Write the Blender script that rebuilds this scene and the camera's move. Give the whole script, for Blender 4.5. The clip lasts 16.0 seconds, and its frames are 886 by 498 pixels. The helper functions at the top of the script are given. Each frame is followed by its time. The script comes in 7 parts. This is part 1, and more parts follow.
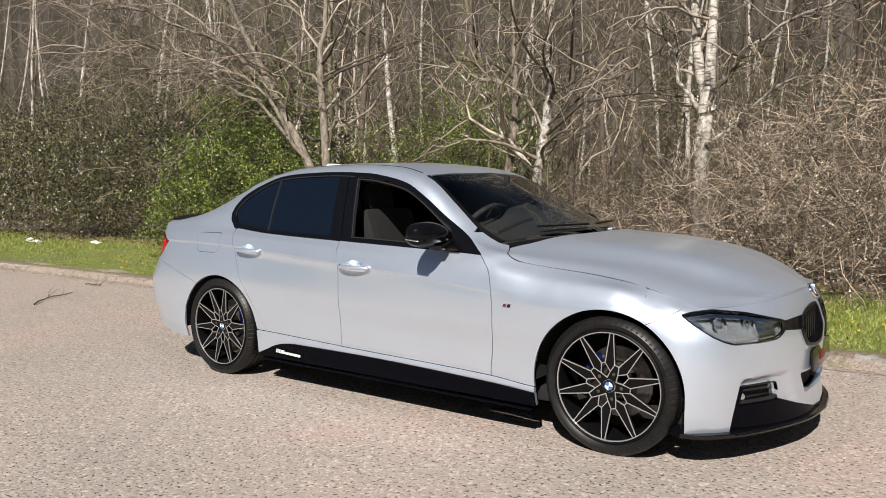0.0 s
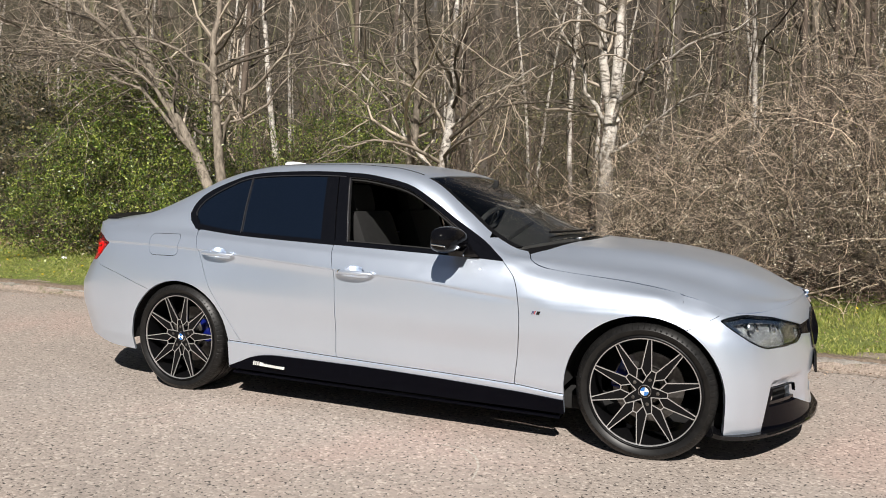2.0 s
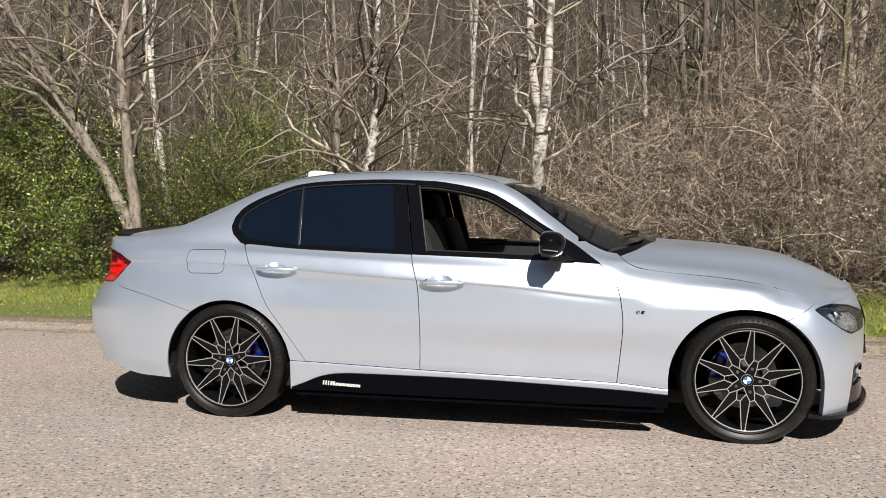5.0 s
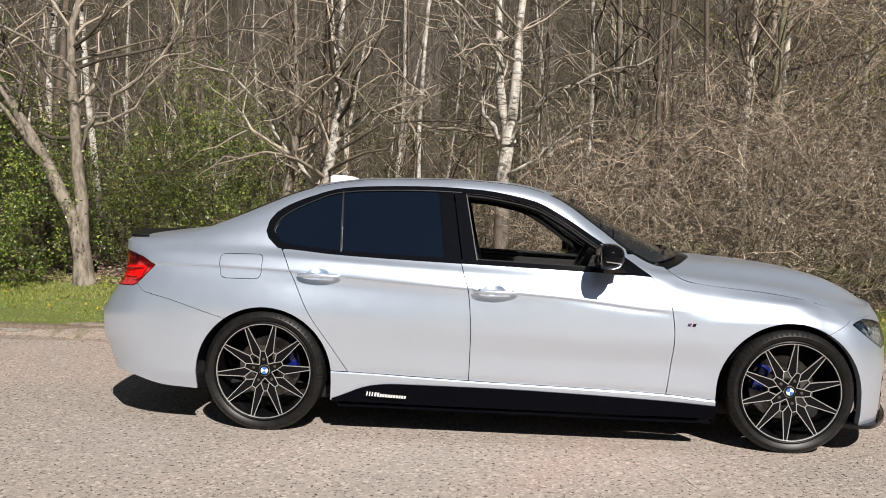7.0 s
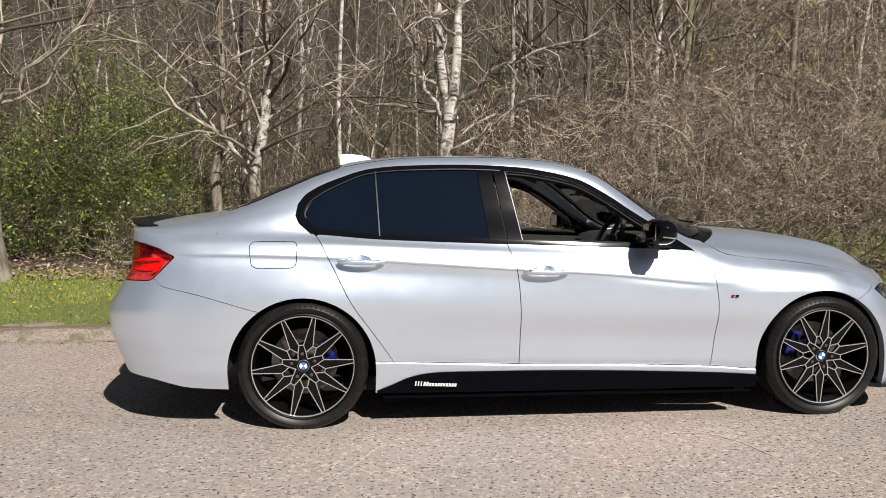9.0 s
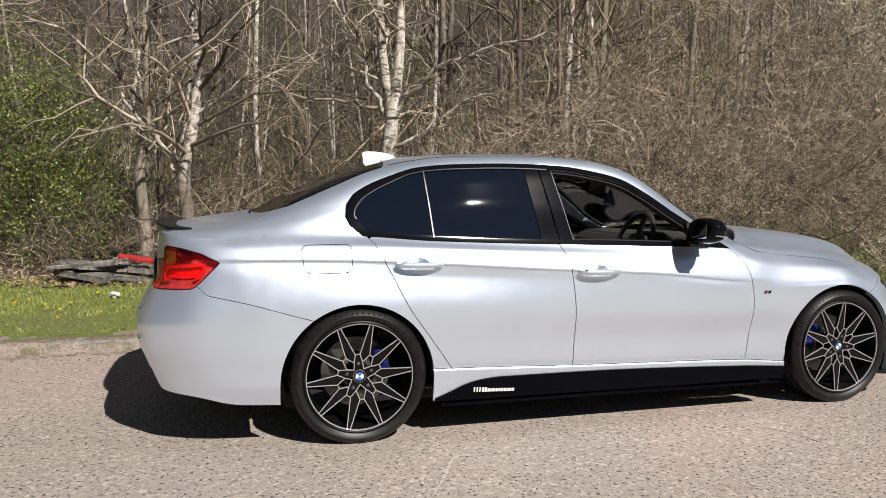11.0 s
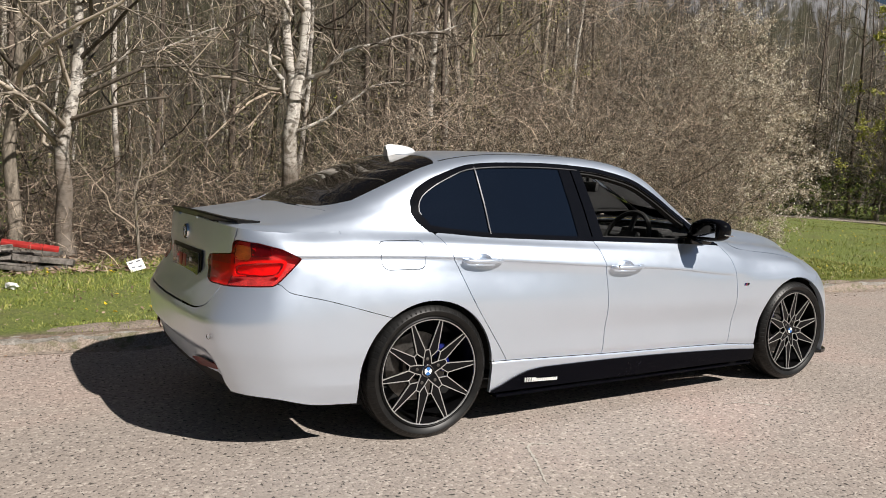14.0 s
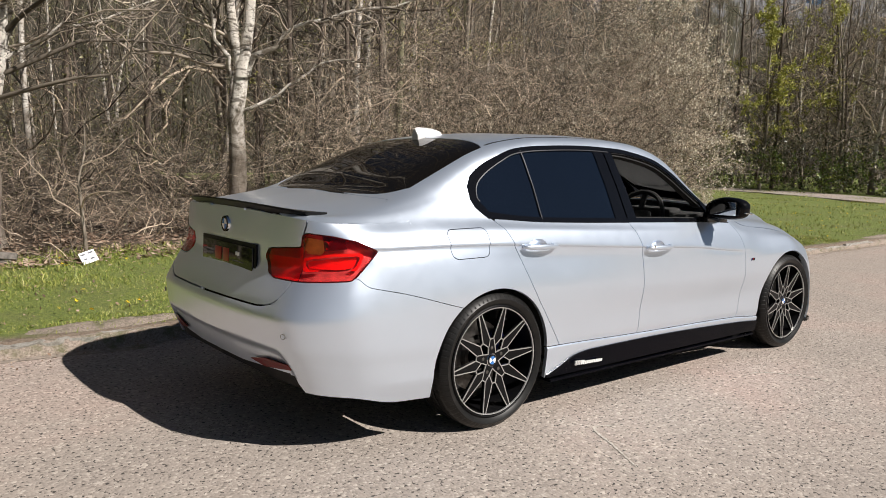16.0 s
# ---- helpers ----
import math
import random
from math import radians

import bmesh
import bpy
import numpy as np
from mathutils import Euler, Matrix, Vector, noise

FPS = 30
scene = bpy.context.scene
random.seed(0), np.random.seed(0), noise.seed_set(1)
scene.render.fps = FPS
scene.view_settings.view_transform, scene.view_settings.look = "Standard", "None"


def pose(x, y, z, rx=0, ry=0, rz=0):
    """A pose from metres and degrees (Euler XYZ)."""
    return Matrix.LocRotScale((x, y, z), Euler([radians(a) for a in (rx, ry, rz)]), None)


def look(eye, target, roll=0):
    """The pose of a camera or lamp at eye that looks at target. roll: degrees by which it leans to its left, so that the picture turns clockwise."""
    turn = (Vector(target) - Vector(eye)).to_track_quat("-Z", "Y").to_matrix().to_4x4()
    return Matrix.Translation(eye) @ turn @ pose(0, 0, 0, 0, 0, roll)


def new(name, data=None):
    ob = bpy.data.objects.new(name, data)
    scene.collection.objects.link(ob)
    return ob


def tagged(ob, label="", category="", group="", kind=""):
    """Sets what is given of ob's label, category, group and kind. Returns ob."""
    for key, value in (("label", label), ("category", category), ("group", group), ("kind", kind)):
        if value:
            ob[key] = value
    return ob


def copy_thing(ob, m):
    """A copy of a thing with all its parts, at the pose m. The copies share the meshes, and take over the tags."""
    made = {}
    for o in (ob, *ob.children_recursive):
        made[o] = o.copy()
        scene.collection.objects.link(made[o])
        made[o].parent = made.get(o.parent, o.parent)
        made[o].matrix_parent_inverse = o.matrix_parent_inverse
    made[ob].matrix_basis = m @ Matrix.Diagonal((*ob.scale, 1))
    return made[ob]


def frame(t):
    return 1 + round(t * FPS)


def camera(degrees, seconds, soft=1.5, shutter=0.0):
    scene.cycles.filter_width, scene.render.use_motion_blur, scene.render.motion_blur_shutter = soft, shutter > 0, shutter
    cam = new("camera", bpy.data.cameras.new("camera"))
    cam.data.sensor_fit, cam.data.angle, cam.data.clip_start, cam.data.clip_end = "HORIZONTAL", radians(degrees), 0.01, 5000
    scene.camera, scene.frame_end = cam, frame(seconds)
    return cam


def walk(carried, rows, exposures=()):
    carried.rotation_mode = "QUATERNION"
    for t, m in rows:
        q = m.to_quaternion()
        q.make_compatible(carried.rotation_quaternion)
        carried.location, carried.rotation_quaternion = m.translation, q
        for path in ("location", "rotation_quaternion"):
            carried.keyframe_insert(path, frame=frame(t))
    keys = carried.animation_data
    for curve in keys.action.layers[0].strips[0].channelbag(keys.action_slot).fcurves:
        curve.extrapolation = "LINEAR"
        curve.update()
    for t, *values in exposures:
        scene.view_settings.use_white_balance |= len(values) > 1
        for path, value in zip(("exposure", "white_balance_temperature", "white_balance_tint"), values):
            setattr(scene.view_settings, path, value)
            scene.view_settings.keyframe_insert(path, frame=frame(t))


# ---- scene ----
cam = camera(60.3, 16.0, soft=0.9)
METRES, EYE, TILT, LEAN, TURN = 7.2123, 1.2444, -4.393, 0.124, 35.453
ROWS = [
    (0.0, 0.0, 0.0, 0.0, 0.0, 0.0, -0.0),
    (0.5, -0.0338, 0.012, 0.0012, -2.92, -0.13, 0.29),
    (1.0, -0.076, 0.0129, 0.0019, -6.41, -0.22, 0.13),
    (1.5, -0.1031, 0.0202, 0.0003, -9.63, -0.05, -0.13),
    (2.0, -0.1307, 0.0338, 0.0024, -12.4, 0.16, -0.41),
    (2.5, -0.166, 0.0401, 0.0006, -14.96, 0.25, -0.5),
    (3.0, -0.1962, 0.0494, -0.001, -17.33, 0.26, -0.2),
    (3.5, -0.2256, 0.0742, 0.0016, -19.82, 0.16, 0.49),
    (4.0, -0.2557, 0.0846, 0.0007, -21.92, 0.14, 1.25),
    (6.5, -0.3842, 0.1395, 0.0054, -30.03, 1.59, 0.87),
    (7.0, -0.4058, 0.1605, 0.0045, -32.48, 1.34, 0.54),
    (7.5, -0.4281, 0.1818, 0.0067, -35.22, 0.98, 0.69),
    (8.0, -0.457, 0.2051, 0.0084, -37.77, 0.24, 1.23),
    (8.5, -0.4747, 0.2289, 0.0094, -39.77, -0.37, 1.98),
    (11.0, -0.5668, 0.3598, 0.0212, -51.43, -1.39, 3.12),
    (11.5, -0.5874, 0.3857, 0.0217, -54.39, -1.75, 3.06),
    (12.0, -0.609, 0.4053, 0.028, -57.24, -2.16, 3.02),
    (12.5, -0.6192, 0.4307, 0.0306, -59.77, -2.56, 2.89),
    (13.0, -0.6309, 0.4589, 0.0353, -62.27, -2.89, 2.62),
    (13.5, -0.6527, 0.4873, 0.037, -64.46, -3.15, 2.23),
    (14.0, -0.6678, 0.5069, 0.0386, -66.37, -3.33, 1.92),
    (14.5, -0.6717, 0.5357, 0.0409, -68.15, -3.64, 1.84),
    (15.0, -0.676, 0.5621, 0.0445, -69.96, -4.06, 2.1),
    (15.5, -0.6893, 0.5947, 0.0481, -72.24, -4.72, 2.48),
    (16.0, -0.6934, 0.6169, 0.0506, -74.64, -5.53, 2.91),
]
walk(cam, [(t, pose(2.8168, -4.1922, EYE, TILT, LEAN, TURN) @ pose(METRES * x, METRES * y, METRES * z, 90 + pitch, roll, yaw)) for t, x, y, z, yaw, pitch, roll in ROWS], [(0.0, 0.48), (4.0, 0.44), (7.5, 0.39), (11.0, 0.33), (14.0, 0.35), (16.0, 0.39)])

# ---- light ----
SUN_FROM = Vector((0.40, -1.02, 1.0)).normalized()
world = bpy.data.worlds.new("sky")
scene.world = world
world.use_nodes = True
sky = world.node_tree.nodes.new("ShaderNodeTexSky")
sky.sky_type, sky.sun_disc = "NISHITA", False
sky.sun_elevation = math.asin(SUN_FROM.z)
sky.sun_rotation = math.atan2(SUN_FROM.x, SUN_FROM.y)
sky.air_density, sky.dust_density, sky.ozone_density = 1.0, 0.25, 1.5
world.node_tree.links.new(sky.outputs[0], world.node_tree.nodes["Background"].inputs[0])
world.node_tree.nodes["Background"].inputs[1].default_value = 0.019
sun = new("sun", bpy.data.lights.new("sun", "SUN"))
sun.data.energy, sun.data.angle, sun.data.color = 5.0, radians(0.53), (1.0, 0.945, 0.885)
sun.matrix_world = look(SUN_FROM * 60, (0, 0, 0))

# ---- materials ----
class Nodes:
    """A small hand for node materials."""

    def __init__(self, name):
        self.mat = bpy.data.materials.new(name)
        self.mat.use_nodes = True
        self.tree = self.mat.node_tree
        self.bsdf = self.tree.nodes["Principled BSDF"]
        self.place = self.tree.nodes.new("ShaderNodeTexCoord").outputs["Object"]

    def node(self, kind, **values):
        made = self.tree.nodes.new("ShaderNode" + kind)
        for key, value in values.items():
            if key in made.inputs:
                self.feed(made.inputs[key], value)
        return made

    def feed(self, socket, value):
        if isinstance(value, bpy.types.NodeSocket):
            self.tree.links.new(value, socket)
        else:
            socket.default_value = value

    def noise(self, scale, detail=4.0, rough=0.55, stretch=None, warp=0.0):
        at = self.place
        if stretch:
            m = self.node("Mapping", Vector=at)
            m.inputs["Scale"].default_value = stretch
            at = m.outputs[0]
        n = self.node("TexNoise", Vector=at, Scale=scale, Detail=detail, Roughness=rough, Distortion=warp)
        return n.outputs["Fac"]

    def cells(self, scale, feature="F1", out="Distance"):
        n = self.node("TexVoronoi", Vector=self.place, Scale=scale)
        n.feature = feature
        return n.outputs[out]

    def ramp(self, fac, *stops):
        n = self.node("ValToRGB", Fac=fac)
        e = n.color_ramp.elements
        while len(e) < len(stops):
            e.new(0.5)
        for el, (at, col) in zip(e, stops):
            el.position = at
            el.color = (*col, 1) if isinstance(col, tuple) else (col, col, col, 1)
        return n.outputs["Color"]

    def mix(self, fac, a, b, how="MIX"):
        n = self.tree.nodes.new("ShaderNodeMix")
        n.data_type, n.blend_type = "RGBA", how
        for socket, value in ((n.inputs[0], fac), (n.inputs[6], a), (n.inputs[7], b)):
            if isinstance(value, tuple) and len(value) == 3:
                value = (*value, 1)
            self.feed(socket, value)
        return n.outputs[2]

    def math(self, how, a, b=0.0):
        n = self.tree.nodes.new("ShaderNodeMath")
        n.operation = how
        self.feed(n.inputs[0], a)
        self.feed(n.inputs[1], b)
        return n.outputs[0]

    def random(self):
        return self.tree.nodes.new("ShaderNodeObjectInfo").outputs["Random"]

    def island(self):
        return self.tree.nodes.new("ShaderNodeNewGeometry").outputs["Random Per Island"]

    def bump(self, height, strength=0.3, distance=0.01, normal=None):
        n = self.node("Bump", Height=height, Strength=strength, Distance=distance)
        if normal is not None:
            self.feed(n.inputs["Normal"], normal)
        self.feed(self.bsdf.inputs["Normal"], n.outputs[0])
        return n.outputs[0]

    def set(self, **values):
        for key, value in values.items():
            key = key.replace("_", " ")
            if isinstance(value, tuple) and len(value) == 3:
                value = (*value, 1)
            self.feed(self.bsdf.inputs[key], value)
        return self


def plain(name, colour, rough=0.5, metal=0.0, vary=0.12, scale=30.0, coat=0.0, bump=0.0, spec=0.5):
    n = Nodes(name)
    v = n.noise(scale, 5.0)
    dark, light = (tuple(c * k for c in colour) for k in (1 - vary, 1 + vary))
    n.set(Base_Color=n.ramp(v, (0.3, dark), (0.7, light)), Roughness=rough, Metallic=metal, Specular_IOR_Level=spec)
    if coat:
        n.set(Coat_Weight=coat, Coat_Roughness=0.03)
    if bump:
        n.bump(n.noise(scale * 6, 3.0), bump, 0.004)
    return n.mat


def paint_material():
    n = Nodes("silver_paint")
    flake = n.cells(2600.0, out="Color")
    soft = n.noise(3.0, 3.0)
    dust = n.noise(14.0, 6.0, 0.7)
    base = n.ramp(soft, (0.3, (0.70, 0.78, 0.895)), (0.7, (0.72, 0.80, 0.915)))
    base = n.mix(0.06, base, flake, "OVERLAY")
    n.set(Base_Color=base, Metallic=0.79, Roughness=n.ramp(dust, (0.35, 0.325), (0.75, 0.36)))
    n.set(Coat_Weight=0.4, Coat_Roughness=0.06)
    return n.mat


def glass_material(name, colour, rough=0.0):
    n = Nodes(name)
    n.set(Base_Color=colour, Roughness=rough, IOR=1.45, Transmission_Weight=1.0)
    return n.mat


def asphalt_material():
    n = Nodes("asphalt")
    grey = n.tree.nodes.new("ShaderNodeSeparateColor")
    n.feed(grey.inputs[0], n.cells(70.0, out="Color"))
    edge = n.cells(70.0)
    big, mid = n.noise(0.6, 5.0, 0.6, warp=0.6), n.noise(4.0, 5.0, 0.6)
    chip = n.ramp(grey.outputs[0], (0.0, (0.23, 0.21, 0.19)), (0.2, (0.31, 0.285, 0.26)), (0.8, (0.355, 0.325, 0.295)), (0.98, (0.50, 0.47, 0.43)))
    tint = n.ramp(big, (0.3, (0.92, 0.87, 0.84)), (0.5, (1.04, 0.965, 0.92)), (0.68, (1.17, 0.985, 0.935)))
    col = n.mix(1.0, chip, tint, "MULTIPLY")
    col = n.mix(n.ramp(mid, (0.35, 0.0), (0.8, 0.4)), col, (0.36, 0.315, 0.275))
    pits = n.ramp(n.noise(50.0, 2.5, 0.5), (0.35, 1.0), (0.39, 0.0))
    col = n.mix(pits, col, (0.06, 0.052, 0.046))
    n.set(Base_Color=col, Roughness=0.85)
    h = n.math("ADD", n.math("MULTIPLY", edge, -0.6), n.math("MULTIPLY", pits, -0.8))
    n.bump(h, 0.6, 0.008)
    return n.mat


def leaf_material(name, dark, mid, light, rough=0.5):
    n = Nodes(name)
    col = n.ramp(n.island(), (0.0, dark), (0.5, mid), (1.0, light))
    n.set(Base_Color=col, Roughness=rough, Subsurface_Weight=0.0)
    return n.mat


def bark_material(name, dark, light, scale=9.0, birch=False):
    n = Nodes(name)
    v = n.noise(scale, 6.0, 0.65, (1, 1, 0.35))
    col = n.ramp(v, (0.3, dark), (0.7, light))
    if birch:
        band = n.noise(5.0, 6.0, 0.75, (1.3, 1.3, 3.2), 0.8)
        col = n.mix(n.ramp(band, (0.52, 0.0), (0.58, 0.85)), col, (0.07, 0.055, 0.042))
        patch = n.noise(2.6, 6.0, 0.7, None, 0.6)
        col = n.mix(n.ramp(patch, (0.52, 0.0), (0.60, 0.9)), col, (0.11, 0.088, 0.06))
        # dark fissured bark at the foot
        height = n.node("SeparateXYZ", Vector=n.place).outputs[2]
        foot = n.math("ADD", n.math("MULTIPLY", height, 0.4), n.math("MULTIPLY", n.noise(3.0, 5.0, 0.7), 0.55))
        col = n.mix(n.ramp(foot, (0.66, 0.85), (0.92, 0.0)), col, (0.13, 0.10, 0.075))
        flecks = n.noise(22.0, 4.0, 0.7, (1, 1, 2.2))
        col = n.mix(n.ramp(flecks, (0.58, 0.0), (0.64, 0.7)), col, (0.13, 0.11, 0.085))
    n.set(Base_Color=col, Roughness=0.85)
    n.bump(v, 0.6, 0.02)
    return n.mat


def twig_material(name, dark, light, few=0.55, share=0.28):
    """Each twig has its own tone, from dark wood to sun-bleached; few: where the middle tone lies."""
    n = Nodes(name)
    mid = tuple(d + share * (l - d) for d, l in zip(dark, light))
    n.set(Base_Color=n.ramp(n.island(), (0.0, dark), (few, mid), (1.0, tuple(1.25 * l for l in light))), Roughness=0.8)
    return n.mat


PAINT = paint_material()
GLOSS_BLACK = plain("gloss_black", (0.004, 0.004, 0.005), 0.07, 0.0, 0.1, 20)
SATIN_BLACK = plain("satin_black_plastic", (0.005, 0.005, 0.0055), 0.4, 0.0, 0.2, 60, bump=0.05, spec=0.15)
UNDERBODY = plain("underbody_black", (0.008, 0.008, 0.008), 0.9)


def rubber_material():
    n = Nodes("tyre_rubber")
    xyz = n.node("SeparateXYZ", Vector=n.place)
    turn = n.math("MULTIPLY", n.math("ARCTAN2", xyz.outputs[2], xyz.outputs[0]), 72.0)
    out = n.math("SQRT", n.math("ADD", n.math("POWER", xyz.outputs[0], 2.0), n.math("POWER", xyz.outputs[2], 2.0)))
    ribs = n.math("MULTIPLY", n.ramp(n.math("SINE", turn), (0.55, 0.0), (0.75, 1.0)), n.ramp(n.math("MULTIPLY", n.math("SUBTRACT", out, 0.300), 50.0), (0.1, 0.0), (0.5, 1.0)))
    dust = n.noise(25.0, 5.0)
    n.set(Base_Color=n.ramp(dust, (0.3, (0.005, 0.005, 0.005)), (0.75, (0.013, 0.0125, 0.012))), Roughness=0.42, Specular_IOR_Level=0.3)
    n.bump(n.math("SUBTRACT", 0.0, ribs), 0.45, 0.006)
    return n.mat


RUBBER = rubber_material()
RIM_BLACK = plain("rim_black", (0.004, 0.004, 0.0045), 0.42, 0.0, 0.2, 30, spec=0.15)
MIRROR_BLACK = plain("mirror_black", (0.004, 0.004, 0.005), 0.10, 0.0, 0.1, 20, spec=0.16)
SKIRT_BLACK = plain("skirt_black", (0.002, 0.0022, 0.004), 0.09, 0.0, 0.1, 20, spec=0.05)
RIM_CUT = plain("machined_aluminium", (0.62, 0.615, 0.61), 0.33, 0.8, 0.06, 90)
CHROME = plain("chrome", (0.80, 0.80, 0.80), 0.08, 1.0, 0.02, 20)
BRAKE_IRON = plain("brake_iron", (0.16, 0.15, 0.14), 0.4, 0.9, 0.25, 60)
CALIPER_BLUE = plain("caliper_blue", (0.004, 0.010, 0.13), 0.3, 0.0, 0.15, 40, coat=0.5)
REAR_TINT = plain("rear_tinted_glass", (0.006, 0.005, 0.004), 0.02, 0.0, 0.05, 4, spec=0.10)
TINT = plain("tinted_glass", (0.004, 0.007, 0.014), 0.02, 0.0, 0.05, 4)
CLEAR = glass_material("clear_glass", (0.82, 0.88, 0.86))
LAMP_RED = plain("lamp_red", (0.30, 0.004, 0.006), 0.08, 0.0, 0.25, 26, coat=1.0)
LAMP_DARK_RED = plain("lamp_dark_red", (0.06, 0.004, 0.004), 0.08, 0.0, 0.3, 30, coat=1.0)
LAMP_DEEP_RED = plain("lamp_deep_red", (0.13, 0.003, 0.004), 0.3, 0.0, 0.2, 30, spec=0.3)
LAMP_BRIGHT = plain("lamp_bright_red", (0.72, 0.05, 0.04), 0.25, 0.0, 0.15, 30)
LENS_RED = glass_material("red_lens", (0.90, 0.012, 0.012))
LENS_AMBER = glass_material("amber_lens", (0.90, 0.30, 0.04))
LENS_SMOKE = glass_material("smoked_lens", (0.30, 0.09, 0.09))
LAMP_BACK = plain("lamp_back", (0.62, 0.60, 0.58), 0.28, 0.45, 0.25, 40, bump=0.4)
LAMP_SILVER = plain("lamp_reflector", (0.7, 0.72, 0.75), 0.12, 1.0, 0.1, 30)
WHITE_PLASTIC = plain("white_plastic", (0.75, 0.75, 0.73), 0.4, 0.0, 0.04, 20)
BADGE_BLUE = plain("badge_blue", (0.03, 0.16, 0.45), 0.15, 0.0, 0.05, 50, coat=1.0)
BADGE_RED = plain("badge_red", (0.5, 0.01, 0.02), 0.2)
LETTER_RED = plain("letter_red", (0.26, 0.012, 0.010), 0.3)
CABIN_BLACK = plain("cabin_black", (0.007, 0.007, 0.007), 0.8, 0.0, 0.25, 50, bump=0.1)
CABIN_GREY = plain("cabin_grey", (0.10, 0.10, 0.10), 0.65, 0.0, 0.15, 50)
ASPHALT = asphalt_material()


def kerb_material():
    n = Nodes("kerb_concrete")
    fine, mid, big = n.noise(60.0, 5.0, 0.7), n.noise(9.0, 6.0, 0.7), n.noise(2.0, 4.0)
    col = n.ramp(fine, (0.3, (0.26, 0.24, 0.21)), (0.6, (0.42, 0.395, 0.36)), (0.8, (0.54, 0.51, 0.47)))
    col = n.mix(n.ramp(mid, (0.48, 0.0), (0.66, 0.85)), col, (0.12, 0.095, 0.07))
    col = n.mix(n.ramp(n.math("ADD", big, n.math("MULTIPLY", n.random(), 0.25)), (0.6, 0.0), (0.8, 0.5)), col, (0.10, 0.105, 0.06))
    n.set(Base_Color=col, Roughness=0.95)
    n.bump(n.math("ADD", fine, mid), 0.9, 0.02)
    return n.mat


KERB_STONE = kerb_material()
GRIT = plain("roadside_grit", (0.27, 0.225, 0.185), 0.95, 0.0, 0.4, 25, bump=0.7)
GRASS = leaf_material("grass_blades", (0.10, 0.15, 0.022), (0.245, 0.285, 0.05), (0.43, 0.40, 0.13))
DANDELION = plain("dandelion_yellow", (0.75, 0.55, 0.02), 0.6)
LITTER = leaf_material("dead_leaves", (0.10, 0.062, 0.04), (0.27, 0.18, 0.125), (0.48, 0.37, 0.28), 0.8)
HOLLY = leaf_material("shrub_leaves", (0.020, 0.042, 0.008), (0.10, 0.16, 0.022), (0.35, 0.39, 0.08), 0.4)
DARK_LEAF = leaf_material("dark_shrub_leaves", (0.012, 0.02, 0.007), (0.045, 0.055, 0.02), (0.30, 0.26, 0.13), 0.4)
YOUNG_LEAF = leaf_material("young_leaves", (0.20, 0.23, 0.03), (0.38, 0.39, 0.06), (0.58, 0.53, 0.13), 0.5)
OLIVE_LEAF = leaf_material("olive_undergrowth", (0.035, 0.036, 0.014), (0.085, 0.083, 0.030), (0.22, 0.20, 0.085), 0.5)
BLOSSOM = leaf_material("blossom", (0.34, 0.28, 0.19), (0.58, 0.52, 0.39), (0.80, 0.76, 0.66), 0.7)
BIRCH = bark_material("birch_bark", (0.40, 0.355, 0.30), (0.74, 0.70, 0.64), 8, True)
BARK = bark_material("grey_bark", (0.06, 0.048, 0.034), (0.38, 0.325, 0.26), 17)
MOSS_BARK = bark_material("mossy_bark", (0.06, 0.06, 0.03), (0.24, 0.22, 0.13))
DARK_BARK = bark_material("dark_bark", (0.06, 0.046, 0.034), (0.17, 0.13, 0.10))
TWIGS = twig_material("bare_twigs", (0.05, 0.038, 0.027), (0.47, 0.385, 0.29))
HEDGE_TWIGS = twig_material("hedge_twigs", (0.022, 0.016, 0.011), (0.68, 0.55, 0.42), 0.60, 0.24)
NEAR_TWIGS = twig_material("near_twigs", (0.06, 0.048, 0.035), (0.46, 0.39, 0.31))
DARK_TWIGS = twig_material("dark_twigs", (0.03, 0.022, 0.016), (0.26, 0.20, 0.14))

# ---- mesh tools ----
def pchip(xk, yk, x):
    """Smooth curve through knots without overshoot; yk may have several columns."""
    xk, yk, x = np.asarray(xk, float), np.asarray(yk, float), np.asarray(x, float)
    flat = yk.ndim == 1
    if flat:
        yk = yk[:, None]
    h = np.diff(xk)
    d = np.diff(yk, axis=0) / h[:, None]
    m = np.zeros_like(yk)
    m[0], m[-1] = d[0], d[-1]
    for i in range(1, len(xk) - 1):
        w1, w2 = 2 * h[i] + h[i - 1], h[i] + 2 * h[i - 1]
        same = d[i - 1] * d[i] > 0
        safe0, safe1 = np.where(same, d[i - 1], 1.0), np.where(same, d[i], 1.0)
        m[i] = np.where(same, (w1 + w2) / (w1 / safe0 + w2 / safe1), 0.0)
    i = np.clip(np.searchsorted(xk, x) - 1, 0, len(xk) - 2)
    t = (np.clip(x, xk[0], xk[-1]) - xk[i]) / h[i]
    t, hi = t[..., None], h[i][..., None]
    out = (2 * t**3 - 3 * t**2 + 1) * yk[i] + (t**3 - 2 * t**2 + t) * hi * m[i] + (3 * t**2 - 2 * t**3) * yk[i + 1] + (t**3 - t**2) * hi * m[i + 1]
    return out[..., 0] if flat else out


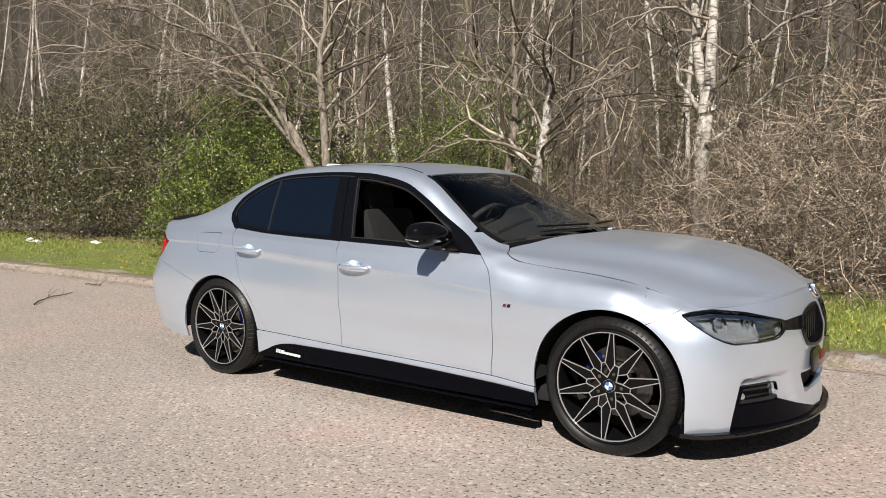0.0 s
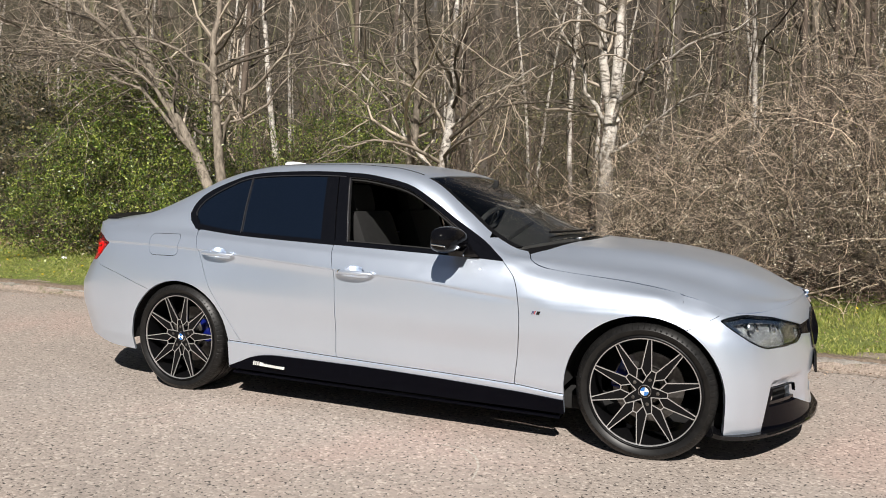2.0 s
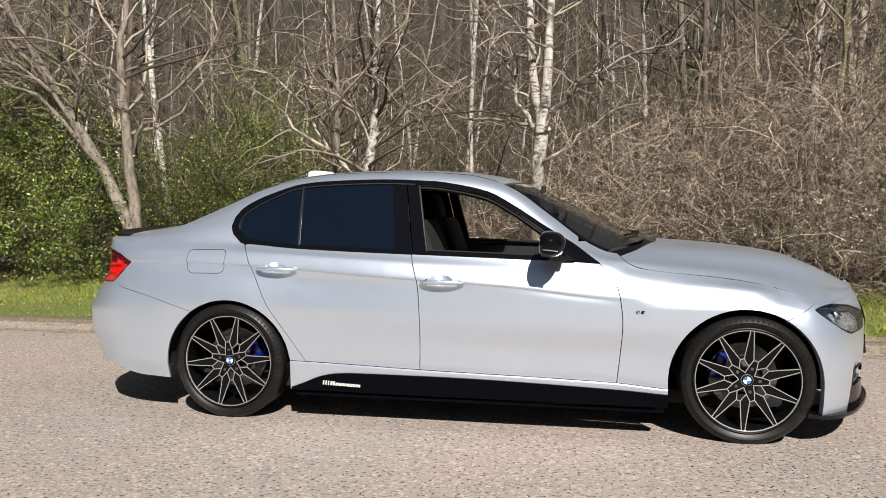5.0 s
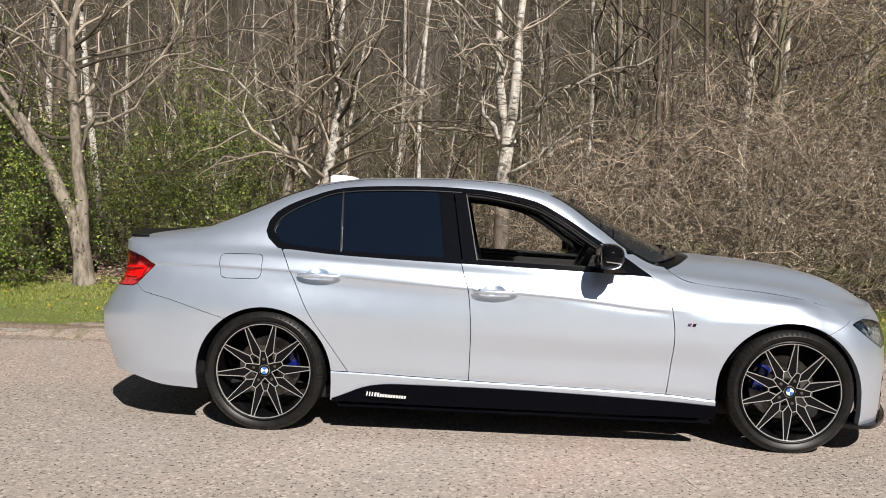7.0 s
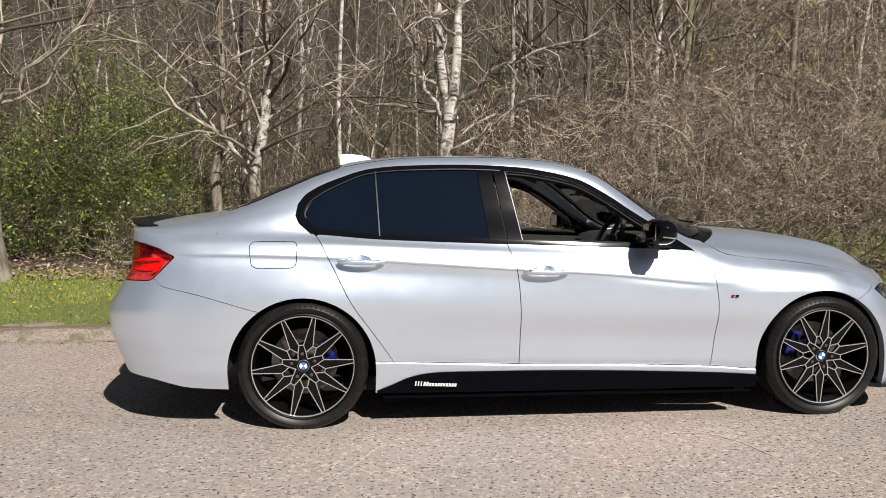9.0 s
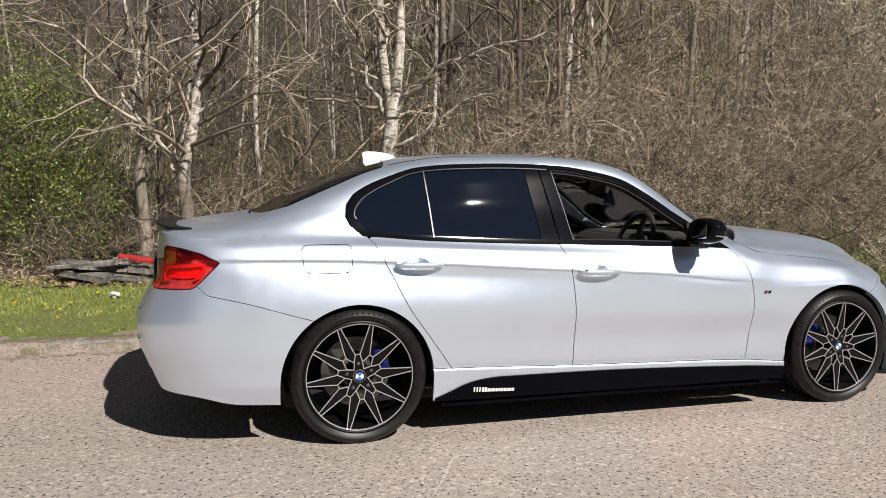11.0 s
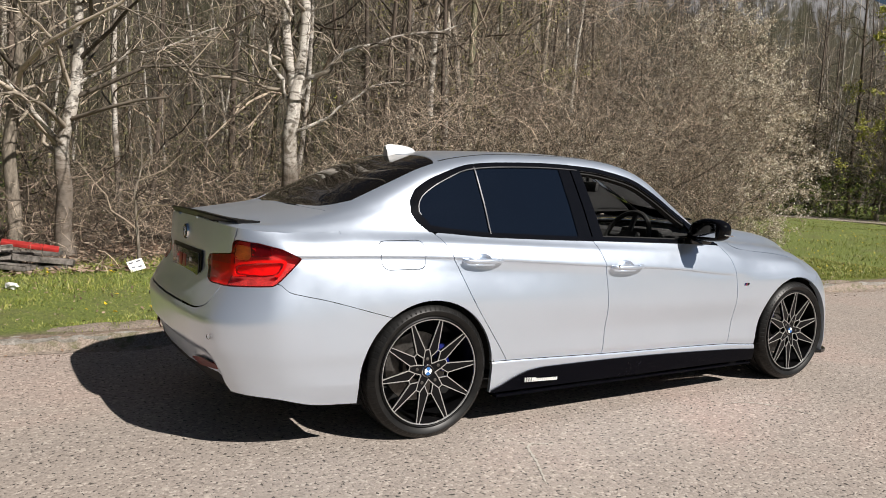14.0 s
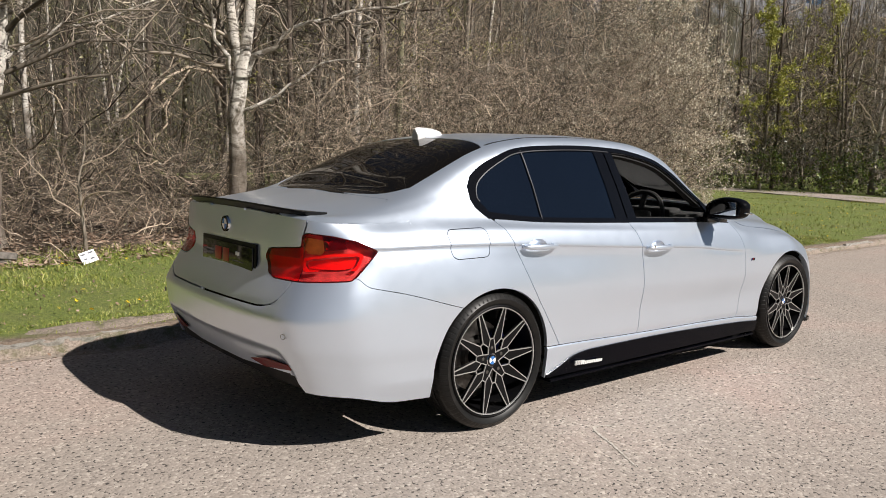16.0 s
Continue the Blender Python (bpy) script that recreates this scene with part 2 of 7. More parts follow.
def smooth(xk, yk, x):
    """Rounder curve through knots (finite-difference tangents)."""
    xk, yk, x = np.asarray(xk, float), np.asarray(yk, float), np.asarray(x, float)
    m = np.gradient(yk, xk, axis=0) if len(xk) > 2 else np.full_like(yk, (yk[1] - yk[0]) / (xk[1] - xk[0]))
    h = np.diff(xk)
    i = np.clip(np.searchsorted(xk, x) - 1, 0, len(xk) - 2)
    t = (np.clip(x, xk[0], xk[-1]) - xk[i]) / h[i]
    hh = h[i]
    if yk.ndim > 1:
        t, hh = t[..., None], hh[..., None]
    return (2 * t**3 - 3 * t**2 + 1) * yk[i] + (t**3 - 2 * t**2 + t) * hh * m[i] + (3 * t**2 - 2 * t**3) * yk[i + 1] + (t**3 - t**2) * hh * m[i + 1]


def mesh_of(name, verts, faces, mat, soft=True, sharp=None):
    me = bpy.data.meshes.new(name)
    me.from_pydata([tuple(v) for v in verts], [], [tuple(int(i) for i in f) for f in faces])
    if soft:
        me.polygons.foreach_set("use_smooth", [True] * len(me.polygons))
    if sharp is not None:
        me.set_sharp_from_angle(angle=radians(sharp))
    me.materials.append(mat)
    me.update()
    return me


def part(name, made, mat, parent=None, label="", soft=False, sharp=35):
    """Links a bmesh, a mesh or (verts, faces) as one object under a parent."""
    if isinstance(made, bmesh.types.BMesh):
        me = bpy.data.meshes.new(name)
        bmesh.ops.recalc_face_normals(made, faces=made.faces)
        made.to_mesh(me)
        made.free()
        me.polygons.foreach_set("use_smooth", [True] * len(me.polygons))
        me.set_sharp_from_angle(angle=radians(sharp))
        me.materials.append(mat)
    elif isinstance(made, tuple):
        me = mesh_of(name, made[0], made[1], mat, True, sharp)
    else:
        me = made
    ob = new(name, me)
    if parent is not None:
        ob.parent = parent
    if label:
        tagged(ob, label)
    return ob


def bm_box(sx, sy, sz, at=(0, 0, 0), bevel=0.0, turn=(0, 0, 0), into=None):
    bm = into if into is not None else bmesh.new()
    got = bmesh.ops.create_cube(bm, size=1.0)["verts"]
    bmesh.ops.scale(bm, vec=(sx, sy, sz), verts=got)
    if bevel > 0:
        edges = list({e for v in got for e in v.link_edges})
        res = bmesh.ops.bevel(bm, geom=edges, offset=bevel, segments=2, profile=0.6, affect="EDGES")
        got = list({v for f in res["faces"] for v in f.verts} | {v for v in got if v.is_valid})
    bmesh.ops.transform(bm, matrix=pose(*at, *turn), verts=got)
    return bm


def bm_lathe(profile, steps=64, axis="y", into=None):
    """Turns (radius, height) pairs round an axis."""
    bm = into if into is not None else bmesh.new()
    rings = []
    for k in range(steps):
        a = 2 * math.pi * k / steps
        c, s = math.cos(a), math.sin(a)
        rings.append([bm.verts.new((r * c, h, r * s) if axis == "y" else (r * c, r * s, h)) for r, h in profile])
    for k in range(steps):
        a, b = rings[k], rings[(k + 1) % steps]
        for j in range(len(profile) - 1):
            bm.faces.new((a[j], a[j + 1], b[j + 1], b[j]))
    return bm


def bm_prism(outline, lo, hi, axis="y", into=None):
    """Extrudes a flat outline (u, v) along an axis: y takes (x, z), z takes (x, y), x takes (y, z)."""
    bm = into if into is not None else bmesh.new()

    def at(u, v, h):
        return {"y": (u, h, v), "z": (u, v, h), "x": (h, u, v)}[axis]

    low = [bm.verts.new(at(u, v, lo)) for u, v in outline]
    high = [bm.verts.new(at(u, v, hi)) for u, v in outline]
    n = len(outline)
    bm.faces.new(low)
    bm.faces.new(high[::-1])
    for i in range(n):
        bm.faces.new((low[i], high[i], high[(i + 1) % n], low[(i + 1) % n]))
    return bm


def tubes(paths, radii, sides=3):
    """Tapered tubes along many polylines of one length: paths (m, n, 3), radii (m, n)."""
    paths, radii = np.asarray(paths, float), np.asarray(radii, float)
    m, n, _ = paths.shape
    tang = np.gradient(paths, axis=1)
    tang /= np.linalg.norm(tang, axis=2, keepdims=True) + 1e-9
    ref = np.where(np.abs(tang[..., 2:3]) > 0.9, np.array([1.0, 0, 0]), np.array([0, 0, 1.0]))
    a = np.cross(tang, ref)
    a /= np.linalg.norm(a, axis=2, keepdims=True) + 1e-9
    b = np.cross(tang, a)
    ang = 2 * np.pi * np.arange(sides) / sides
    ring = paths[:, :, None] + radii[:, :, None, None] * (np.cos(ang)[:, None] * a[:, :, None] + np.sin(ang)[:, None] * b[:, :, None])
    verts = ring.reshape(-1, 3)
    idx = np.arange(m * n * sides).reshape(m, n, sides)
    nxt = np.roll(idx, -1, axis=2)
    faces = np.stack([idx[:, :-1], nxt[:, :-1], nxt[:, 1:], idx[:, 1:]], -1).reshape(-1, 4)
    return verts, faces


def join(*pieces):
    verts, faces, base = [], [], 0
    for v, f in pieces:
        verts.append(v)
        faces.append(np.asarray(f) + base)
        base += len(v)
    return np.concatenate(verts), np.concatenate(faces)


def quick_mesh(name, verts, faces, mat, soft=True):
    """A mesh from arrays; all faces have the same number of corners."""
    faces = np.asarray(faces, np.int32)
    me = bpy.data.meshes.new(name)
    k = faces.shape[1]
    me.vertices.add(len(verts))
    me.vertices.foreach_set("co", np.asarray(verts, np.float32).ravel())
    me.loops.add(faces.size)
    me.loops.foreach_set("vertex_index", faces.ravel())
    me.polygons.add(len(faces))
    me.polygons.foreach_set("loop_start", np.arange(0, faces.size, k, dtype=np.int32))
    me.polygons.foreach_set("use_smooth", np.full(len(faces), soft))
    me.materials.append(mat)
    me.update(calc_edges=True)
    me.validate()
    return me


class Sheet:
    """A surface as points with extra columns (x, y, z, s, u), cut by signed functions."""

    def __init__(self, verts, faces):
        self.v, self.f = np.asarray(verts, float), [list(f) for f in faces]

    @classmethod
    def grid(cls, block):
        n, m, k = block.shape
        i = np.arange(n * m).reshape(n, m)
        faces = np.stack([i[:-1, :-1], i[1:, :-1], i[1:, 1:], i[:-1, 1:]], -1).reshape(-1, 4)
        return cls(block.reshape(-1, k), faces.tolist())

    def keep(self, test):
        """Keeps the part where test(columns) > 0, with clean edges."""
        val = np.asarray(test(self.v.T), float)
        val = np.where(np.abs(val) < 1e-6, 1e-6, val)
        pos = (val > 0).tolist()
        verts, faces, cut = [row for row in self.v], [], {}
        for f in self.f:
            flags = [pos[i] for i in f]
            if all(flags):
                faces.append(f)
                continue
            if not any(flags):
                continue
            out = []
            for a, b in zip(f, f[1:] + f[:1]):
                if pos[a]:
                    out.append(a)
                if pos[a] != pos[b]:
                    key = (min(a, b), max(a, b))
                    if key not in cut:
                        p, q = key
                        t = val[p] / (val[p] - val[q])
                        cut[key] = len(verts)
                        verts.append(self.v[p] + t * (self.v[q] - self.v[p]))
                    out.append(cut[key])
            if len(out) > 2:
                faces.append(out)
        used = sorted({i for f in faces for i in f})
        where = {i: k for k, i in enumerate(used)}
        return Sheet([verts[i] for i in used] if used else np.zeros((0, self.v.shape[1])), [[where[i] for i in f] for f in faces])

    def split(self, test, gap=0.0):
        return self.keep(lambda c: test(c) - gap), self.keep(lambda c: -test(c) - gap)

    def sewn(self, other, x, near=0.006):
        """This sheet and another joined along their common edge at x."""
        mine = np.where(np.abs(self.v[:, 0] - x) < 0.002)[0]
        n = len(self.v)
        where = {i: i + n for i in range(len(other.v))}
        free = set(mine.tolist())
        for i in np.where(np.abs(other.v[:, 0] - x) < 0.002)[0]:
            left = np.array(sorted(free))
            if not len(left):
                break
            d = np.linalg.norm(self.v[left, :3] - other.v[i, :3], axis=1)
            if d.min() < near:
                where[i] = int(left[d.argmin()])
                free.discard(where[i])
        joined = self.f + [[where[i] for i in f] for f in other.f]
        verts = np.concatenate([self.v, other.v])
        used = sorted({i for f in joined for i in f})
        at = {i: k for k, i in enumerate(used)}
        return Sheet(verts[used], [[at[i] for i in f] for f in joined])

    def normals(self):
        n = np.zeros((len(self.v), 3))
        p = self.v[:, :3]
        for f in self.f:
            a = np.cross(p[f[1]] - p[f[0]], p[f[2]] - p[f[0]])
            if len(f) > 3:
                a = a + np.cross(p[f[2]] - p[f[0]], p[f[3]] - p[f[0]])
            for i in f:
                n[i] += a
        return n / (np.linalg.norm(n, axis=1, keepdims=True) + 1e-12)

    def shell(self, thick=0.012, lift=0.0):
        """Points and faces with a rim folded inward along the open edges. Faces look outward."""
        nor = self.normals()
        p = self.v[:, :3] + lift * nor
        count = {}
        for f in self.f:
            for a, b in zip(f, f[1:] + f[:1]):
                count[(a, b)] = count.get((a, b), 0) + 1
        rim = [(a, b) for (a, b) in count if (b, a) not in count]
        verts, faces = list(p), [list(f) for f in self.f]
        inner = {}
        for a, b in rim:
            for i in (a, b):
                if i not in inner:
                    inner[i] = len(verts)
                    verts.append(p[i] - thick * nor[i])
        faces += [[b, a, inner[a], inner[b]] for a, b in rim]
        return np.array(verts), faces


def polygon_distance(px, py, outline):
    """Signed distance to a closed outline, positive inside."""
    pts = np.asarray(outline, float)
    a, b = pts, np.roll(pts, -1, axis=0)
    best = np.full(px.shape, 1e9)
    inside = np.zeros(px.shape, bool)
    for (ax, ay), (bx, by) in zip(a, b):
        dx, dy = bx - ax, by - ay
        t = np.clip(((px - ax) * dx + (py - ay) * dy) / (dx * dx + dy * dy + 1e-12), 0, 1)
        best = np.minimum(best, np.hypot(px - ax - t * dx, py - ay - t * dy))
        if abs(dy) > 1e-12:
            hit = ((ay > py) != (by > py)) & (px < dx * (py - ay) / dy + ax)
            inside ^= hit
    return np.where(inside, best, -best)


def rounded(outline, r=0.02, steps=4):
    """Rounds the corners of a closed outline."""
    out = []
    n = len(outline)
    for i in range(n):
        p0, p1, p2 = (Vector(outline[(i + k) % n]) for k in (-1, 0, 1))
        d0, d2 = (p0 - p1), (p2 - p1)
        k = min(r, d0.length * 0.45, d2.length * 0.45)
        a, b = p1 + d0.normalized() * k, p1 + d2.normalized() * k
        for j in range(steps + 1):
            t = j / steps
            out.append(tuple((1 - t) ** 2 * a + 2 * t * (1 - t) * p1 + t * t * b))
    return out

# ---- ground ----
KERB_Y = 1.70


def ground_height(x, y):
    """Height of verge and woodland floor behind the kerb."""
    x, y = np.asarray(x, float), np.asarray(y, float)

    def ease(v, a, b):
        t = np.clip((v - a) / (b - a), 0, 1)
        return t * t * (3 - 2 * t)

    left = 1 - ease(x, 4.5, 8.0)
    z = 0.095 + 0.16 * ease(y, 1.9, 4.6) * left + 0.35 * ease(y, 6.0, 30.0) * left
    z = z + 0.025 * np.sin(1.3 * x + 0.6 * y) * ease(y, 2.4, 4.5) + 0.06 * np.sin(0.7 * x - 1.1 * y) * ease(y, 4.5, 7) * left
    return np.where(y < KERB_Y + 0.06, -0.03, z)


def ground_material():
    n = Nodes("verge_and_woodland_floor")
    fine, mid, big = n.noise(38.0, 6.0, 0.7), n.noise(5.0, 5.0, 0.6), n.noise(1.3, 5.0, 0.6)
    turf = n.ramp(fine, (0.3, (0.065, 0.09, 0.02)), (0.55, (0.16, 0.20, 0.04)), (0.8, (0.28, 0.28, 0.085)))
    turf = n.mix(n.ramp(big, (0.50, 0.0), (0.72, 0.55)), turf, (0.15, 0.125, 0.07))
    soil = n.ramp(fine, (0.28, (0.03, 0.022, 0.015)), (0.5, (0.10, 0.07, 0.048)), (0.75, (0.22, 0.165, 0.115)))
    soil = n.mix(n.ramp(mid, (0.5, 0.0), (0.75, 0.5)), soil, (0.05, 0.055, 0.02))
    xyz = n.node("SeparateXYZ", Vector=n.place)
    edge = n.math("ADD", xyz.outputs[1], n.math("MULTIPLY", mid, 1.2))
    wood = n.ramp(n.math("SUBTRACT", edge, 4.6), (0.35, 0.0), (0.8, 1.0))
    right = n.ramp(n.math("MULTIPLY", n.math("SUBTRACT", xyz.outputs[0], 5.0), 0.4), (0.3, 1.0), (0.8, 0.0))
    bare = n.ramp(n.math("SUBTRACT", n.math("ADD", xyz.outputs[1], n.math("MULTIPLY", mid, -0.35)), 1.55), (0.10, 1.0), (0.24, 0.0))
    earth = n.ramp(fine, (0.3, (0.10, 0.075, 0.055)), (0.6, (0.24, 0.185, 0.14)), (0.8, (0.36, 0.295, 0.235)))
    turf = n.mix(bare, turf, earth)
    n.set(Base_Color=n.mix(n.math("MULTIPLY", wood, right), turf, soil), Roughness=0.95)
    n.bump(fine, 0.8, 0.03)
    return n.mat


def build_ground():
    xs = np.concatenate([[-600, -200, -90, -50], np.linspace(-30, 32, 125), [45, 60, 100, 250, 600]])
    ys = np.concatenate([[-600, -150, -40, -12, -4, 0, KERB_Y + 0.03, KERB_Y + 0.061], np.linspace(1.8, 8, 42), np.linspace(8.5, 45, 40), [60, 120, 300, 700]])
    X, Y = np.meshgrid(xs, ys, indexing="ij")
    Z = ground_height(X, Y)
    i = np.arange(X.size).reshape(X.shape)
    faces = np.stack([i[:-1, :-1], i[1:, :-1], i[1:, 1:], i[:-1, 1:]], -1).reshape(-1, 4)
    me = quick_mesh("ground", np.stack([X, Y, Z], -1).reshape(-1, 3), faces, ground_material())
    tagged(new("ground", me), "grass verge running into a bare woodland floor", "ground", kind="structure")
    road = bmesh.new()
    cols = [(-600, -14.0), (600, -14.0), (600, KERB_Y + 0.02), (-600, KERB_Y + 0.02)]
    bm_prism(cols, -0.06, 0.0, "z", road)
    tagged(part("road", road, ASPHALT), "worn light grey asphalt road with stone chips", "road", kind="structure")
    path = bmesh.new()
    bm_prism([(21.0, 3.2), (24.2, 2.2), (30.6, 12.6), (31.5, 24.0), (28.4, 24.0), (27.3, 13.2)], 0.06, 0.125, "z", path)
    tagged(part("path", path, ASPHALT), "narrow grey asphalt path across the grass", "path", kind="structure")
    grit = bmesh.new()
    rng = np.random.default_rng(5)
    xs = np.linspace(-16, 16, 180)
    near = [grit.verts.new((x, KERB_Y - 0.015 - 0.12 * (0.05 + 0.95 * abs(math.sin(x * 1.7) + 0.5 * math.sin(x * 5.1 + 1)) / 1.5) - 0.04 * rng.random(), 0.003)) for x in xs]
    far = [grit.verts.new((x, KERB_Y + 0.01, 0.012)) for x in xs]
    for a in range(len(xs) - 1):
        grit.faces.new((near[a], near[a + 1], far[a + 1], far[a]))
    tagged(part("gutter_grit", grit, GRIT), "brown grit and dead leaves along the kerb", "grit", kind="structure")


def build_kerb():
    kerb = tagged(new("kerb", None), "worn concrete kerb stones along the verge", "kerb", kind="structure")
    meshes = []
    rng = random.Random(3)
    for k in range(5):
        bm = bm_box(0.905, 0.125, 0.22, (0, 0, 0), 0.016)
        bmesh.ops.subdivide_edges(bm, edges=[e for e in bm.edges if e.calc_length() > 0.5], cuts=14)
        for v in bm.verts:
            v.co += Vector((0, rng.uniform(-1, 1) * 0.007, rng.uniform(-1.6, 0.6) * 0.008 if v.co.z > 0 else 0))
        me = bpy.data.meshes.new("kerb_stone")
        bm.to_mesh(me)
        bm.free()
        me.polygons.foreach_set("use_smooth", [True] * len(me.polygons))
        me.set_sharp_from_angle(angle=radians(40))
        me.materials.append(KERB_STONE)
        meshes.append(me)
    for k in range(-18, 20):
        ob = new("kerb_stone", meshes[k % 5])
        ob.parent = kerb
        bend = 0.0
        ob.matrix_basis = pose(0.915 * k - 0.19, KERB_Y + 0.075 + bend + rng.uniform(-0.006, 0.006), -0.026 + rng.uniform(-0.022, 0.010), rng.uniform(-5, 5), rng.uniform(-1.2, 1.2), rng.uniform(-1.4, 1.4))


def earth_material():
    n = Nodes("loose_earth")
    fine, mid = n.noise(70.0, 6.0, 0.7), n.noise(8.0, 5.0, 0.65)
    col = n.ramp(fine, (0.3, (0.15, 0.115, 0.09)), (0.55, (0.36, 0.295, 0.245)), (0.8, (0.54, 0.47, 0.41)))
    col = n.mix(n.ramp(mid, (0.5, 0.0), (0.66, 0.7)), col, (0.10, 0.11, 0.035))
    n.set(Base_Color=col, Roughness=0.95)
    n.bump(fine, 0.9, 0.02)
    return n.mat


def build_spill():
    """Earth and moss that lap over the kerb here and there, and silt in the gutter."""
    rng = np.random.default_rng(31)
    xs, ys = np.linspace(-16, 11, 900), np.concatenate([np.linspace(KERB_Y - 0.34, KERB_Y - 0.01, 12), np.linspace(KERB_Y + 0.012, KERB_Y + 0.34, 16)])
    X, Y = np.meshgrid(xs, ys, indexing="ij")
    heap = 0 * X
    for k in range(12):
        a, f = rng.uniform(0, 2 * np.pi), 1.6 * 1.33**k
        heap += np.sin(f * (X * np.cos(a) + Y * np.sin(a)) + rng.uniform(0, 6.3)) * 0.82**k
    heap = heap / 2.6
    behind = np.clip((Y - KERB_Y + 0.02) / 0.03, 0, 1)
    top = 0.072 + 0.030 * heap + 0.020 * np.clip((Y - KERB_Y - 0.10) / 0.12, 0, 1)
    silt = 0.020 * heap - 0.008 - 0.05 * np.clip((KERB_Y - Y) / 0.34, 0, 1) + 0.014
    Z = behind * top + (1 - behind) * silt
    Z[:, -1] -= 0.06
    i = np.arange(X.size).reshape(X.shape)
    faces = np.stack([i[:-1, :-1], i[1:, :-1], i[1:, 1:], i[:-1, 1:]], -1).reshape(-1, 4)
    me = quick_mesh("kerb_spill", np.stack([X, Y, Z], -1).reshape(-1, 3), faces, earth_material())
    tagged(new("kerb_spill", me), "loose brown earth and silt lapping over the kerb", "earth", kind="structure")


build_ground()
build_kerb()
build_spill()

# ---- the car ----
# Long lines of the body: (x, half width, height), tail to nose.
SILL_LOW = [(-2.36, 0.80, 0.252), (-1.8, 0.865, 0.214), (-1.0, 0.868, 0.178), (1.0, 0.868, 0.168), (1.75, 0.86, 0.165), (2.13, 0.80, 0.16)]
SILL_TOP = [(-2.36, 0.82, 0.37), (-1.8, 0.893, 0.350), (-1.02, 0.876, 0.340), (-0.28, 0.870, 0.315), (0.76, 0.871, 0.286), (1.0, 0.880, 0.268), (1.75, 0.885, 0.25), (2.13, 0.82, 0.25)]
TUCK = [(-2.36, 0.82, 0.41), (-1.8, 0.896, 0.395), (-1.02, 0.882, 0.375), (-0.28, 0.880, 0.350), (0.76, 0.882, 0.322), (1.0, 0.888, 0.31), (1.75, 0.888, 0.32), (2.13, 0.82, 0.32)]
LOW_DOOR = [(-2.36, 0.82, 0.47), (-1.8, 0.902, 0.47), (-1.02, 0.888, 0.46), (0.0, 0.884, 0.445), (0.76, 0.886, 0.43), (1.4, 0.906, 0.42), (1.75, 0.89, 0.42), (2.13, 0.82, 0.42)]
MID_DOOR = [(-2.36, 0.82, 0.62), (-1.8, 0.898, 0.63), (-1.4, 0.908, 0.64), (-1.02, 0.897, 0.63), (0.0, 0.908, 0.60), (0.76, 0.912, 0.58), (1.4, 0.912, 0.60), (1.75, 0.885, 0.56), (2.13, 0.82, 0.56)]
UNDER = [(-2.36, 0.80, 0.82), (-1.8, 0.862, 0.83), (-1.4, 0.872, 0.82), (-1.02, 0.866, 0.808), (-0.35, 0.890, 0.775), (0.2, 0.902, 0.742), (0.76, 0.908, 0.69), (1.02, 0.910, 0.675), (1.4, 0.909, 0.68), (1.75, 0.868, 0.62), (2.13, 0.80, 0.6)]
SWAGE = [(-2.36, 0.79, 0.895), (-1.8, 0.852, 0.893), (-1.4, 0.866, 0.883), (-1.02, 0.873, 0.861), (-0.35, 0.897, 0.818), (0.2, 0.906, 0.786), (0.76, 0.906, 0.735), (1.02, 0.898, 0.728), (1.4, 0.890, 0.733), (1.75, 0.842, 0.668), (2.13, 0.78, 0.64)]
SHOULDER = [(-2.36, 0.78, 0.95), (-1.98, 0.81, 0.945), (-1.7, 0.825, 0.948), (-1.4, 0.833, 0.945), (-1.02, 0.845, 0.928), (-0.35, 0.866, 0.893), (0.2, 0.873, 0.865), (0.76, 0.874, 0.832), (1.02, 0.862, 0.80), (1.4, 0.848, 0.788), (1.75, 0.805, 0.702), (2.13, 0.75, 0.68)]
BELT = [(-2.345, 0.02, 1.03), (-2.335, 0.28, 1.026), (-2.320, 0.47, 1.018), (-2.268, 0.66, 1.006), (-2.15, 0.735, 0.995), (-1.98, 0.762, 0.99), (-1.7, 0.775, 1.00), (-1.4, 0.775, 0.995), (-1.02, 0.800, 0.968), (-0.35, 0.822, 0.943), (0.2, 0.832, 0.925), (0.667, 0.834, 0.905), (0.85, 0.815, 0.878), (1.0, 0.805, 0.858), (1.3, 0.795, 0.828), (1.58, 0.785, 0.782), (1.79, 0.755, 0.717), (1.91, 0.62, 0.715), (2.02, 0.44, 0.735), (2.085, 0.21, 0.752), (2.106, 0.01, 0.757)]
RAIL = [(-2.345, 0.015, 1.031), (-2.335, 0.26, 1.030), (-2.30, 0.43, 1.027), (-2.2, 0.61, 1.026), (-2.0, 0.665, 1.046), (-1.83, 0.655, 1.082), (-1.66, 0.630, 1.145), (-1.5, 0.615, 1.213), (-1.3, 0.600, 1.297), (-1.1, 0.590, 1.352), (-0.8, 0.598, 1.388), (-0.4, 0.605, 1.394), (-0.1, 0.615, 1.375), (0.05, 0.628, 1.345), (0.175, 0.645, 1.296), (0.4, 0.698, 1.130), (0.604, 0.738, 0.985), (0.72, 0.742, 0.940), (0.80, 0.735, 0.932), (0.95, 0.70, 0.920), (1.3, 0.655, 0.893), (1.6, 0.60, 0.853), (1.79, 0.56, 0.80), (1.91, 0.48, 0.77), (2.02, 0.36, 0.752), (2.085, 0.18, 0.758), (2.106, 0.008, 0.76)]
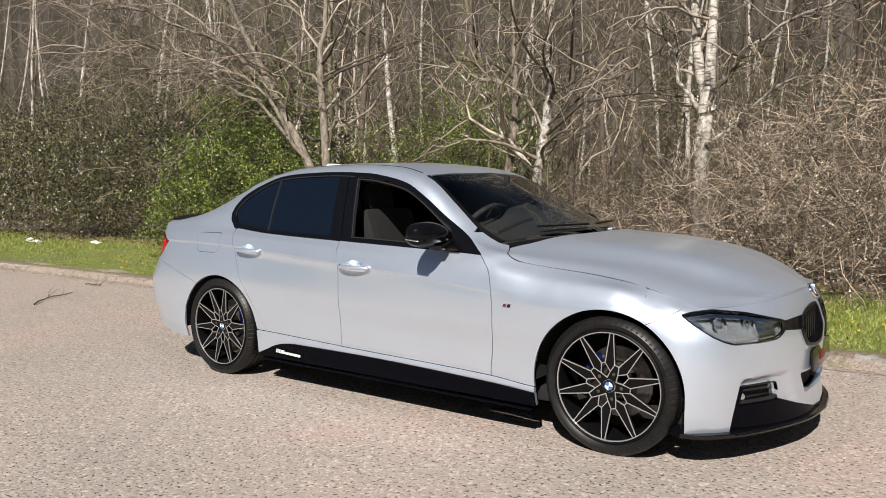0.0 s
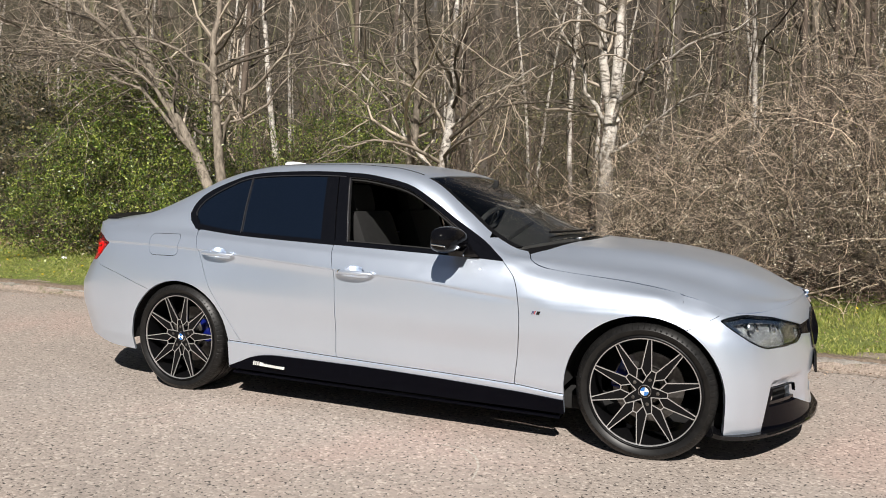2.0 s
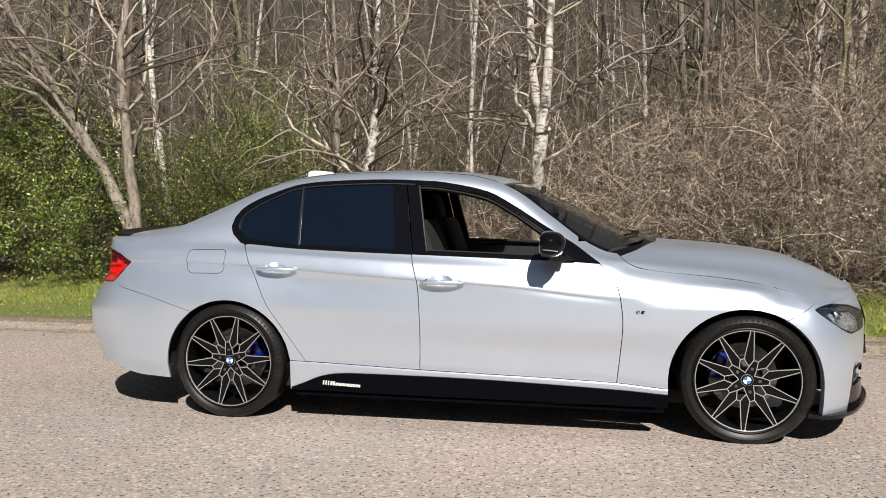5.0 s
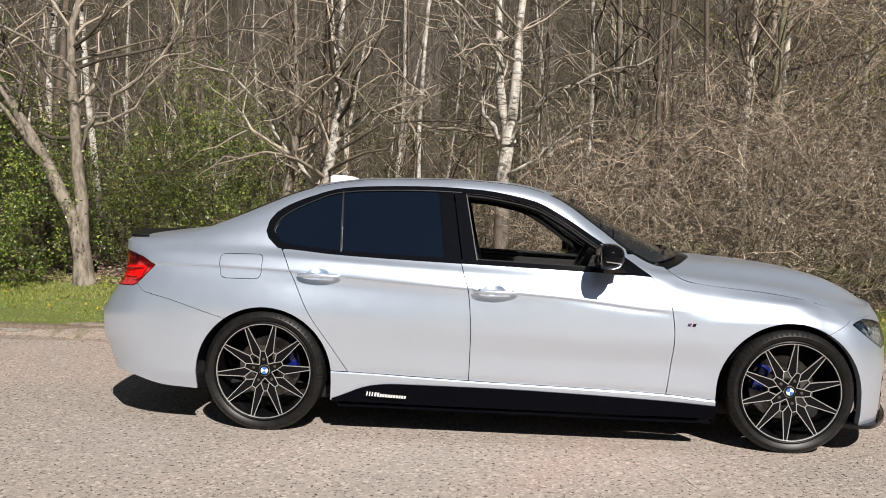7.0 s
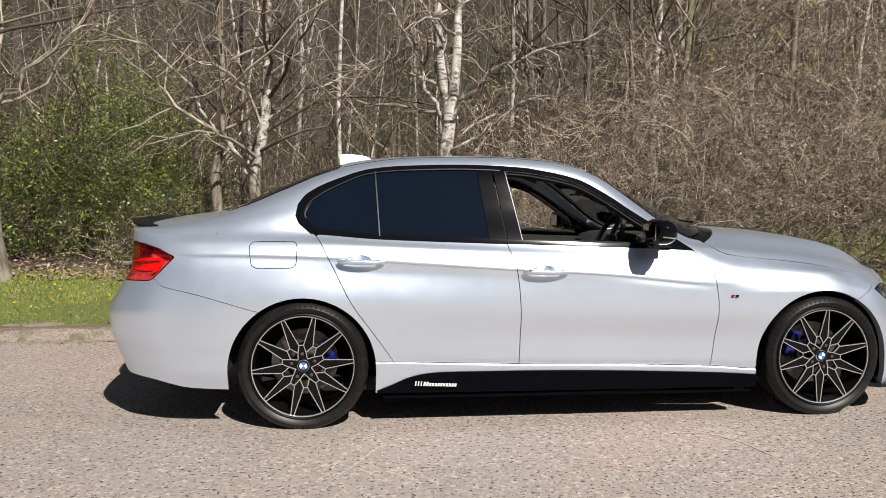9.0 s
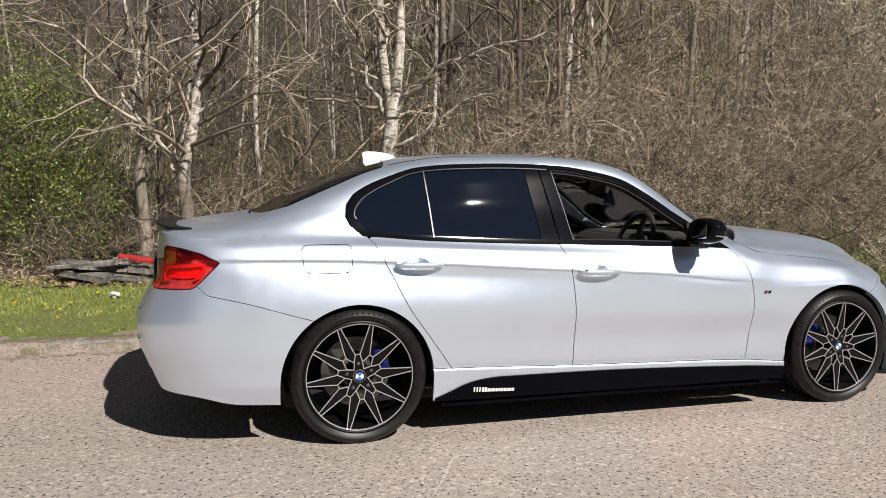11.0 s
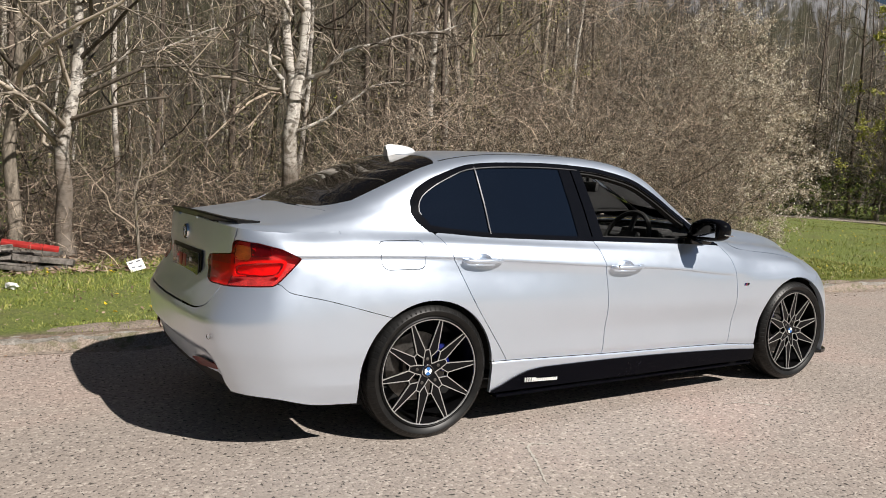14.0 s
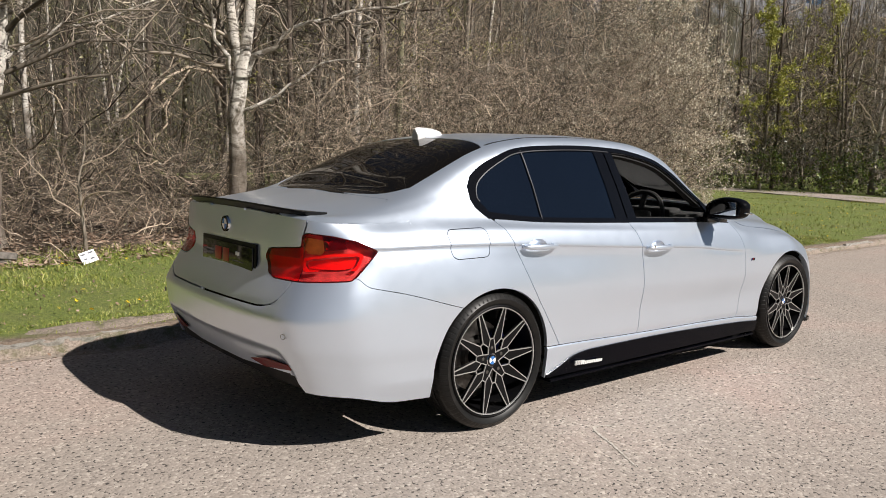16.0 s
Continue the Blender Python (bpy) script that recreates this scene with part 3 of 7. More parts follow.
CROWN = [(-2.345, 0.01, 1.032), (-2.335, 0.17, 1.032), (-2.30, 0.28, 1.034), (-2.2, 0.38, 1.050), (-2.0, 0.40, 1.078), (-1.85, 0.40, 1.104), (-1.7, 0.42, 1.176), (-1.5, 0.42, 1.266), (-1.3, 0.40, 1.344), (-1.15, 0.38, 1.382), (-0.9, 0.38, 1.412), (-0.5, 0.39, 1.423), (-0.1, 0.40, 1.408), (0.1, 0.41, 1.372), (0.18, 0.42, 1.344), (0.84, 0.46, 1.020), (0.90, 0.46, 1.003), (1.0, 0.46, 0.992), (1.37, 0.42, 0.968), (1.725, 0.37, 0.908), (1.9, 0.31, 0.845), (2.02, 0.22, 0.79), (2.085, 0.11, 0.765), (2.106, 0.005, 0.762)]
CENTRE = [(-2.345, 0.0, 1.033), (-2.3, 0.0, 1.040), (-2.2, 0.0, 1.060), (-2.0, 0.0, 1.09), (-1.88, 0.0, 1.108), (-1.7, 0.0, 1.196), (-1.5, 0.0, 1.288), (-1.3, 0.0, 1.362), (-1.15, 0.0, 1.397), (-0.9, 0.0, 1.424), (-0.5, 0.0, 1.435), (-0.1, 0.0, 1.420), (0.1, 0.0, 1.388), (0.22, 0.0, 1.352), (0.94, 0.0, 1.030), (1.0, 0.0, 1.014), (1.07, 0.0, 1.008), (1.37, 0.0, 0.985), (1.725, 0.0, 0.931), (1.9, 0.0, 0.867), (2.02, 0.0, 0.81), (2.08, 0.0, 0.777), (2.106, 0.0, 0.764)]
LINES = [SILL_LOW, "sill_edge", SILL_TOP, TUCK, LOW_DOOR, MID_DOOR, UNDER, "crease", SWAGE, SHOULDER, BELT, "glass", RAIL, CROWN, CENTRE]
S_BELT, S_RAIL, S_CROWN, S_MID = 10.0, 12.0, 13.0, 14.0
ARCHES = [(1.392, 0.315, 0.376), (-1.408, 0.305, 0.372)]


def line_at(line, x):
    k = np.array(line)
    return pchip(k[:, 0], k[:, 1:], x)


def section_lines(x):
    """Half width and height of every long line at the places x: (lines, places, 2)."""
    rows = {i: line_at(l, x) for i, l in enumerate(LINES) if not isinstance(l, str)}
    out = np.interp(x, [-1.3, -1.0, 1.0, 1.25], [0.0, 1.0, 1.0, 0.0])
    rows[1] = rows[2] + np.stack([0.008 * out - 0.002 * (1 - out), -0.008 - 0.03 * (1 - out)], -1)
    fade = np.interp(x, [-2.3, -1.9, 0.45, 0.92], [0.4, 1.0, 1.0, 0.0])
    fold = np.clip(fade * 2.0, 0, 1)[:, None]
    rows[7] = fold * (rows[8] - np.stack([0.0068 * fade, 0.012 + 0 * x], -1)) + (1 - fold) * (0.45 * rows[6] + 0.55 * rows[8] + np.array([0.0015, 0]))
    lo, hi = rows[10], rows[12]
    bulge = np.clip((hi[:, 1] - lo[:, 1]) / 0.4, 0.15, 1.0)
    rows[11] = np.stack([0.5 * (lo[:, 0] + hi[:, 0]) + 0.016 * bulge, 0.5 * (lo[:, 1] + hi[:, 1]) + 0.010], -1)
    return np.stack([rows[i] for i in range(len(LINES))])


def main_sheet(x, per=7):
    """The body surface from sill to centre line, right-hand half; columns x, y, z, s, half width."""
    rows = section_lines(x)
    s = np.linspace(0, len(LINES) - 1, per * (len(LINES) - 1) + 1)
    yz = pchip(np.arange(len(LINES)), rows.reshape(len(LINES), -1), s).reshape(len(s), len(x), 2)
    block = np.zeros((len(x), len(s), 5))
    block[..., 0] = x[:, None]
    block[..., 1] = -yz[..., 0].T
    block[..., 2] = yz[..., 1].T
    block[..., 3] = s[None]
    block[..., 4] = yz[..., 0].T
    return Sheet.grid(block)


SIDE = 10  # lines from sill to belt


def side_width(x, z):
    """Half width of the side at a place x and heights z, below the belt."""
    rows = section_lines(np.array([x]))[: SIDE + 1, 0]
    s = np.linspace(0, SIDE, 200)
    fine = pchip(np.arange(SIDE + 1), rows, s)
    return np.interp(z, fine[:, 1], fine[:, 0])


def end_sheet(stations, rows, beyond, per_u=14, per=7):
    """Front or rear end: the long lines of the side, from the given stations on, swept round the corner through rows of (x, half width, height) knots."""
    k = np.array(rows)
    side = section_lines(np.array(stations))[: SIDE + 1]
    z = section_lines(np.array([beyond]))[: SIDE + 1, 0, 1]
    level = np.interp(z, k[:, 0, 2], np.arange(len(rows)))
    level[0], level[-1] = 0, len(rows) - 1
    swept = pchip(np.arange(len(rows)), k.reshape(len(rows), -1), level).reshape(len(level), k.shape[1], 3)
    start = np.stack([np.broadcast_to(np.array(stations), side.shape[:2]), side[..., 0], side[..., 1]], -1)
    knots = np.concatenate([start, swept], 1)
    step = np.linalg.norm(np.diff(knots, axis=1), axis=2).mean(0)
    at = np.concatenate([[0], np.cumsum(step)])
    u = np.interp(np.linspace(0, len(at) - 1, per_u * (len(at) - 1) + 1), np.arange(len(at)), at)
    a = np.stack([smooth(at, row, u) for row in knots])
    s = np.linspace(0, SIDE, per * SIDE + 1)
    b = pchip(np.arange(SIDE + 1), a.reshape(SIDE + 1, -1), s).reshape(len(s), len(u), 3)
    block = np.zeros((len(u), len(s), 5))
    block[..., 0] = b[..., 0].T
    block[..., 1] = -np.maximum(b[..., 1].T, 0)
    block[..., 2] = b[..., 2].T
    block[..., 3] = np.interp(u, at, np.arange(len(at)))[:, None]
    block[..., 4] = np.maximum(b[..., 1].T, 0)
    sheet = Sheet.grid(block)
    if rows[0][0][0] < 0:
        sheet.f = [f[::-1] for f in sheet.f]
    return sheet


def by_height(*knots):
    """x of a shut line as a function of height."""
    k = np.array(sorted(knots, key=lambda p: p[1]))
    return lambda z: pchip(k[:, 1], k[:, 0], z)


def by_length(*knots):
    k = np.array(sorted(knots))
    return lambda x: pchip(k[:, 0], k[:, 1], x)


gap_a = by_height((0.640, 0.93), (0.70, 0.875), (0.742, 0.826), (0.772, 0.73), (0.785, 0.60), (0.775, 0.44), (0.759, 0.282), (0.752, 0.15))
gap_b = by_height((-0.352, 0.96), (-0.335, 0.90), (-0.305, 0.80), (-0.293, 0.70), (-0.286, 0.55), (-0.288, 0.40), (-0.290, 0.30), (-0.29, 0.15))
gap_c = by_height((-1.40, 1.02), (-1.341, 0.982), (-1.265, 0.85), (-1.164, 0.652), (-1.05, 0.49), (-0.948, 0.345), (-0.85, 0.2))
bonnet_shut = by_length((0.60, 1.02), (0.74, 0.972), (0.775, 0.942), (0.815, 0.908), (0.87, 0.885), (0.949, 0.870), (1.28, 0.838), (1.45, 0.813), (1.56, 0.788), (1.70, 0.75), (2.2, 0.60))
cowl = by_length((0.0, 1.03), (0.3, 0.99), (0.5, 0.93), (0.65, 0.84), (0.74, 0.765), (0.85, 0.73))
screen_base = by_length((0.0, 0.965), (0.3, 0.925), (0.5, 0.860), (0.62, 0.78), (0.70, 0.69), (0.8, 0.60))
screen_top = by_length((0.0, 0.205), (0.3, 0.19), (0.5, 0.165), (0.65, 0.12), (0.8, 0.08))
rear_top = by_length((0.0, -1.185), (0.3, -1.19), (0.5, -1.215), (0.62, -1.27), (0.8, -1.40))
rear_base = by_length((0.0, -1.885), (0.3, -1.875), (0.45, -1.845), (0.55, -1.79), (0.62, -1.68), (0.7, -1.55))
boot_shut = by_length((0.0, -1.905), (0.3, -1.895), (0.5, -1.875), (0.62, -1.85), (0.655, -1.86), (0.9, -1.87))
bumper_rear_shut = by_length((-2.25, 0.79), (-2.14, 0.772), (-2.10, 0.738), (-2.04, 0.722), (-1.95, 0.702), (-1.65, 0.615), (-1.594, 0.599), (-1.3, 0.52))
bumper_front_shut = by_length((1.5, 0.60), (1.60, 0.645), (1.69, 0.690), (1.75, 0.72), (2.2, 0.73))
dlo_top = by_length((-1.452, 1.09), (-1.445, 1.13), (-1.425, 1.172), (-1.363, 1.222), (-1.21, 1.290), (-1.055, 1.336), (-0.895, 1.352), (-0.577, 1.361), (-0.26, 1.350), (-0.10, 1.327), (0.056, 1.290), (0.21, 1.211), (0.37, 1.106), (0.53, 1.008), (0.675, 0.905), (0.70, 0.89))
belt_height = by_length(*[(x, z) for x, w, z in BELT])


def dlo_outline():
    top = [(x, float(dlo_top(np.array(x)))) for x in np.linspace(-1.44, 0.672, 60)]
    low = [(x, float(belt_height(np.array(x)))) for x in np.linspace(0.672, -1.37, 160)]
    return top + low + [(-1.43, 1.045), (-1.45, 1.085)]


DLO = dlo_outline()


def dlo(c):
    return np.where(c[3] < S_RAIL + 0.6, polygon_distance(c[0], c[2], DLO), -1.0)


def arch(c, grow=0.0):
    d = np.full(c.shape[1], 1e9)
    for ax, az, r in ARCHES:
        d = np.minimum(d, np.hypot(c[0] - ax, (c[2] - az) * np.where(c[2] < az, 0.35, 1.0)) - r - grow)
    return d


GAP = 0.0022
FRONT_X, REAR_X, REAR_CUT = 1.56, -1.98, -1.84
FRONT_ROWS = [
    [(1.76, 0.872, 0.165), (1.86, 0.80, 0.16), (1.97, 0.66, 0.16), (2.08, 0.46, 0.16), (2.15, 0.24, 0.16), (2.175, 0, 0.16)],
    [(1.77, 0.882, 0.26), (1.87, 0.81, 0.26), (1.975, 0.665, 0.26), (2.075, 0.46, 0.26), (2.135, 0.24, 0.26), (2.155, 0, 0.26)],
    [(1.76, 0.882, 0.42), (1.875, 0.81, 0.42), (1.985, 0.66, 0.42), (2.085, 0.45, 0.42), (2.145, 0.24, 0.42), (2.17, 0, 0.42)],
    [(1.75, 0.875, 0.54), (1.87, 0.80, 0.54), (1.985, 0.65, 0.54), (2.09, 0.44, 0.54), (2.15, 0.23, 0.54), (2.18, 0, 0.54)],
    [(1.74, 0.860, 0.62), (1.85, 0.79, 0.62), (1.97, 0.64, 0.62), (2.075, 0.44, 0.62), (2.14, 0.22, 0.62), (2.165, 0, 0.62)],
    [(1.73, 0.835, 0.685), (1.82, 0.775, 0.68), (1.94, 0.63, 0.68), (2.05, 0.44, 0.69), (2.115, 0.22, 0.69), (2.14, 0, 0.69)],
    [(1.70, 0.775, 0.747), (1.79, 0.755, 0.717), (1.91, 0.62, 0.715), (2.02, 0.44, 0.735), (2.085, 0.21, 0.752), (2.106, 0, 0.757)],
]
REAR_ROWS = [
    [(-2.14, 0.825, 0.262), (-2.285, 0.735, 0.282), (-2.365, 0.54, 0.30), (-2.39, 0.28, 0.31), (-2.395, 0, 0.31)],
    [(-2.18, 0.840, 0.43), (-2.345, 0.735, 0.44), (-2.412, 0.53, 0.44), (-2.435, 0.28, 0.44), (-2.44, 0, 0.44)],
    [(-2.21, 0.847, 0.58), (-2.382, 0.73, 0.59), (-2.442, 0.52, 0.595), (-2.463, 0.28, 0.60), (-2.47, 0, 0.60)],
    [(-2.188, 0.836, 0.64), (-2.350, 0.715, 0.635), (-2.412, 0.51, 0.63), (-2.432, 0.28, 0.625), (-2.438, 0, 0.625)],
    [(-2.152, 0.806, 0.77), (-2.282, 0.69, 0.76), (-2.335, 0.49, 0.75), (-2.350, 0.28, 0.74), (-2.353, 0, 0.74)],
    [(-2.150, 0.790, 0.90), (-2.268, 0.68, 0.90), (-2.330, 0.48, 0.90), (-2.348, 0.28, 0.90), (-2.352, 0, 0.90)],
    [(-2.150, 0.735, 0.995), (-2.268, 0.66, 1.006), (-2.320, 0.47, 1.018), (-2.335, 0.28, 1.026), (-2.343, 0, 1.03)],
]
# stations taken from the side come first, so the end columns count from 3 (front) and 3 (rear)
HEADLAMP = [(2.96, 0.688), (3.4, 0.700), (4.32, 0.709), (5.11, 0.692), (5.61, 0.666), (6.11, 0.642), (6.04, 0.597), (5.75, 0.562), (5.25, 0.556), (4.5, 0.556), (4.21, 0.572), (3.64, 0.626)]
TAILLAMP = [(3.32, 0.882), (3.82, 0.924), (4.43, 0.945), (5.11, 0.955), (5.26, 0.945), (5.30, 0.893), (6.29, 0.874), (6.43, 0.835), (6.21, 0.769), (5.96, 0.752), (5.21, 0.752), (4.39, 0.758), (3.96, 0.762), (3.64, 0.826)]
LAMP_WIDTH = 0.15


def lamp_distance(outline, r=0.012):
    outline = rounded([(u * LAMP_WIDTH, z) for u, z in outline], r)
    return lambda c: polygon_distance(c[3] * LAMP_WIDTH, c[2], outline)


def both_sides(sheet, name, mat, parent, label="", thick=0.012, lift=0.0, sharp=30, sides=(1, -1)):
    """The panel on the right (1) and mirrored on the left (-1)."""
    if not sheet.f:
        print("EMPTY", name)
        return []
    verts, faces = sheet.shell(thick, lift)
    made = []
    for side in sides:
        v = verts * np.array([1, side, 1])
        f = faces if side == 1 else [q[::-1] for q in faces]
        made.append(part(name, (v, f), mat, parent, label, sharp=sharp))
    return made


def whole(sheet, name, mat, parent, label="", thick=0.012, lift=0.0, sharp=30):
    """One panel across the centre line: the right half and its mirror joined."""
    if not sheet.f:
        print("EMPTY", name)
    verts, faces = sheet.shell(0.0, lift)
    n = len(verts)
    merge = {i: i + n for i in range(n)}
    for i in range(n):
        if abs(verts[i][1]) < 1e-5:
            merge[i] = i
    allv = np.concatenate([verts, verts * np.array([1, -1, 1])])
    m = len(sheet.f)
    joined = [list(q) for q in faces[:m]] + [[merge[i] for i in q][::-1] for q in faces[:m]]
    used = sorted({i for q in joined for i in q})
    where = {i: k for k, i in enumerate(used)}
    both = Sheet(allv[used], [[where[i] for i in q] for q in joined])
    return part(name, both.shell(thick), mat, parent, label, sharp=sharp)


def build_body(car):
    xs = np.unique(np.concatenate([np.linspace(-2.345, 2.106, 220), np.linspace(-1.5, 0.8, 160), np.linspace(-2.345, -2.2, 16), np.linspace(1.95, 2.106, 18), [FRONT_X, REAR_CUT]]))
    sheet = main_sheet(xs)
    # ---- sides below the rail
    lower = sheet.keep(lambda c: S_RAIL + 0.25 - c[3]).keep(arch)
    lower = lower.keep(lambda c: np.where(c[3] > S_BELT, np.where(c[0] > 1.0, FRONT_X - c[0], 1.0), np.minimum(FRONT_X - c[0], c[0] - REAR_CUT)))
    lower = lower.keep(lambda c: np.where(c[3] > S_BELT, 0.02, 1) * np.where(c[0] > 0.55, bonnet_shut(c[0]) - c[2] - GAP, 1.0))
    lower = lower.keep(lambda c: np.where(c[0] < -1.8, S_BELT + 0.001 - c[3], 1.0) + np.where(c[0] >= -1.86, 9, 0))
    inside = lower.keep(dlo)
    outside = lower.keep(lambda c: -dlo(c))
    sill_z = lambda c: line_at(SILL_TOP, c[0])[:, 1]
    skin, sill = outside.split(lambda c: c[2] - sill_z(c), 0.0018)
    skin = skin.keep(lambda c: np.where(c[0] < -1.3, c[2] - bumper_rear_shut(c[0]), 1.0) - GAP * 0.7)
    wing, rest = skin.split(lambda c: np.where(c[2] > 0.93, -1.0, c[0] - gap_a(c[2])), GAP)
    wing = wing.keep(lambda c: c[0] - 0.5)
    front_door, rest = rest.split(lambda c: np.where(c[2] > belt_height(c[0]) + 0.001, -1.0, c[0] - gap_b(c[2])), GAP)
    front_door = front_door.keep(lambda c: belt_height(c[0]) + 0.0005 - c[2])
    rear_door, frame_side = rest.split(lambda c: np.minimum(np.where(c[0] < -0.2, c[0] - gap_c(c[2]), -1.0), belt_height(c[0]) + 0.0005 - c[2]), GAP)
    frame_side = frame_side.keep(lambda c: np.where((c[0] > -0.34) & (c[0] < 0.66) & (c[2] < belt_height(c[0]) + 0.012), -1.0, 1.0))
    bowls = []
    for x, z in ((-0.158, 0.811), (-1.111, 0.865)):
        door = front_door if x > -0.5 else rear_door
        shape = lambda c, x=x, z=z: 1 - ((c[0] - x + 0.01) / 0.062) ** 2 - ((c[2] - z) / 0.029) ** 2
        bowl, door = door.split(shape)
        nor = bowl.normals()
        bowl.v[:, :3] -= nor * (0.040 * np.clip(shape(bowl.v.T), 0, 1) ** 0.7)[:, None]
        bowls.append(bowl)
        if x > -0.5:
            front_door = door
        else:
            rear_door = door
    doors = both_sides(front_door, "front_door", PAINT, car, "silver front door with satin metallic paint")
    back_doors = both_sides(rear_door, "rear_door", PAINT, car, "silver rear door with satin metallic paint")
    for own, bowl in zip((doors, back_doors), bowls):
        for i, side in enumerate((1, -1)):
            both_sides(bowl, "handle_recess", PAINT, own[i], thick=0.0, sides=(side,))
    flap_o = rounded([(-1.675, 0.957), (-1.432, 0.959), (-1.438, 0.826), (-1.66, 0.825)], 0.035, 6)
    flap, frame_right = frame_side.split(lambda c: np.where(c[3] < S_BELT + 0.3, polygon_distance(c[0], c[2], flap_o), -1.0), 0.0017)
    both_sides(flap, "fuel_flap", PAINT, car, "silver fuel filler flap", thick=0.01, sides=(1,))
    both_sides(sill.keep(lambda c: np.minimum(c[0] + 1.6, 1.6 - c[0])), "sill", PAINT, car, "silver sill below the doors", thick=0.02)
    skirt_top = by_length((-1.03, 0.190), (-0.95, 0.222), (-0.863, 0.258), (-0.78, 0.276), (-0.68, 0.283), (-0.28, 0.282), (0.76, 0.252), (1.03, 0.236))
    skirt = sill.keep(lambda c: skirt_top(c[0]) - c[2]).keep(lambda c: np.minimum(c[0] + 1.03, 1.03 - c[0]))
    both_sides(skirt, "side_skirt", SKIRT_BLACK, car, "gloss black side skirt below the sill", thick=0.03, lift=0.008)
    for side in (1, -1):
        blade = bm_prism([(-1.0, 0.150), (1.0, 0.140), (1.0, 0.150), (-1.0, 0.162)], -side * 0.80, -side * 0.878)
        part("skirt_blade", blade, SKIRT_BLACK, car)
    # ---- window band
    wide = lambda c: 0.023 + 0.020 * np.clip((-1.12 - c[0]) / 0.25, 0, 1) * np.clip((c[2] - 1.0) / 0.05, 0, 1)
    ring, glass = inside.split(lambda c: wide(c) - dlo(c))
    both_sides(ring, "window_trim", GLOSS_BLACK, car, "gloss black trim round the side windows", thick=0.02, lift=0.002)
    line = inside.keep(lambda c: dlo(c) - wide(c) + 0.0005).keep(lambda c: wide(c) + 0.004 - dlo(c)).keep(lambda c: np.minimum(-0.36 - c[0], c[2] - belt_height(c[0]) - 0.03 - 0.05 * (c[0] < -1.2)))
    both_sides(line, "trim_edge", TRIM_EDGE, car, "satin grey edge of the window trim", thick=0.006, lift=0.003)
    quarter_x = by_height((-1.037, 1.36), (-1.013, 0.95))
    pillar_r = by_height((-0.492, 1.36), (-0.438, 0.94))
    pillar_f = by_height((-0.345, 1.36), (-0.262, 0.94))
    sail_x = by_height((0.36, 1.14), (0.485, 0.94), (0.50, 0.90))
    quarter, glass = glass.split(lambda c: quarter_x(c[2]) - c[0], 0.004)
    rear_glass, glass = glass.split(lambda c: pillar_r(c[2]) - c[0])
    pillar, glass = glass.split(lambda c: pillar_f(c[2]) - c[0])
    sail, opening = glass.split(lambda c: c[0] - sail_x(c[2]))
    channel, opening = opening.split(lambda c: pillar_f(c[2]) + 0.006 - c[0])
    both_sides(channel, "window_channel", TRIM_EDGE, car, "thin grey window channel", thick=0.02, lift=-0.006)
    lining = opening.keep(lambda c: 0.0255 - dlo(c)).keep(lambda c: c[2] - belt_height(c[0]) - 0.03)
    both_sides(lining, "window_lining", TRIM_EDGE, car, "thin grey line of the window guide", thick=0.006, lift=-0.004)
    seal = opening.keep(lambda c: 0.036 - dlo(c)).keep(lambda c: c[2] - belt_height(c[0]) - 0.03)
    both_sides(seal, "window_seal", CABIN_BLACK, car, "black inner window seal", thick=0.03, lift=-0.016)
    both_sides(quarter, "quarter_glass", TINT, car, "dark tinted rear quarter glass", thick=0.006, lift=-0.006)
    for ob in both_sides(rear_glass, "rear_side_glass", TINT, back_doors[0], "dark tinted rear door glass", thick=0.006, lift=-0.006, sides=(1,)):
        pass
    both_sides(rear_glass, "rear_side_glass", TINT, back_doors[1], "dark tinted rear door glass", thick=0.006, lift=-0.006, sides=(-1,))
    rear_cover, front_cover = pillar.split(lambda c: 0.45 * pillar_r(c[2]) + 0.55 * pillar_f(c[2]) - c[0], 0.004)
    both_sides(rear_cover, "b_pillar_cover", GLOSS_BLACK, car, "gloss black pillar cover", thick=0.012, lift=-0.001)
    both_sides(front_cover, "b_pillar_cover", GLOSS_BLACK, car, "gloss black pillar cover", thick=0.012, lift=0.001)
    both_sides(sail, "mirror_sail", GLOSS_BLACK, car, "black triangle at the mirror foot", thick=0.012, lift=-0.001)
    bar = inside.keep(lambda c: 0.004 - (c[0] - quarter_x(c[2]))).keep(lambda c: 0.003 + (c[0] - quarter_x(c[2]))).keep(lambda c: dlo(c) - 0.015)
    both_sides(bar, "window_bar", TRIM_EDGE, car, thick=0.012, lift=0.002)
    # ---- top
    upper = sheet.keep(lambda c: c[3] - S_RAIL - 0.25)
    upper_all = sheet.keep(lambda c: c[3] - S_BELT)
    screen, rest = upper.split(lambda c: np.minimum(screen_base(c[4]) - c[0], c[0] - screen_top(c[4])))
    both = screen.keep(lambda c: c[3] - S_RAIL - 0.32)
    whole(both, "windscreen", CLEAR, car, "clear windscreen reflecting the trees", thick=0.0, lift=-0.003).visible_shadow = False
    edge = sheet.keep(lambda c: c[3] - S_RAIL - 0.25).keep(lambda c: S_RAIL + 0.36 - c[3]).keep(lambda c: np.minimum(screen_base(c[4]) - c[0], c[0] - screen_top(c[4])))
    both_sides(edge, "screen_seal", SATIN_BLACK, car, thick=0.01, lift=0.0)
    roof = upper.keep(lambda c: np.minimum(screen_top(c[4]) - c[0], c[0] - rear_top(c[4])) - 0.002)
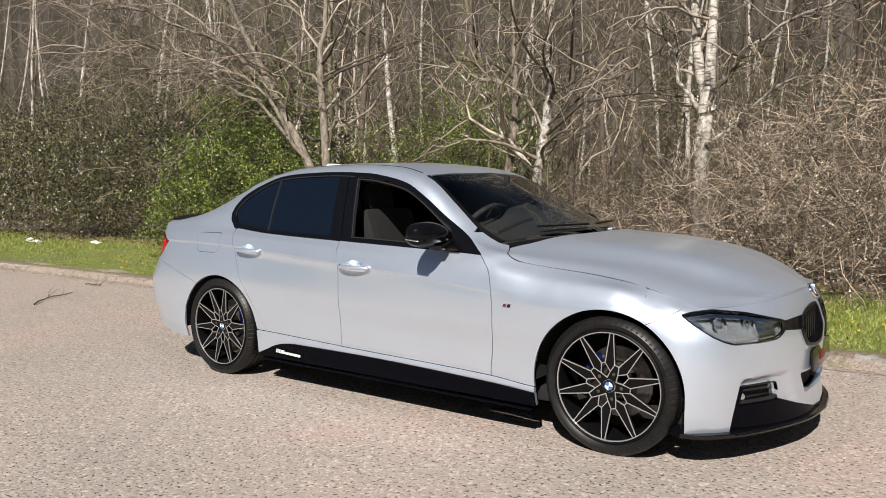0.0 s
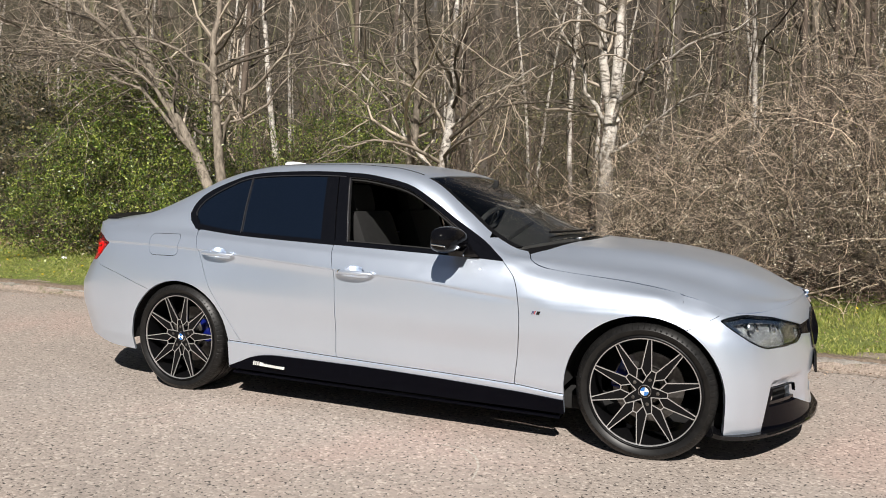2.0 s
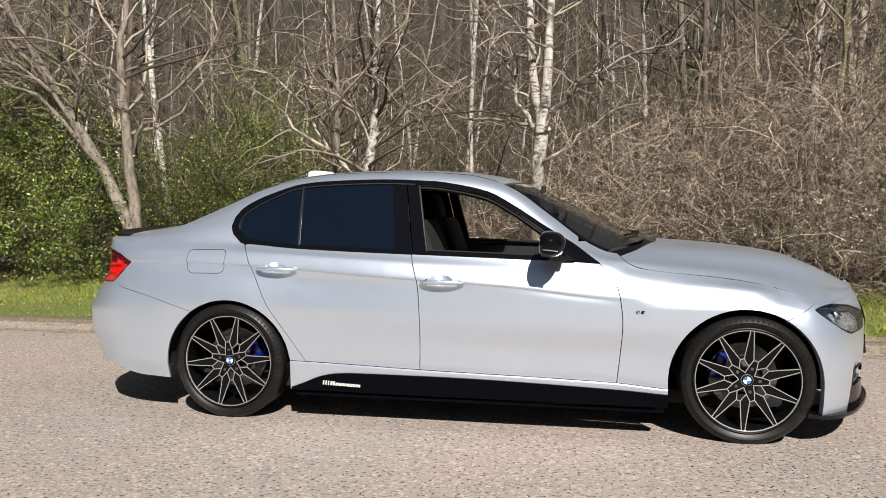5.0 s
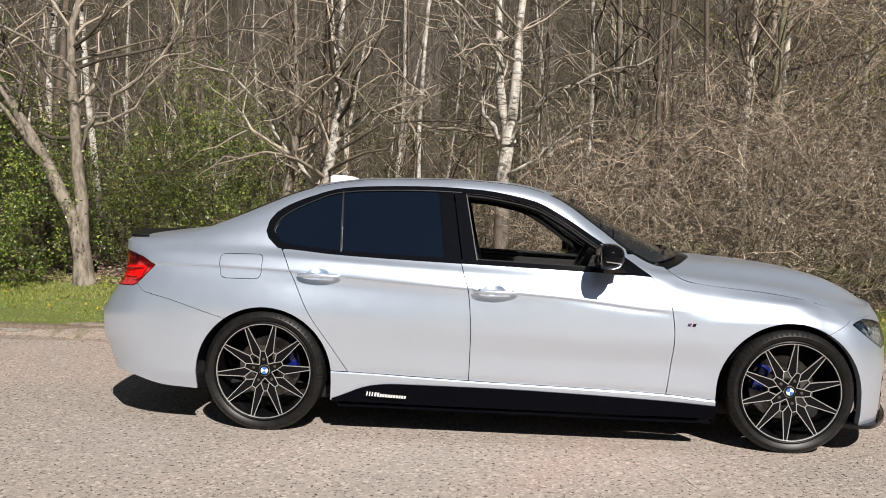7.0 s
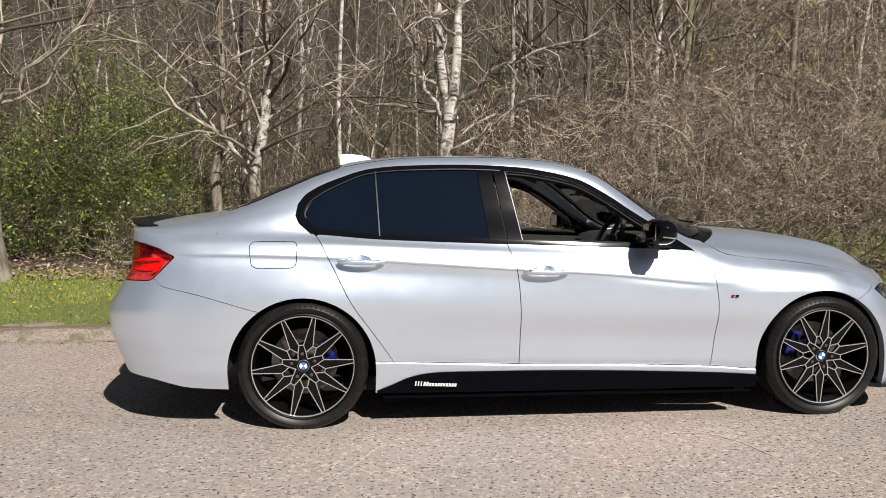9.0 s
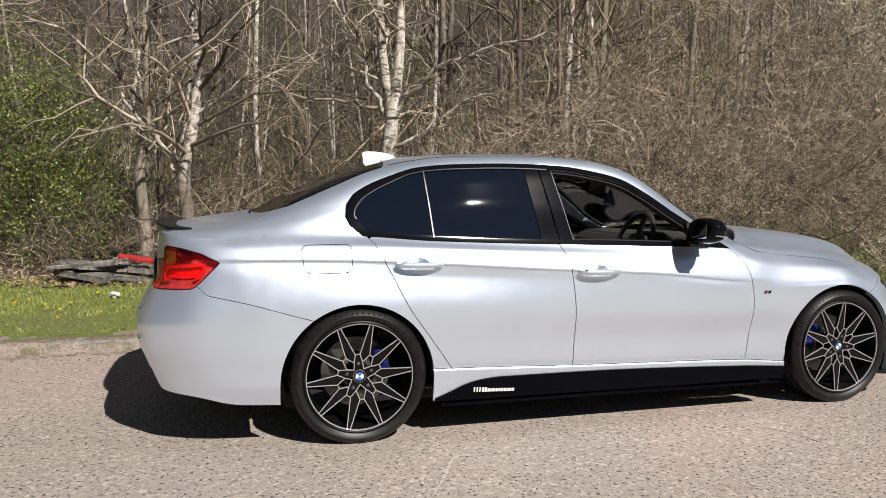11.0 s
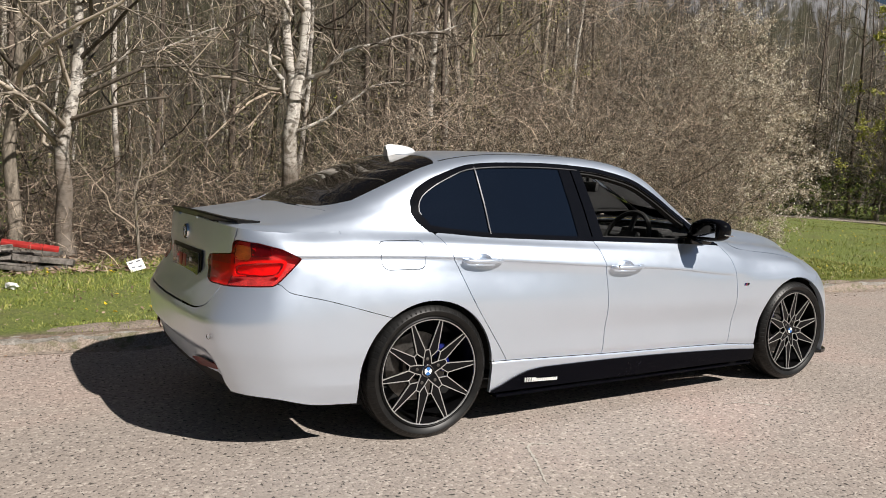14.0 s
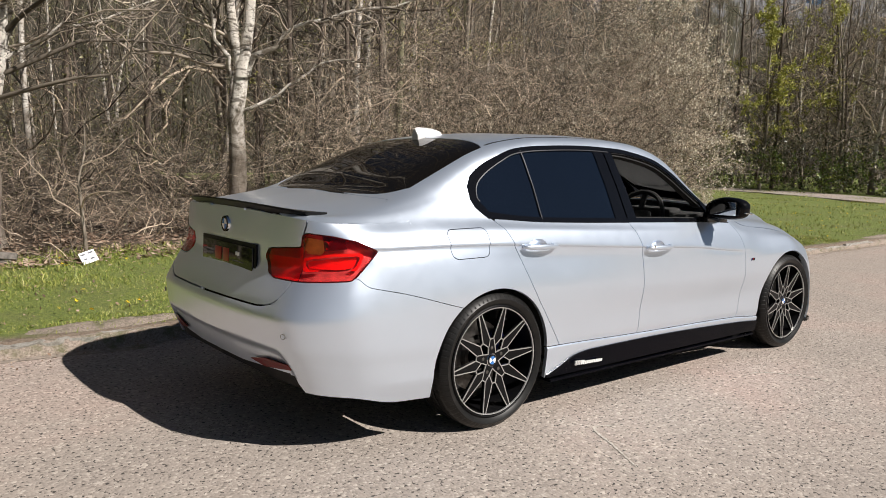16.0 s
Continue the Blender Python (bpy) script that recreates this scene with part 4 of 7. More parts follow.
    whole(roof, "roof", PAINT, car, "silver roof panel", thick=0.015)
    rear = upper.keep(lambda c: np.minimum(rear_top(c[4]) - c[0], c[0] - rear_base(c[4])))
    whole(rear, "rear_window", REAR_TINT, car, "dark tinted rear window", thick=0.006, lift=-0.002)
    scuttle = upper_all.keep(lambda c: np.minimum(cowl(c[4]) - c[0], c[0] - screen_base(c[4])) - 0.001).keep(lambda c: c[3] - S_RAIL - 0.25)
    whole(scuttle, "scuttle", SATIN_BLACK, car, "black plastic scuttle below the windscreen", thick=0.01, lift=-0.020)
    bonnet = upper_all.keep(lambda c: c[0] - cowl(c[4]) - 0.003).keep(lambda c: np.where(c[0] > 1.55, c[3] - S_BELT - 0.04, 1.0))
    bonnet = bonnet.keep(lambda c: np.where((c[3] > S_RAIL + 0.3) | (c[0] > 1.56), 1.0, c[2] - bonnet_shut(c[0]) - GAP)).keep(lambda c: c[0] - 0.6)
    ridge = np.interp(bonnet.v[:, 0], [0.85, 1.3, 1.75, 2.05], [0.565, 0.53, 0.46, 0.30])
    bonnet.v[:, 2] += 0.010 * np.clip(1 - np.abs(bonnet.v[:, 4] - ridge) / 0.075, 0, 1) * np.interp(bonnet.v[:, 0], [0.8, 1.05, 1.75, 2.0], [0, 1, 1, 0])
    whole(bonnet, "bonnet", PAINT, car, "silver bonnet with two faint creases", thick=0.02)
    deck = upper.keep(lambda c: np.minimum(rear_base(c[4]) - c[0], c[0] - boot_shut(c[4])) - 0.002)
    back_edge = upper_all.keep(lambda c: boot_shut(c[4]) - c[0] - GAP)
    lid_top, corner = back_edge.split(lambda c: c[3] - S_RAIL + 0.3, GAP * 0.6)
    lid_top = lid_top.keep(lambda c: c[0] + 2.338)
    corner = corner.keep(lambda c: c[0] + 2.315)
    whole(deck, "rear_deck", PAINT, car, "silver strip between rear window and boot", thick=0.01)
    lid = new("boot_lid", None)
    lid.parent = car
    tagged(lid, "silver boot lid with a black lip spoiler")
    whole(lid_top, "lid_top", PAINT, lid, thick=0.012)
    both_sides(corner, "rear_shoulder", PAINT, car, thick=0.012)
    gutter = sheet.keep(lambda c: c[3] - S_RAIL - 0.28).keep(lambda c: S_RAIL + 0.33 - c[3]).keep(lambda c: np.minimum(0.1 - c[0], c[0] + 1.2))
    both_sides(gutter, "roof_moulding", SATIN_BLACK, car, thick=0.01, lift=0.001)
    # ---- front end
    front = end_sheet((1.40, 1.50, FRONT_X), FRONT_ROWS, 1.73).keep(lambda c: c[0] - FRONT_X).keep(arch)
    lamp_d = lamp_distance(HEADLAMP)
    lamp, front = front.split(lamp_d, 0.0012)
    wing_tip, front = front.split(lambda c: np.where(c[3] > 3.0, -1.0, c[2] - bumper_front_shut(c[0])), GAP * 0.6)
    both_sides(wing.sewn(wing_tip, FRONT_X), "front_wing", PAINT, car, "silver front wing over the wheel")
    grille_o = rounded([(0.035, 0.690), (0.13, 0.692), (0.225, 0.672), (0.30, 0.636), (0.318, 0.585), (0.255, 0.500), (0.14, 0.488), (0.045, 0.50)], 0.03)
    grille_d = lambda c: np.where(c[3] > 6.3, polygon_distance(c[4], c[2], grille_o), -1.0)
    bridge = lambda c: np.where(c[3] > 5.4, polygon_distance(c[4], c[2], [(0.27, 0.652), (0.425, 0.640), (0.435, 0.597), (0.29, 0.585)]), -1.0)
    grille, front = front.split(grille_d)
    link, front = front.split(bridge)
    both_sides(link, "lamp_bridge", GLOSS_BLACK, car, thick=0.01)
    surround = grille.keep(lambda c: 0.016 - grille_d(c))
    both_sides(surround, "grille_surround", GLOSS_BLACK, car, "gloss black kidney grille surround", thick=0.04, lift=0.008)
    both_sides(grille.keep(lambda c: grille_d(c) - 0.01), "grille_back", UNDERBODY, car, thick=0.0, lift=-0.05)
    for side in (1, -1):
        for k in range(7):
            w = 0.066 + k * 0.034
            x = float(np.interp(w, [0, 0.22, 0.42], [2.152, 2.128, 2.075]))
            high = float(np.interp(w, [0.03, 0.13, 0.225, 0.30], [0.685, 0.687, 0.665, 0.63]))
            low = float(np.interp(w, [0.03, 0.14, 0.255, 0.318], [0.505, 0.495, 0.51, 0.585]))
            slat = bm_box(0.045, 0.009, high - low, (x - 0.020, -side * w, (low + high) / 2), 0.003)
            part("grille_slat", slat, GLOSS_BLACK, car)
    vent_o = [(u * LAMP_WIDTH, z) for u, z in [(4.84, 0.358), (5.10, 0.366), (5.76, 0.366), (6.00, 0.276), (4.74, 0.280)]]
    vent_d = lambda c: polygon_distance(c[3] * LAMP_WIDTH, c[2], vent_o)
    vent, front = front.split(vent_d)
    both_sides(vent, "fog_vent", UNDERBODY, car, "black side vent in the front bumper", thick=0.0, lift=-0.045)
    lip = vent.keep(lambda c: 0.300 - c[2])
    both_sides(lip, "vent_lip", GLOSS_BLACK, car, "gloss black lower lip of the vent", thick=0.03, lift=-0.012)
    for side in (1, -1):
        lamp_disc = bm_lathe([(0.0, -0.004), (0.014, -0.003), (0.020, 0.004), (0.022, 0.02)], 24)
        bmesh.ops.transform(lamp_disc, matrix=pose(1.955, -side * 0.665, 0.315, 0, 0, 90 - side * 35), verts=lamp_disc.verts)
        part("fog_light", lamp_disc, LAMP_SILVER, car, "small round fog light")
    mouth_d = lambda c: np.where(c[3] > 5.6, polygon_distance(c[4], c[2], [(-0.2, 0.372), (0.305, 0.376), (0.225, 0.268), (-0.2, 0.268)]), -1.0)
    mouth, front = front.split(mouth_d)
    both_sides(mouth, "intake_mesh", UNDERBODY, car, "black mesh of the centre intake", thick=0.0, lift=-0.05)
    chin, front = front.split(lambda c: np.interp(c[3], [4.44, 4.5, 4.6, 4.7, 5.82, 5.92, 6.64, 7.5, 8.0], [-0.2, 0.14, 0.256, 0.368, 0.366, 0.285, 0.237, 0.185, 0.18]) - c[2])
    both_sides(chin, "front_chin", SKIRT_BLACK, car, "gloss black lower bumper", thick=0.015, lift=0.0)
    dent = polygon_distance(front.v[:, 3] * LAMP_WIDTH, front.v[:, 2], rounded([(4.72 * LAMP_WIDTH, 0.405), (5.3 * LAMP_WIDTH, 0.415), (6.25 * LAMP_WIDTH, 0.415), (6.75 * LAMP_WIDTH, 0.25), (6.0 * LAMP_WIDTH, 0.1), (4.45 * LAMP_WIDTH, 0.1)], 0.03))
    front.v[:, 0] -= 0.026 * np.clip(dent / 0.03, 0, 1) ** 1.5
    whole(front, "front_bumper", PAINT, car, "silver front bumper with vents", thick=0.03)
    splitter = end_splitter()
    part("front_splitter", splitter, GLOSS_BLACK, car, "gloss black front splitter")
    build_headlamps(car, lamp, lamp_d)
    # ---- rear end
    back = end_sheet((-1.52, -1.68, -1.84, REAR_X), REAR_ROWS, -2.12).keep(arch)
    tail_d = lamp_distance(TAILLAMP, 0.01)
    tail, back = back.split(tail_d, 0.0012)
    lid_o = rounded([(-0.2, 0.632), (0.50, 0.637), (0.585, 0.658), (0.617, 0.70), (0.628, 0.76), (0.63, 0.93), (0.65, 1.0), (0.60, 1.2), (-0.2, 1.2)], 0.03)
    lid_d = lambda c: np.where(c[3] > 4.5, polygon_distance(c[4], c[2], lid_o), -1.0)
    lid_face, back = back.split(lid_d, 0.0035)
    bumper, quarter_tail = back.split(lambda c: np.where(c[0] > -2.16, bumper_rear_shut(c[0]) - c[2], 0.772 - c[2]), GAP * 0.7)
    quarter_tail = quarter_tail.keep(lambda c: REAR_CUT - c[0])
    both_sides(frame_right.sewn(quarter_tail, REAR_CUT), "side_frame", PAINT, car, "silver side frame with rear quarter and roof pillars", thick=0.02, sides=(1,))
    both_sides(frame_side.sewn(quarter_tail, REAR_CUT), "side_frame", PAINT, car, "silver side frame with rear quarter and roof pillars", thick=0.02, sides=(-1,))
    slot_d = lambda c: np.where(c[3] > 5.0, polygon_distance(c[4], c[2], [(0.366, 0.378), (0.504, 0.405), (0.655, 0.398), (0.665, 0.378), (0.487, 0.362)]), -1.0)
    reflector, bumper = bumper.split(slot_d)
    both_sides(reflector, "rear_reflector", LAMP_DEEP_RED, car, "dark red rear bumper reflector", thick=0.005, lift=-0.006)
    low_d = lambda c: np.where(c[3] > 4.9, np.interp(c[4], [0, 0.25, 0.48, 0.67, 0.70, 0.73], [0.335, 0.335, 0.352, 0.350, 0.28, 0.18]) - c[2], -1.0)
    diffuser, bumper = bumper.split(low_d)
    whole(diffuser, "rear_diffuser", SATIN_BLACK, car, "black rear diffuser", thick=0.02, lift=-0.02)
    dent = polygon_distance(bumper.v[:, 4], bumper.v[:, 2], rounded([(-0.3, 0.47), (0.50, 0.478), (0.63, 0.468), (0.675, 0.39), (0.70, 0.1), (-0.3, 0.1)], 0.03))
    bumper.v[:, 0] += 0.022 * np.clip(dent / 0.035, 0, 1)
    z, run = bumper.v[:, 2], np.clip((bumper.v[:, 3] - 2.2) / 1.6, 0, 1)
    bumper.v[:, 0] -= 0.017 * run * np.where(z > 0.605, np.clip(1 - (z - 0.605) / 0.035, 0, 1), np.clip(1 - (0.605 - z) / 0.16, 0, 1))
    whole(bumper, "rear_bumper", PAINT, car, "silver rear bumper", thick=0.012)
    whole(lid_face, "lid_face", PAINT, lid, thick=0.012)
    build_taillamps(car, lid, tail, tail_d)
    return lid, doors, back_doors


def end_splitter():
    """A lip under the front bumper, swept along its lower edge."""
    pts = np.array([(1.752, 0.885), (1.83, 0.862), (1.90, 0.80), (1.99, 0.68), (2.09, 0.48), (2.17, 0.25), (2.20, 0.0)])
    u = np.linspace(0, 6, 40)
    right = smooth(np.arange(7), pts, u)
    path = [(x, -w) for x, w in right] + [(x, w) for x, w in right[-2::-1]]
    bm = bmesh.new()
    rows = []
    for x, y in path:
        k = 0.14
        rows.append([bm.verts.new(p) for p in ((x, y, 0.145), (x + 0.004, y, 0.155), (x, y, 0.165), (x - k, y * 0.9, 0.172), (x - k, y * 0.9, 0.14))])
    for a, b in zip(rows, rows[1:]):
        for j in range(5):
            bm.faces.new((a[j], b[j], b[(j + 1) % 5], a[(j + 1) % 5]))
    bm.faces.new(rows[0])
    bm.faces.new(rows[-1][::-1])
    return bm


def build_headlamps(car, lamp, lamp_d):
    for side in (1, -1):
        unit = new("headlight", None)
        unit.parent = car
        tagged(unit, "clear headlight with two round projectors")
        lens = both_sides(lamp, "lens", CLEAR, unit, "clear polycarbonate lens", thick=0.0, sides=(side,))[0]
        lens.visible_shadow = False
        both_sides(lamp.keep(lambda c: 0.007 - lamp_d(c)), "bezel", GLOSS_BLACK, unit, thick=0.02, lift=-0.002, sides=(side,))
        both_sides(lamp, "housing", LAMP_DARK, unit, "dark grey lamp housing", thick=0.0, lift=-0.055, sides=(side,))
        turn = math.degrees(math.atan2(math.cos(0.55), side * math.sin(0.55)))
        for x, w, z, r in ((1.868, 0.705, 0.628, 0.034), (1.952, 0.585, 0.618, 0.031)):
            at = pose(x - 0.020, -side * w, z, 0, 0, turn)
            bowl = bm_lathe([(r * 0.62, 0.012), (r * 0.72, -0.004), (r, -0.010), (r * 1.14, -0.004), (r * 1.16, 0.03)], 32)
            bmesh.ops.transform(bowl, matrix=at, verts=bowl.verts)
            ring = part("projector", bowl, LAMP_SILVER, unit, "bright projector ring")
            ball = bm_lathe([(0.0, -0.010), (r * 0.35, -0.008), (r * 0.62, 0.002), (r * 0.68, 0.012)], 28)
            bmesh.ops.transform(ball, matrix=at, verts=ball.verts)
            part("projector_lens", ball, LAMP_GLASS, ring, "grey glass projector lens")
        brow = lamp.keep(lambda c: lamp_d(c) - 0.012).keep(lambda c: 0.028 - lamp_d(c)).keep(lambda c: c[2] - 0.635)
        both_sides(brow, "brow", LAMP_SILVER, unit, "bright trim strip", thick=0.01, lift=-0.02, sides=(side,))
        inner = lamp.keep(lambda c: np.minimum(c[3] - 5.25, lamp_d(c) - 0.012)).keep(lambda c: 5.75 - c[3])
        both_sides(inner, "indicator", LAMP_SILVER, unit, "silver indicator bowl", thick=0.015, lift=-0.025, sides=(side,))


def build_taillamps(car, lid, tail, tail_d):
    """Red lens over a bright reflector with light bars; an amber corner and a darker inner unit on the boot lid."""
    split_u = 5.30
    W = LAMP_WIDTH
    outer, inner = tail.split(lambda c: split_u - c[3], 0.0025)
    amber_d = lambda c: polygon_distance(c[3] * W, c[2], rounded([(4.52 * W, 0.922), (5.22 * W, 0.940), (5.25 * W, 0.872), (4.78 * W, 0.862)], 0.018))
    bar_d = lambda c: polygon_distance(c[3] * W, c[2], rounded([(3.70 * W, 0.872), (4.50 * W, 0.866), (5.24 * W, 0.846), (5.24 * W, 0.800), (4.36 * W, 0.796), (3.92 * W, 0.806)], 0.02))
    for side in (1, -1):
        unit = new("tail_light", None)
        unit.parent = car
        tagged(unit, "red tail light with an amber indicator")
        amber, red = outer.split(amber_d)
        for piece, glass, name, label in ((red, LENS_RED, "red_lens", "glossy red lens"), (amber, LENS_AMBER, "amber_lens", "amber indicator lens")):
            for ob in both_sides(piece, name, glass, unit, label, thick=0.0, lift=0.002, sides=(side,)):
                ob.visible_shadow = False
        both_sides(outer.keep(lambda c: 0.0045 - tail_d(c)), "lamp_rim", LAMP_DARK_RED, unit, thick=0.03, lift=-0.001, sides=(side,))
        both_sides(outer, "reflector", LAMP_BACK, unit, "bright reflector behind the lens", thick=0.0, lift=-0.034, sides=(side,))
        both_sides(outer.keep(lambda c: 0.006 - np.abs(bar_d(c))), "light_bar", LAMP_BRIGHT, unit, "red light bar inside the lamp", thick=0.010, lift=-0.012, sides=(side,))
        both_sides(outer.keep(lambda c: bar_d(c) - 0.012), "lamp_bowl", LAMP_BRIGHT, unit, thick=0.0, lift=-0.026, sides=(side,))
        both_sides(outer.keep(lambda c: 0.0025 - np.abs(amber_d(c))), "indicator_rim", LAMP_RED, unit, thick=0.012, lift=-0.010, sides=(side,))
        both_sides(outer.keep(lambda c: np.minimum(4.72 - c[3], c[2] - 0.884 - 0.02 * (4.6 - c[3]))).keep(lambda c: c[3] - 4.12), "dark_shade", LAMP_DARK_RED, unit, "dark panel beside the indicator", thick=0.008, lift=-0.016, sides=(side,))
        low, high = inner.split(lambda c: 0.846 - c[2], 0.0)
        for piece, glass, name, label in ((low, LENS_RED, "inner_lens", "red inner lens on the boot lid"), (high, LENS_SMOKE, "reverse_lens", "dark upper strip of the lamp")):
            for ob in both_sides(piece, name, glass, unit, label, thick=0.0, lift=0.002, sides=(side,)):
                ob.visible_shadow = False
        both_sides(inner.keep(lambda c: 0.004 - tail_d(c)), "lamp_rim", LAMP_DARK_RED, unit, thick=0.03, lift=-0.001, sides=(side,))
        both_sides(inner, "reflector", LAMP_BRIGHT, unit, "dim reflector behind the lens", thick=0.0, lift=-0.030, sides=(side,))


LAMP_DARK = plain("lamp_housing", (0.50, 0.51, 0.53), 0.2, 0.8, 0.25, 14)
LAMP_GLASS = plain("projector_glass", (0.30, 0.32, 0.36), 0.10, 0.85, 0.3, 40)
TRIM_EDGE = plain("trim_edge_grey", (0.05, 0.05, 0.054), 0.35, 0.5)


def build_wheel(name="wheel"):
    """One wheel round the y axis, its face towards -y."""
    wheel = new(name, None)
    R, RIM = 0.330, 0.273
    half = 0.115
    prof = [(RIM - 0.004, half - 0.012), (RIM + 0.012, half), (0.299, half + 0.004), (R - 0.016, half - 0.006), (R - 0.005, half - 0.02)]
    tread = []
    for k in range(9):
        h = half - 0.028 - k * (2 * half - 0.056) / 8
        tread.append((R if k % 2 == 0 else R, h))
        if k in (1, 3, 5):
            tread += [(R - 0.001, h - 0.004), (R - 0.009, h - 0.0045), (R - 0.009, h - 0.012), (R - 0.001, h - 0.0125)]
    prof = prof + tread + [(r, -h) for r, h in prof[::-1]]
    tyre = bm_lathe(prof, 132)
    part("tyre", tyre, RUBBER, wheel, "black low-profile tyre", sharp=40)
    barrel = [(RIM - 0.002, -half + 0.010), (RIM - 0.012, -half + 0.006), (RIM - 0.016, -half + 0.016), (RIM - 0.026, -half + 0.05), (RIM - 0.034, half - 0.03), (RIM - 0.01, half - 0.012)]
    part("rim", bm_lathe(barrel, 72), RIM_BLACK, wheel, "black alloy rim")
    lip = [(RIM - 0.004, -half + 0.009), (RIM - 0.003, -half + 0.004), (RIM - 0.007, -half + 0.002), (RIM - 0.011, -half + 0.004), (RIM - 0.012, -half + 0.010)]
    part("rim_lip", bm_lathe(lip, 72), RIM_BLACK, wheel)
    ring = [(RIM - 0.0195, -half + 0.012), (RIM - 0.0185, -half + 0.0055), (RIM - 0.0145, -half + 0.0045), (RIM - 0.0135, -half + 0.009)]
    part("rim_ring", bm_lathe(ring, 96), RIM_CUT, wheel, "bright machined ring of the rim")
    r_out = RIM - 0.016
    face_y = -half + 0.012

    def polar(r, deg):
        return (r * math.cos(radians(deg)), r * math.sin(radians(deg)))

    def dish(r):
        return face_y + 0.022 * (1 - r / r_out)

    def slab(outline, depth, lift=0.0, into=None):
        bm = into if into is not None else bmesh.new()
        top = [bm.verts.new((u, dish(math.hypot(u, v)) - lift, v)) for u, v in outline]
        low = [bm.verts.new((u, dish(math.hypot(u, v)) + depth, v)) for u, v in outline]
        bm.faces.new(top)
        bm.faces.new(low[::-1])
        n = len(outline)
        for i in range(n):
            bm.faces.new((top[i], low[i], low[(i + 1) % n], top[(i + 1) % n]))
        return bm

    def strip(path, width, lift=0.0012, into=None):
        """A thin bright line along a path on the wheel face."""
        bm = into if into is not None else bmesh.new()
        for p, q in zip(path, path[1:]):
            d = Vector((q[0] - p[0], q[1] - p[1]))
            if d.length < 1e-5:
                continue
            n = Vector((-d.y, d.x)).normalized() * width / 2
            e = d.normalized() * width * 0.3
            slab([(p[0] - n.x - e.x, p[1] - n.y - e.y), (q[0] - n.x + e.x, q[1] - n.y + e.y), (q[0] + n.x + e.x, q[1] + n.y + e.y), (p[0] + n.x - e.x, p[1] + n.y - e.y)], 0.004, lift, bm)
        return bm

    R0 = r_out
    tip = 1.7
    for k in range(10):
        # a spoke narrows towards the rim; its arm side and its open side end in the corners of the windows
        a = k * 36 + 18
        s = -1 if k % 2 == 0 else 1
        arm_corner, open_corner, shoulder = polar(0.42 * R0, a + s * 11.8), polar(0.437 * R0, a - s * 13.0), polar(0.276 * R0, a + s * 1.6)
        outline = [polar(r_out, a + s * tip), arm_corner, shoulder, open_corner, polar(r_out, a - s * tip)]
        spoke = part("spoke", slab(outline[::s], 0.022), RIM_BLACK, wheel, "black double spoke with machined edges")
        for path in ([polar(r_out + 0.003, a + s * tip), arm_corner], [polar(r_out + 0.003, a - s * tip), open_corner, shoulder]):
            part("machined_edge", strip(path, 0.0044), RIM_CUT, spoke, "bright machined edge")
    for k in range(5):
        a = k * 72
        arm = [polar(0.158 * R0, a - 36), polar(0.276 * R0, a - 16.4), polar(0.42 * R0, a - 6.2), polar(0.42 * R0, a + 6.2), polar(0.276 * R0, a + 16.4), polar(0.158 * R0, a + 36), (0.0, 0.0)]
        hub_arm = part("hub_arm", slab(arm, 0.02, 0.0004), RIM_BLACK, wheel)
        for path in (arm[:6], [polar(0.437 * R0, a + 31), polar(0.437 * R0, a + 41)]):
            part("machined_edge", strip(path, 0.0042, 0.0020), RIM_CUT, hub_arm, "bright machined edge")
        bolt = bm_lathe([(0.0, -0.012), (0.009, -0.010), (0.009, 0.01)], 6)
        u, v = polar(0.062, a)
        bmesh.ops.transform(bolt, matrix=pose(u, dish(0.06) + 0.008, v), verts=bolt.verts)
        part("wheel_bolt", bolt, BRAKE_IRON, wheel)
    cap_y = dish(0) - 0.004
    part("hub", bm_lathe([(0.0, cap_y + 0.002), (0.040, cap_y + 0.004), (0.046, cap_y + 0.012), (0.062, 0.0), (0.06, 0.05)], 40), RIM_BLACK, wheel)
    cap = part("centre_cap", bm_lathe([(0.0, cap_y - 0.003), (0.030, cap_y - 0.002), (0.034, cap_y + 0.003)], 36), CHROME, wheel, "round centre cap with a blue and white emblem")
    emblem(cap, 0.030, lambda u, v: (u, cap_y - 0.0045, v))
    disc = [(0.10, 0.03), (0.172, 0.03), (0.172, 0.055), (0.10, 0.055), (0.08, 0.02), (0.0, 0.01)]
    part("brake_disc", bm_lathe(disc, 48), BRAKE_IRON, wheel, "worn grey brake disc")
    return wheel


def emblem(parent, r, place):
    """A round emblem of four quarters in blue and white with a dark ring."""
    for k in range(4):
        pts = [(0, 0)] + [(0.66 * r * math.cos(radians(k * 90 + t)), 0.66 * r * math.sin(radians(k * 90 + t))) for t in range(0, 91, 15)]
        bm = bmesh.new()
        vs = [bm.verts.new(place(u, v)) for u, v in pts]
        bm.faces.new(vs)
        part("emblem_quarter", bm, BADGE_BLUE if k % 2 else WHITE_PLASTIC, parent)
    bm = bmesh.new()
    ring = [[bm.verts.new(place(f * r * math.cos(a), f * r * math.sin(a))) for f in (0.68, 0.95)] for a in np.linspace(0, 2 * math.pi, 33)[:-1]]
    for a, b in zip(ring, ring[1:] + ring[:1]):
        bm.faces.new((a[0], b[0], b[1], a[1]))
    part("emblem_ring", bm, GLOSS_BLACK, parent)


